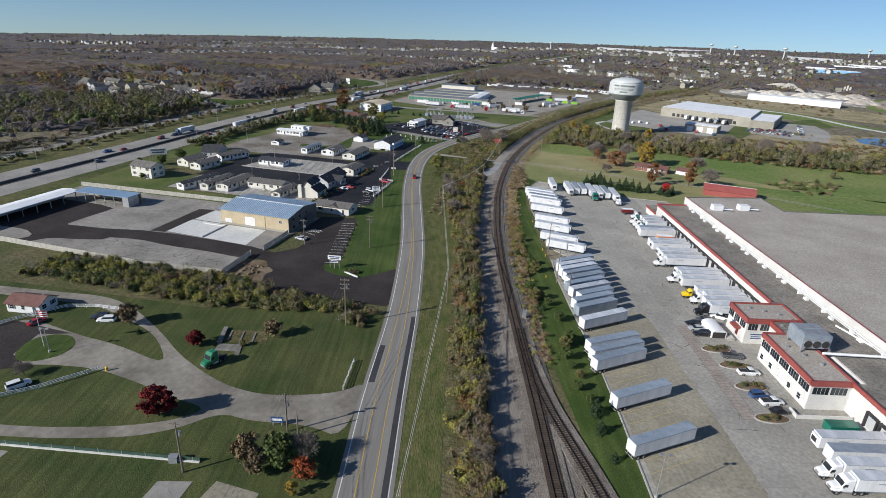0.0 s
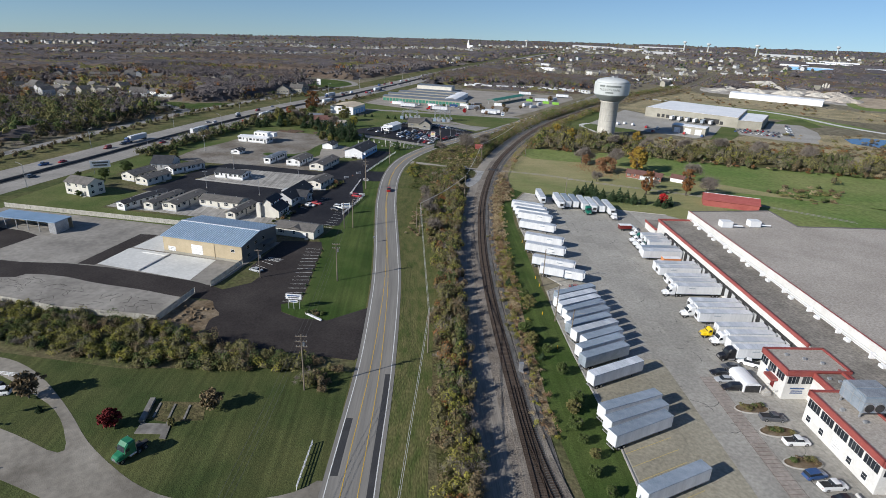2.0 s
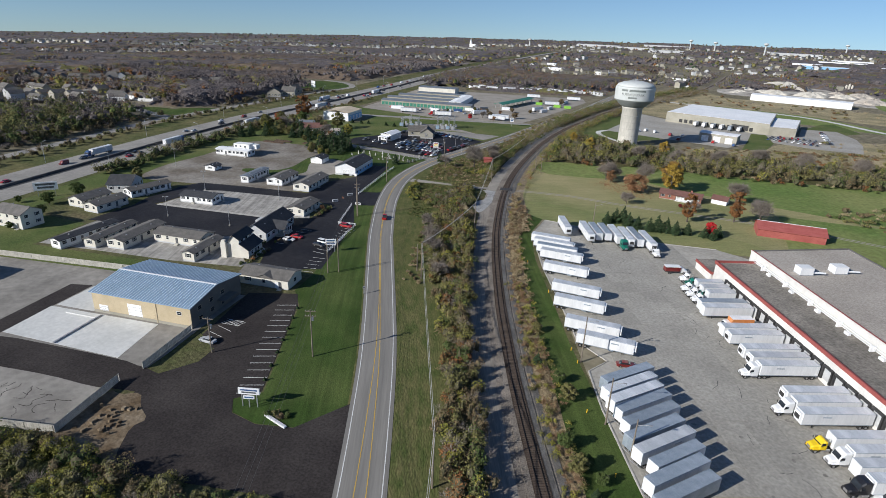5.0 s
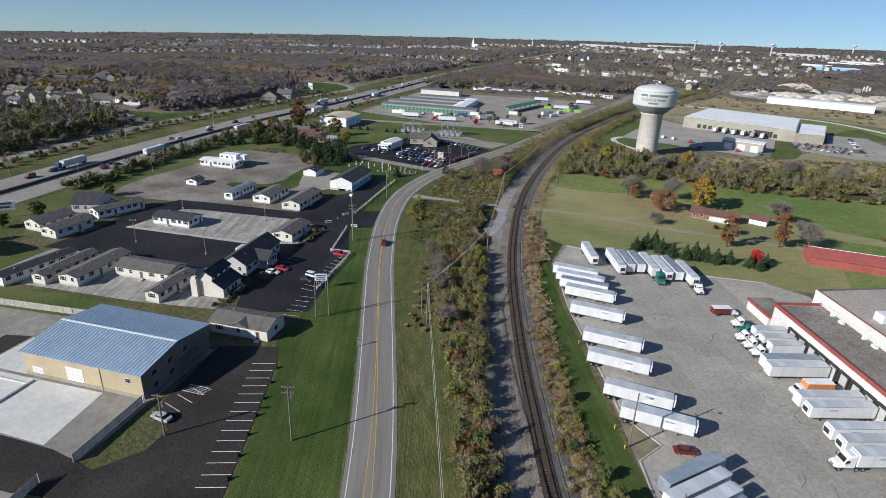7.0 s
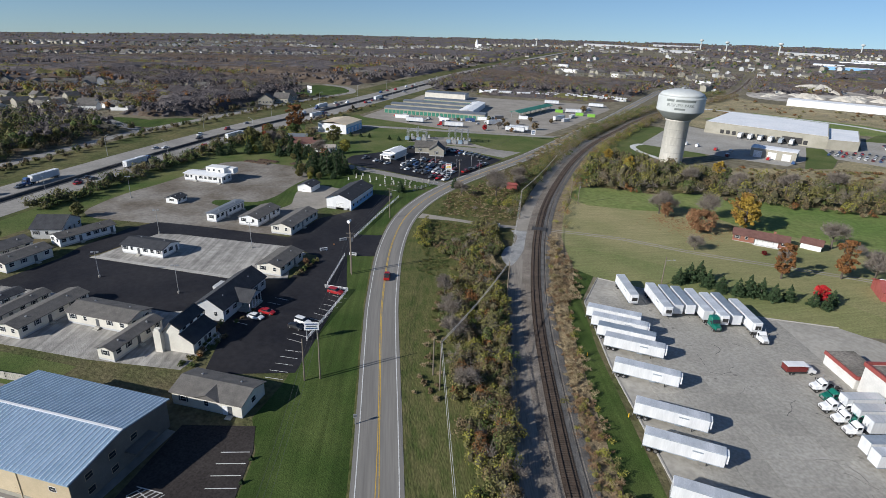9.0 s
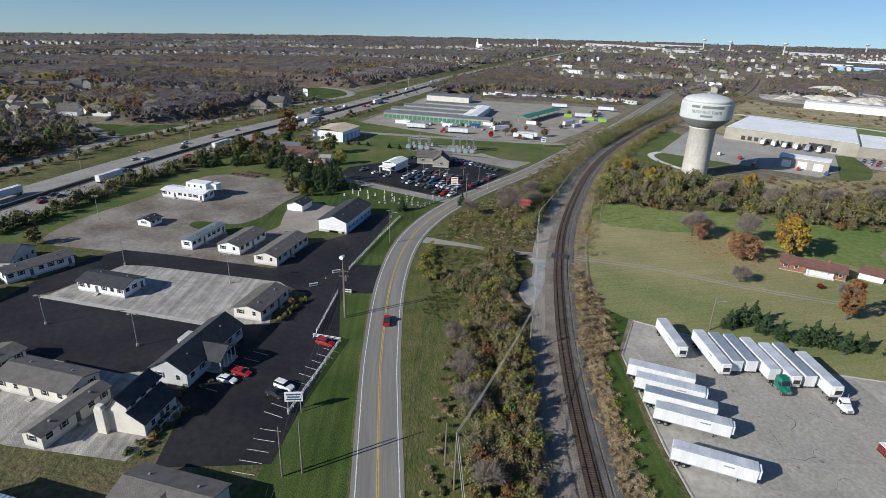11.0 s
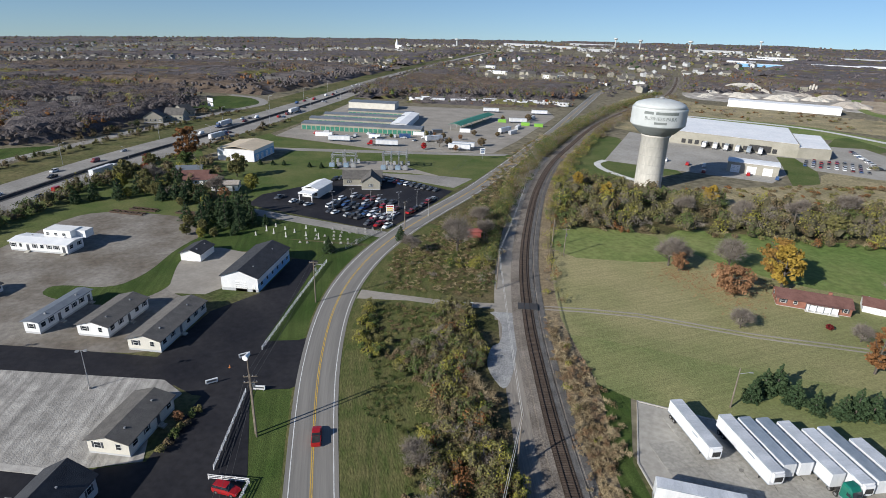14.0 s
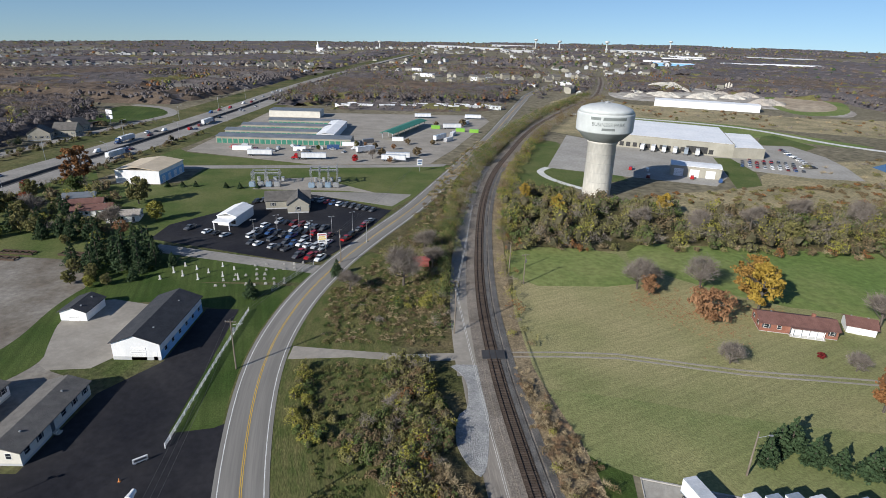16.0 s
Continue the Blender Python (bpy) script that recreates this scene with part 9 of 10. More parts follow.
part("housing", Geo().box(0, 0, 0, 1.6, 1.2, 1.3).box(0, 0, 1.3, 1.7, 1.3, 0.1), "steel", tank_small)
box = thing("signal_cabinet", "silver signal cabinet beside the track", "cabinet", -16.3, 148.8, 15)
part("housing", Geo().box(0, 0, 0.3, 1.0, 0.8, 2.2).box(0, 0, 2.5, 1.2, 1.0, 0.1), "steel", box)
part("plinth", Geo().box(0, 0, 0, 1.3, 1.1, 0.3), "kerb", box)


def sign(name, label, x, y, rz, w, h, z, face="white", bars=("car_blue",), posts=2):
    s = thing(name, label, "sign", x, y, rz)
    part("panel", Geo().box(0, 0, z, w, 0.3, h), face, s)
    for k, b in enumerate(bars):
        part("bar", Geo().box(0, -0.18, z + h - (k + 1) * h / (len(bars) + 0.6), w * (0.8 - 0.12 * (k % 2)), 0.03, h / (len(bars) * 2.2)), b, s)
    for k in range(posts):
        part("post", Geo().box((k - (posts - 1) / 2) * w * 0.7, 0.0, 0, 0.18, 0.18, z), "steel", s)
    return s


sign("lot_sign", "white sign board with blue bars at the lot entrance", -84, 160.8, 10, 4.6, 1.5, 3.2, "white", ("car_blue", "car_grey"))
sign("lot_sign_small", "small white sign under the board", -84, 160.6, 10, 2.4, 0.7, 2.2, "white", ("car_blue",), 1)
sign("sales_sign", "large white sales sign with blue bars", -104.6, 245.6, 20, 3.7, 2.2, 2.8, "white", ("car_blue", "car_grey", "car_blue"))
sign("dealer_sign", "tall white and yellow sign at the car lot", -112.5, 417.5, 12, 3.2, 3.6, 3.4, "white", ("car_red", "car_yellow", "car_yellow", "car_grey"))
sign("billboard", "white billboard beside the highway", -247, 262, 40, 9, 3.6, 3.0, "white", ("car_grey", "car_grey"))
sign("drive_sign", "small blue sign by the drive", -58, 83.2, 15, 2.6, 1.2, 0.9, "car_blue", ("white",))
for x, y, turn in ((-125.6, 311.6, 38), (-128.0, 300.4, 38), (-116.7, 299.8, 5)):
    sign("banner", "small white banner sign on the asphalt", x, y, turn, 2.6, 0.9, 0.4, "white", ("car_grey",))
sign("road_sign", "small grey road sign on a post", -81.2, 218.5, 20, 0.7, 0.7, 1.8, "steel", ("car_grey",), 1)
cone = thing("traffic_cone", "orange traffic cone on the black asphalt", "traffic cone", -127.1, 307.0)
part("cone", Geo().lathe(0, 0, [(0.2, 0.04), (0.05, 0.75)], 12), "car_orange", cone)
part("base", Geo().box(0, 0, 0.07, 0.5, 0.5, 0.05), "car_orange", cone)
log = thing("white_beam", "white and green beam lying on the grass", "beam", -76.5, 157.8, -22)
part("beam", Geo().box(0, 0, 0.05, 6.5, 0.4, 0.35).box(0, 0.4, 0.05, 6.2, 0.3, 0.25), "white", log)
hyd = thing("hydrant", "yellow and black fire hydrant", "hydrant", -106.2, 86.8)
part("barrel", Geo().lathe(0, 0, [(0.3, 0), (0.25, 0.9), (0.3, 0.95), (0.1, 1.25)], 12), "yellow", hyd)
rubble = thing("rubble_heap", "heap of broken rubble at the fence corner", "rubble", -108.5, 148)
r = random.Random(3)
for k in range(26):
    part("stone", Geo().box(r.uniform(-5, 4), r.uniform(-4, 5), 0.05, r.uniform(0.5, 1.3), r.uniform(0.4, 1.0), r.uniform(0.2, 0.7), r.uniform(0, 90), taper=0.7), "dirt", rubble)

# cemetery: tall old stones to the west, low ones in rows to the east
for k in range(54):
    if k < 11:
        x, y = -159 + 2.4 * k + r.uniform(-1, 1), 391 + (k * 5.3) % 13
        hgt, wide, key = r.uniform(1.0, 2.1), 0.5, "palestone"
    else:
        row, col = divmod(k - 11, 9)
        x, y = -140 + 3.0 * col + 2.0 * row + r.uniform(-0.5, 0.5), 386.5 + 4.2 * row + 0.5 * col + r.uniform(-0.5, 0.5)
        hgt, wide, key = r.uniform(0.4, 0.75), r.uniform(0.5, 0.8), "stone"
    if x > -117 or r.random() < 0.12:
        continue
    s = thing("gravestone", "low grey gravestone in the grass" if hgt < 1.2 else "tall pale grave obelisk", "gravestone", x, y, 10, group="gravestones")
    part("stone", Geo().box(0, 0, 0.2, wide, 0.25 if hgt < 1.0 else 0.45, hgt, taper=0.85 if hgt < 1.2 else 0.5), key, s)
    part("base", Geo().box(0, 0, 0, wide + 0.3, 0.6 if hgt < 1.2 else 1.0, 0.2), key, s)
fence("wire_fence", "grey wire fence along the cemetery", [(-121.5, 384), (-113.2, 405)], 3.0, 1.4, "steel", (0.1, 0.7, 1.3))

# substation: lattice portals over transformers, switches and busbars


def lattice(g, x, y, h, w=0.7):
    """A slim lattice mast of four legs with crossed braces."""
    for a in (-1, 1):
        for b in (-1, 1):
            g.tube((x + a * w / 2, y + b * w / 2, 0), (x + a * w / 3, y + b * w / 3, h), 0.06, n=4)
    for k in range(int(h / 1.2)):
        z = 1.2 * k
        for a in (-1, 1):
            g.tube((x - w / 2, y + a * w / 2, z), (x + w / 2, y + a * w / 2, z + 1.2), 0.035, n=4)
            g.tube((x + a * w / 2, y + w / 2, z), (x + a * w / 2, y - w / 2, z + 1.2), 0.035, n=4)
    return g


for cx, cy, n, h in ((-158, 508, 3, 8.5), (-129, 509, 4, 10.5)):
    sub = thing("substation", "grey steel lattice substation with transformers and busbars", "substation", cx, cy, 8, group="substation frames")
    for k in range(n):
        x = -6.5 + 13.0 * k / (n - 1)
        for y in (-3, 3):
            part("mast", lattice(Geo(), x, y, h if k % 2 else h - 2), "steel", sub)
        part("crossarm", Geo().box(x, 0, h - 2.2, 0.35, 7.2, 0.3).box(x, 0, h - 4.4, 0.25, 6.6, 0.22), "steel", sub)
        for y in (-1.8, 0, 1.8):
            part("insulator", Geo().tube((x, y, h - 3.4), (x, y, h - 2.2), 0.13, 0.1, 8), "beige", sub)
    for y in (-1.8, 0, 1.8):
        part("busbar", Geo().tube((-7.5, y, h - 3.4), (7.5, y, h - 3.4), 0.06, n=5), "steel", sub)
    part("beam", Geo().box(0, -3, h - 2.4, 13.4, 0.4, 0.4).box(0, 3, h - 2.4, 13.4, 0.4, 0.4), "steel", sub)
    for k in range(4):
        x = -6 + 4 * k
        tr = part("transformer", Geo().box(x, -6.2, 0.3, 2.4, 1.8, 2.4).box(x + 1.35, -6.2, 0.5, 0.3, 1.5, 1.8).box(x - 1.35, -6.2, 0.5, 0.3, 1.5, 1.8), "steel" if k % 2 else "transformer", sub)
        for y in (-6.7, -5.7):
            part("bushing", Geo().tube((x, y, 2.7), (x, y, 3.8), 0.14, 0.09, 8), "beige", tr)
        part("switch_cabinet", Geo().box(x + 1.5, 5.4, 0.2, 1.4, 1.2, 2.1), "greysiding", sub)

for k in range(7):
    lamp_post(-140 + 7 * k, 428 + 6 * (k % 3), 8.0, 30)
for i in range(0, len(HWY), 6):
    if 150 < HWY[i].y < 900:
        for s in (-20, 19.5):
            q = HWY[i] + side(HWY, i) * s
            p = thing("highway_lamp", "tall grey highway lamp with a curved arm", "lamp post", q.x, q.y, 0, group="highway lamps")
            part("shaft", Geo().tube((0, 0, 0), (0, 0, 11), 0.13, 0.08, 6), "steel", p)
            part("arm", Geo().tube((0, 0, 11), (2.5 * (1 if s < 0 else -1), 0, 12), 0.07, n=6).box(2.8 * (1 if s < 0 else -1), 0, 11.9, 0.9, 0.35, 0.18), "steel", p)

# far works and landmarks
mound = thing("stone_heap", "pale heap of crushed stone", "heap", 268, 1088, z=drop(268, 1088))
hv = []
for k, (rr, z) in enumerate(((30, -1), (26, 2.4), (23, 4), (18.5, 6.2), (14, 8), (10, 9.6), (6, 10.5), (1, 10.6))):
    ring = []
    for i in range(40):
        a = 2 * math.pi * i / 40
        n = noise.noise(Vector((2.2 * math.cos(a), 2.2 * math.sin(a), k * 0.35)))
        ring.append((1.25 * rr * math.cos(a) * (1 + 0.15 * math.sin(3 * a) + 0.3 * n), rr * math.sin(a) * (1 + 0.12 * math.cos(2 * a) + 0.3 * n), z + 1.5 * n))
    hv.append(ring)
part("mound", Geo().loft(hv), "sand", mound)
for x, y, sc in ((232, 992, 0.5), (275, 985, 0.55), (318, 990, 0.45), (350, 1020, 0.5), (330, 930, 0.6), (205, 1040, 0.3), (222, 1020, 0.25), (188, 1000, 0.22), (330, 1050, 0.3), (300, 1030, 0.3), (240, 1040, 0.22), (175, 975, 0.2)):
    m2 = thing("stone_heap", "smaller grey heap of crushed stone", "heap", x, y, z=drop(x, y))
    part("mound", Geo().loft([[(px * sc, py * sc, pz * sc) for px, py, pz in ring] for ring in hv]), "sand" if x < 320 else "roofgrey", m2)
silo = thing("stone_plant", "pale concrete plant with silos", "plant", 352, 1086, z=drop(352, 1086))
for k in range(3):
    part("silo", Geo().lathe(4 * k, 0, [(1.6, 0), (1.6, 10 + 2 * (k % 2)), (0.4, 12 + 2 * (k % 2))], 16), "sand", silo)
part("hopper", Geo().box(-8, 0, 0, 8, 6, 9), "beige", silo)
for (x, y, w, d, h) in ((540, 1890, 70, 40, 9), (560, 1800, 110, 40, 7), (690, 2080, 120, 40, 9), (770, 2230, 110, 50, 9), (760, 1840, 120, 40, 8), (900, 1850, 160, 50, 8), (660, 1560, 120, 36, 6), (355, 3650, 240, 60, 12), (-16, 3360, 220, 60, 11), (807, 2925, 190, 50, 10), (260, 2700, 130, 40, 10), (1150, 2350, 220, 70, 9), (150, 3000, 160, 40, 11), (-95, 1240, 34, 14, 5), (-118, 1390, 30, 14, 6), (-104, 1034, 26, 9, 4), (-6, 1170, 24, 13, 5), (-24, 1056, 28, 9, 4), (60, 1085, 22, 12, 4), (120, 1120, 26, 11, 5), (-320, 1290, 34, 10, 4), (-365, 1030, 26, 12, 4)):
    b = thing("far_hall", "long pale industrial hall far away", "building", x, y, rng.uniform(-20, -4), group="far halls", z=drop(x, y))
    # past y 2300 grey replaces white, so the colour carries the haze's dimming
    part("hall", Geo().box(0, 0, -1, w, d, h + 1), "bluewall" if x == 560 else "greysiding" if y > 2300 else "white", b)
    part("roof", Geo().box(0, 0, h, w - 1, d - 1, 0.2), "greysiding" if y > 2300 else "roofwhite", b)
for (x, y, h) in ((445, 3400, 48), (520, 3150, 44), (650, 2790, 48), (1180, 3450, 46), (-349, 3080, 34)):
    b = thing("far_water_tower", "pale water tower on the horizon", "water tower", x, y, group="far towers", z=drop(x, y))
    part("shaft", Geo().lathe(0, 0, [(3, 0), (3, h - 10), (9, h - 6)], 12), "tank", b)
    part("tank", Geo().lathe(0, 0, [(9, h - 6), (10, h - 3), (8, h), (1, h + 1.5)], 16), "tank", b)

church = thing("far_church", "white church with a slender steeple far off", "church", -520, 2500, -15, z=drop(-520, 2500))
part("nave", Geo().box(8, 0, 0, 26, 12, 9).gable(26, 12, 9, 5, 0.4, 0.3, "x"), "white", church)
part("steeple", Geo().box(-8, 0, 0, 8, 8, 22).lathe(-8, 0, [(4.5, 22), (0.3, 36)], 8), "white", church)

# parking bay lines and the red brown strip before the offices
area("stamped_strip", [(26.9, 160.2), (30.2, 161.4), (41.1, 120.3), (38.2, 119.4)], "stampedstrip", 0.114, "red brown stamped concrete strip before the offices", "pavement")
bays = thing("bay_lines", "white painted parking bay lines", "road marking", kind="structure")
for k in range(15):
    t = k / 14
    x, y = -89.6 + (-102.2 + 89.6) * t, 163.8 + (203.5 - 163.8) * t
    part("stripe", Geo().box(x + 2.7, y + 0.9, 0.07, 5.4, 0.14, 0.025, 18), "whitepaint", bays)
for k in range(4):
    part("stripe", Geo().box(-109.5 + 0.6 * k, 181 + 3.2 * k, 0.07, 5.0, 0.14, 0.025, -18), "whitepaint", bays)
for k in range(10):
    t = k / 9
    part("stripe", Geo().box(-106.6 + 0.5 * t - 1.8, 243.5 + 26 * t, 0.07, 4.6, 0.09, 0.025, -8), "whitepaint", bays)
for k in range(6):
    part("stripe", Geo().box(-126.2 + 0.6 * k, 247 + 3.2 * k, 0.07, 4.4, 0.09, 0.025, -5), "whitepaint", bays)
for k in range(5):
    part("stripe", Geo().box(-105 - 0.35 * k, 227.5 + 2.9 * k, 0.07, 4.4, 0.09, 0.025, 5), "whitepaint", bays)
for k in range(38):
    part("stripe", Geo().box(28.55 + 11.1 * k / 37, 160.6 - 40.6 * k / 37, 0.117, 3.3, 0.08, 0.012, 19), "paver", bays, "thin dark red brown stripe")
for x, y in ((26.9, 160.2), (30.2, 161.4)):
    part("stripe", Geo().box(x + 5.6, y - 20.4, 0.117, 0.08, 42.2, 0.014, 15.4), "paver", bays, "thin dark red brown stripe")
for k in range(11):
    x, y = 5.8 + 1.12 * k, 129 - 3.45 * k
    part("stripe", Geo().box(x + 5.5, y + 4.6, 0.115, 12.5, 0.12, 0.02, 40), "fadedyellow", bays, "faded yellow stripe")
for k, (lx, ly) in enumerate(((-21.8, -110.8), (-20.4, -118.6), (-20.8, -128), (-22, -140))):
    x, y = yard_place(lx, ly)
    isl = thing("planter_island", "kerbed planting island with shrubs in the yard", "island", x, y, WR, group="planting islands")
    part("kerb", Geo().prism([(4.1 * math.cos(a), 1.9 * math.sin(a)) for a in [2 * math.pi * i / 18 for i in range(18)]], 0, 0.25), "kerb", isl)
    part("soil", Geo().prism([(3.8 * math.cos(a), 1.6 * math.sin(a)) for a in [2 * math.pi * i / 18 for i in range(18)]], 0.2, 0.29), "dirt", isl)
    for j in range(8):
        q = random.Random(k * 9 + j)
        t, _ = leaves([(q.uniform(-2.8, 2.8), q.uniform(-0.9, 0.9), 0.65)], [(0.85, 0.85, 0.65)], 110, 0.13)
        part("shrub", tri_mesh("shrub", t, [("leaf_brown", "leaf_olive", "leaf_green")[(j + k) % 3]]), None, isl)

# park of pale homes behind the storage yard
for k in range(15):
    u = k / 14
    house("park_home", "pale single-wide home in a far park", -165 + 150 * u, 800 + 14 * u + 12 * (k % 2), 15, 4.8, 2.8, 0.5, "siding", "roofwhite", axis="x", rz=(k * 37) % 30 - 15, group="park homes", wins=False)
# homes and oddments north of the gravel yard
house("small_house", "small house with a brown roof among trees", -213.8, 453.5, 15, 8, 2.7, 1.4, "siding", "brownshingle", axis="x", rz=20, plinth=0.2)
house("small_house", "small white house with a pale roof", -198, 447.5, 12, 8, 2.7, 1.2, "siding", "roofgrey", axis="x", rz=15, plinth=0.2)
house("small_house", "small house with a pale blue roof", -229, 470, 12, 7, 2.7, 1.4, "siding", "greyroof", axis="x", rz=20, plinth=0.2)
house("small_house", "low tan house with a rusty roof", -222, 462, 14, 7, 2.6, 1.2, "cream", "brownshingle", axis="x", rz=20, plinth=0.2)
shed_block("red_shed", "tiny red shed in the brush", -77, 407, 5, 3.5, 2.4, "barn", "barn", 10, 0.5, category="shed")
for x, y, ln, rz in ((-219, 404.5, 15, -4), (-215, 409.5, 12, -4), (-194, 409, 13, -4)):
    fr = thing("steel_frame", "rusty steel frame lying at the yard's edge", "steel frame", x, y, rz, group="steel frames")
    for s2 in (-1.2, 1.2):
        part("beam", Geo().box(0, s2, 0.1, ln, 0.3, 0.7), "rust", fr)
    for k in range(6):
        part("crossbar", Geo().box(-ln / 2 + 0.4 + k * (ln - 0.8) / 5, 0, 0.3, 0.25, 2.6, 0.35), "rust", fr)

# concrete slabs of the truck yard, with open joints
slab_mesh = Geo().box(0, 0, 0.03, 6.94, 6.94, 0.07).mesh("slab", mats_of("yard"))
old_mesh = Geo().box(0, 0, 0.03, 6.94, 6.94, 0.07).mesh("slab", mats_of("yardtan"))
cw, sw = math.cos(radians(WR)), math.sin(radians(WR))
for i in range(-13, 4):
    for j in range(-30, 8):
        lx, ly = i * 7.0 + 3.5, j * 7.0 + 3.5
        cs = [(WX + (lx + a) * cw - (ly + b) * sw, WY + (lx + a) * sw + (ly + b) * cw) for a in (-3.5, 3.5) for b in (-3.5, 3.5)]
        if all(inside(YARD_AREA, *q) for q in cs) and lx < (0 if ly > -134 else -3):
            ob = new("slab", old_mesh if lx < -34 and ly < -88 else slab_mesh)
            ob.parent = yard
            ob.matrix_basis = pose(WX + lx * cw - ly * sw, WY + lx * sw + ly * cw, 0, 0, 0, WR)

for k, (x, y, lx, ly, rz) in enumerate(((-334, 606, 13, 11, 20), (-326, 622, 14, 12, 10), (-331, 641, 12, 11, -15))):
    house("roadside_house", "tan house with steep grey gables by the frontage road", x, y, lx, ly, 4.0, 4.2, "beige", "shingle", axis="x" if k % 2 else "y", rz=rz, wins=True, category="house", group="roadside houses")
board = thing("billboard", "white twin billboard on a post in the clearing", "billboard", -324, 672, -25)
part("post", Geo().tube((0, 0, 0), (0, 0, 5), 0.3, 0.3, 8), "steel", board)
part("panel", Geo().box(0, 0, 3.6, 7, 0.4, 3.2), "white", board)
part("panel", Geo().box(0, 0, 7.4, 7, 0.4, 3.2), "white", board)
for x, y, rz in ((-412, 518, 15), (-434, 508, 20), (-425, 522, -10), (-447, 520, 15), (-552, 590, 30), (-575, 575, 30)):
    house("wood_home", "pale house with a grey roof among bare trees", x, y, 14, 9, 3.6, 2.6, "siding", "shingle", axis="x", rz=rz, wins=False, category="house", group="homes in the woods")

# remains of a foundation in the lawn
ruin = thing("old_foundation", "remains of a concrete foundation in the lawn", "foundation", kind="structure")
part("pad", Geo().prism([(-92.5, 112.8), (-81.2, 115.8), (-78.2, 110.6), (-84.7, 107.9), (-90.4, 107.4)], -0.05, 0.07), "rough", ruin)
part("sill_wall", Geo().prism([(-93.0, 113.0), (-92.0, 113.4), (-89.0, 106.4), (-90.0, 106.0)], -0.05, 0.7), "millings2", ruin)
part("slab", Geo().prism([(-89.5, 106.0), (-84.2, 107.4), (-83.4, 104.4), (-88.6, 103.0)], -0.05, 0.16), "millings2", ruin)
part("footing", Geo().prism([(-84.9, 108.0), (-83.8, 108.2), (-81.6, 103.4), (-82.9, 103.2)], -0.05, 0.2), "millings2", ruin)
for k in range(3):
    part("footing", Geo().prism([(-88.6 + 3.2 * k, 108.2 + 0.6 * k), (-88.2 + 3.2 * k, 108.3 + 0.6 * k), (-90.0 + 3.2 * k, 112.8 + 0.6 * k), (-90.4 + 3.2 * k, 112.7 + 0.6 * k)], -0.05, 0.22), "millings2", ruin)

# sealed cracks and oil spots on the concrete
rng = random.Random(77)
seals, spots_oil = Geo(), Geo()
for k in range(46):
    x, y = yard_place(rng.uniform(-33, -11), rng.uniform(-150, 40))
    if not inside(YARD_AREA, x, y):
        continue
    a = radians(rng.choice((WR, WR + 90, WR + 45)) + rng.uniform(-30, 30))
    line = [Vector((x, y))]
    for j in range(rng.randint(3, 7)):
        a += rng.uniform(-0.6, 0.6)
        line.append(line[-1] + Vector((math.cos(a), math.sin(a))) * rng.uniform(0.5, 1.4))
    w = rng.uniform(0.025, 0.055)
    ribbon(seals, line, -w, w, 0.112)
for k in range(40):
    x, y = yard_place(rng.uniform(-40, -9), rng.uniform(-150, 40))
    if not inside(YARD_AREA, x, y):
        continue
    r0 = rng.uniform(0.15, 0.6)
    spots_oil.prism([(x + r0 * rng.uniform(0.6, 1.2) * math.cos(b), y + r0 * rng.uniform(0.6, 1.2) * math.sin(b)) for b in [math.pi * i / 5 for i in range(10)]], 0.09, 0.108)
lot_cracks = Geo()
for k in range(70):
    x, y = rng.uniform(-178, -118), rng.uniform(140.5, 153)
    a = rng.uniform(0, 6.28)
    line = [Vector((x, y))]
    for j in range(rng.randint(3, 8)):
        a += rng.uniform(-0.8, 0.8)
        line.append(line[-1] + Vector((math.cos(a), math.sin(a) * 0.6)) * rng.uniform(0.5, 1.3))
    if all(139.5 < q.y < 155 and q.x < -117.5 for q in line):
        w = rng.uniform(0.03, 0.09)
        ribbon(lot_cracks, line, -w, w, 0.066)
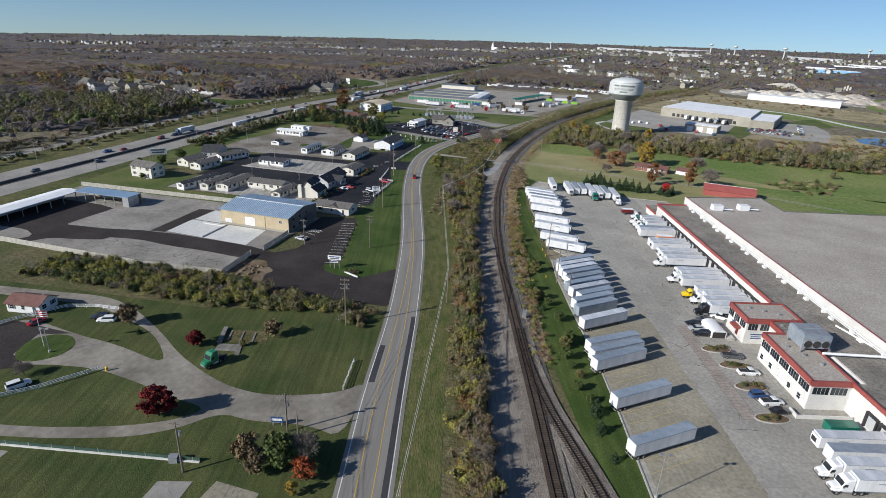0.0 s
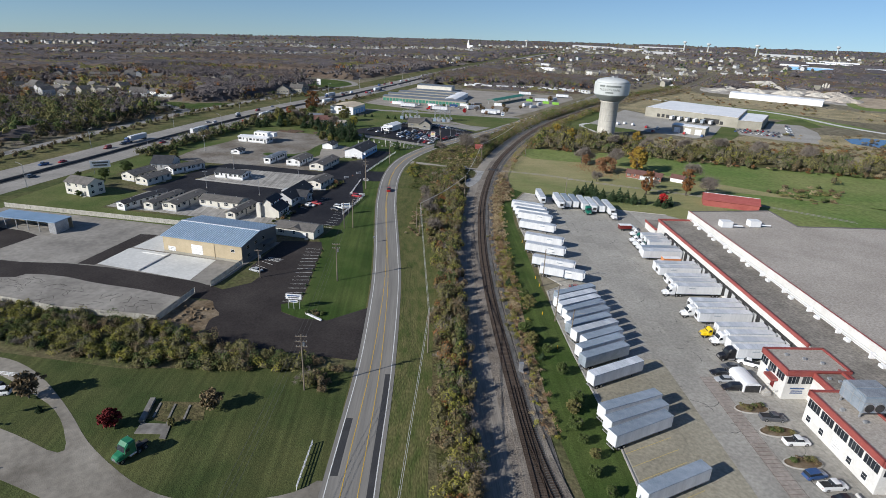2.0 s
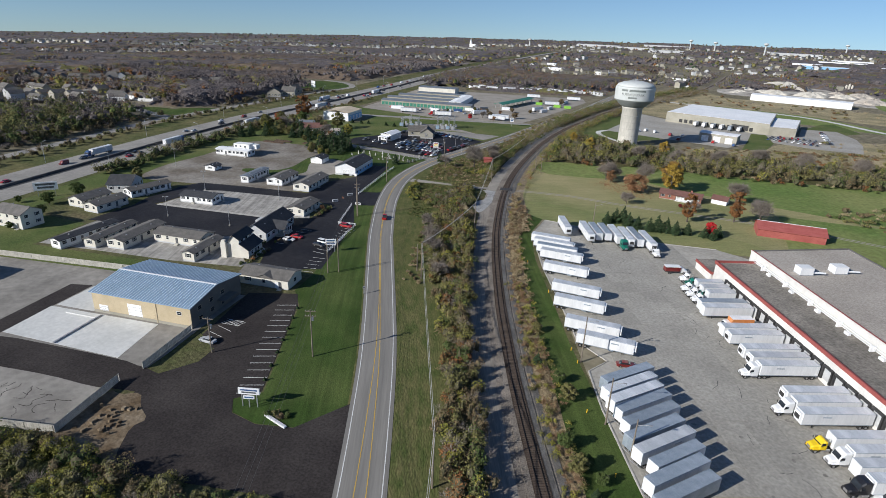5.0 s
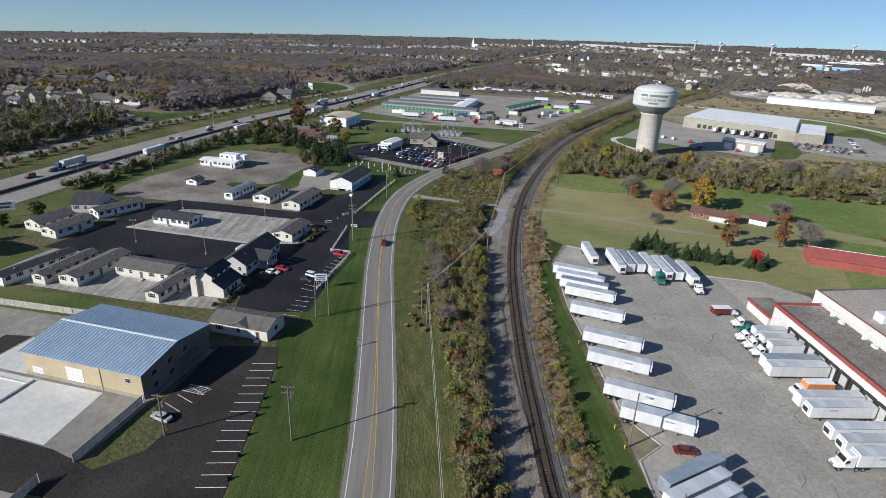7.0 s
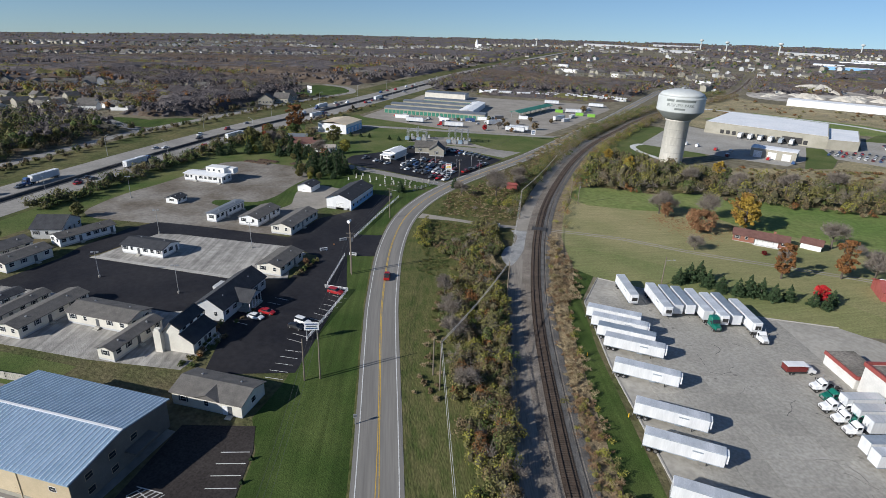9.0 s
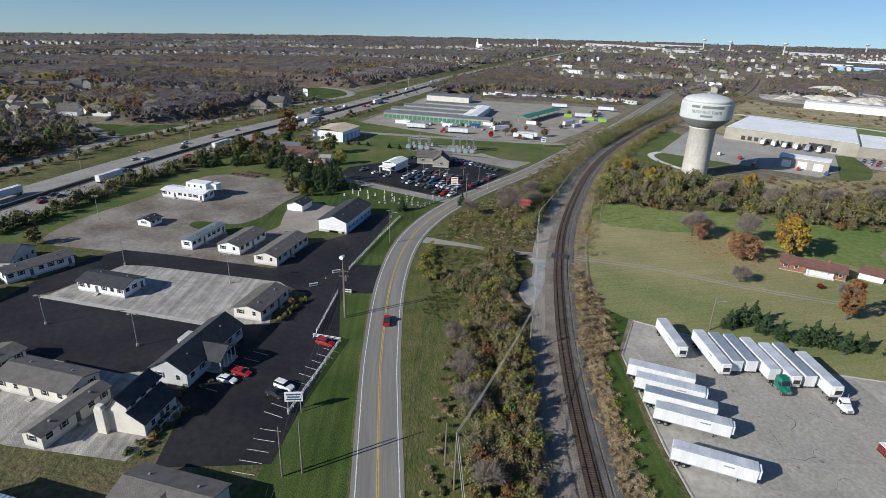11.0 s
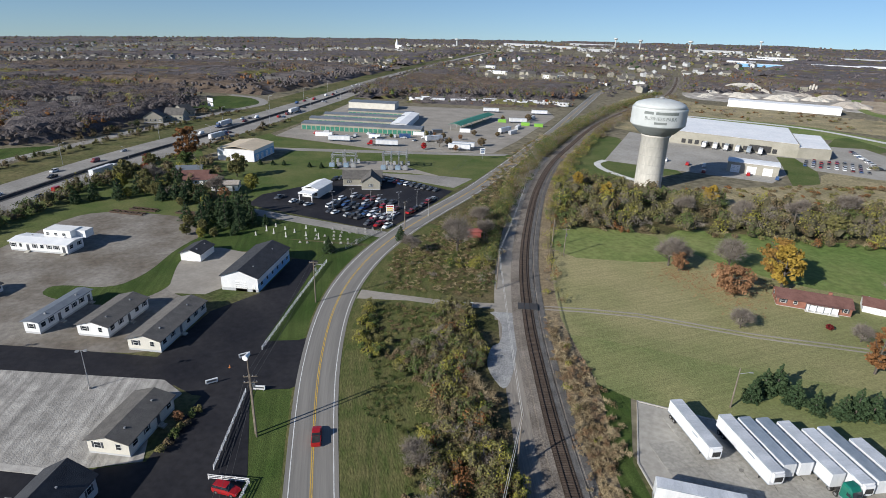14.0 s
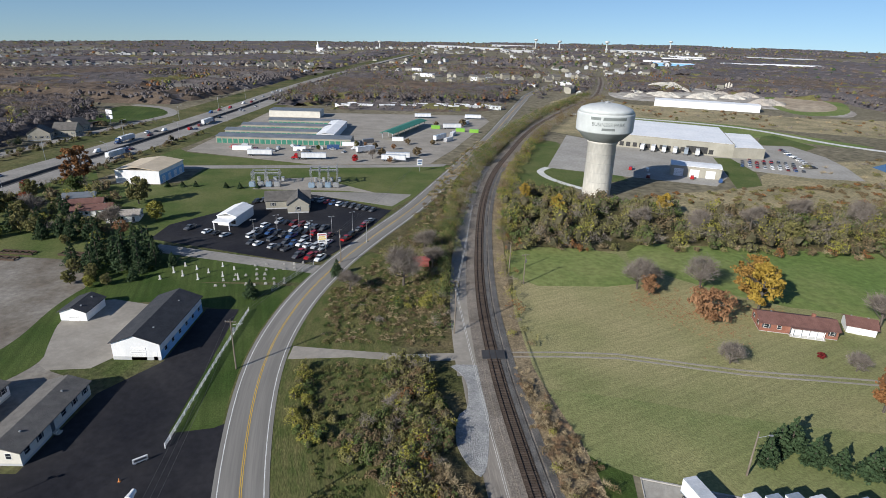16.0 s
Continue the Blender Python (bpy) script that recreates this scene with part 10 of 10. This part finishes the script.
tagged(part("asphalt_cracks", lot_cracks, "oldblack", None), "dark open cracks in the broken asphalt", "crack", kind="stuff")
tagged(part("crack_seals", seals, "patch", None), "black sealed cracks across the concrete yard", "crack", kind="stuff")
tagged(part("oil_stains", spots_oil, "millings2", None), "dark oil stains on the concrete yard", "stain", kind="stuff")

# boxes and containers on the storage yard
def storage_box(paint, length):
    t = thing("storage_container", ("bright green" if paint == "lime" else paint) + " steel storage container on the gravel", "container", group="storage containers")
    part("body", Geo().box(0, 0, 0.15, length, 2.5, 2.6), "car_" + paint if paint != "white" else "white", t)
    part("door", Geo().box(-length / 2 - 0.03, 0, 0.25, 0.08, 2.3, 2.4), "steel", t)
    return t


for k, (paint, length, x, y, rz) in enumerate((("lime", 7, -73.3, 689, 0), ("lime", 7, -53.8, 678, -4), ("lime", 7, -43.1, 675, -4), ("white", 8, -100, 632, 5), ("white", 9, -64, 636, 60), ("white", 12, -130, 610, 2), ("white", 8, -160, 590, 0), ("white", 12, -196, 588, 4), ("grey", 8, -120, 622, 30), ("white", 10, -60, 660, 75), ("white", 12, -48, 715, 70), ("blue", 8, -140, 598, 12))):
    place(("container", paint, length), lambda: storage_box(paint, length), x, y, rz)

hatch = thing("accessible_bay", "white hatched bay painted beside the entrance", "road marking", kind="structure")
part("stripe", Geo().box(-108.1, 189.7, 0.075, 5.3, 0.14, 0.02), "whitepaint", hatch)
part("stripe", Geo().box(-108.1, 192.1, 0.075, 5.3, 0.14, 0.02), "whitepaint", hatch)
for k in range(6):
    part("stripe", Geo().box(-110.3 + 0.95 * k, 190.9, 0.075, 2.5, 0.13, 0.018, 60), "whitepaint", hatch)
spots = [(-125.3 - 0.62 * k, 226 + 2.1 * k, 0.9, 1.1, ("green", "olive", "rust", "brown", "green")[k % 5]) for k in range(11)]
thicket("office_hedge", "low clipped shrubs along the sales office lot", spots, "shrubs", per=50)

sign("street_sign_board", "blue and white sign board by the road", -81.7, 542.7, 10, 3.0, 3.4, 3.4, "white", ("car_blue", "car_blue"), 1)
ties(RAIL, track, 120)
ties(SIDING, siding, 20)
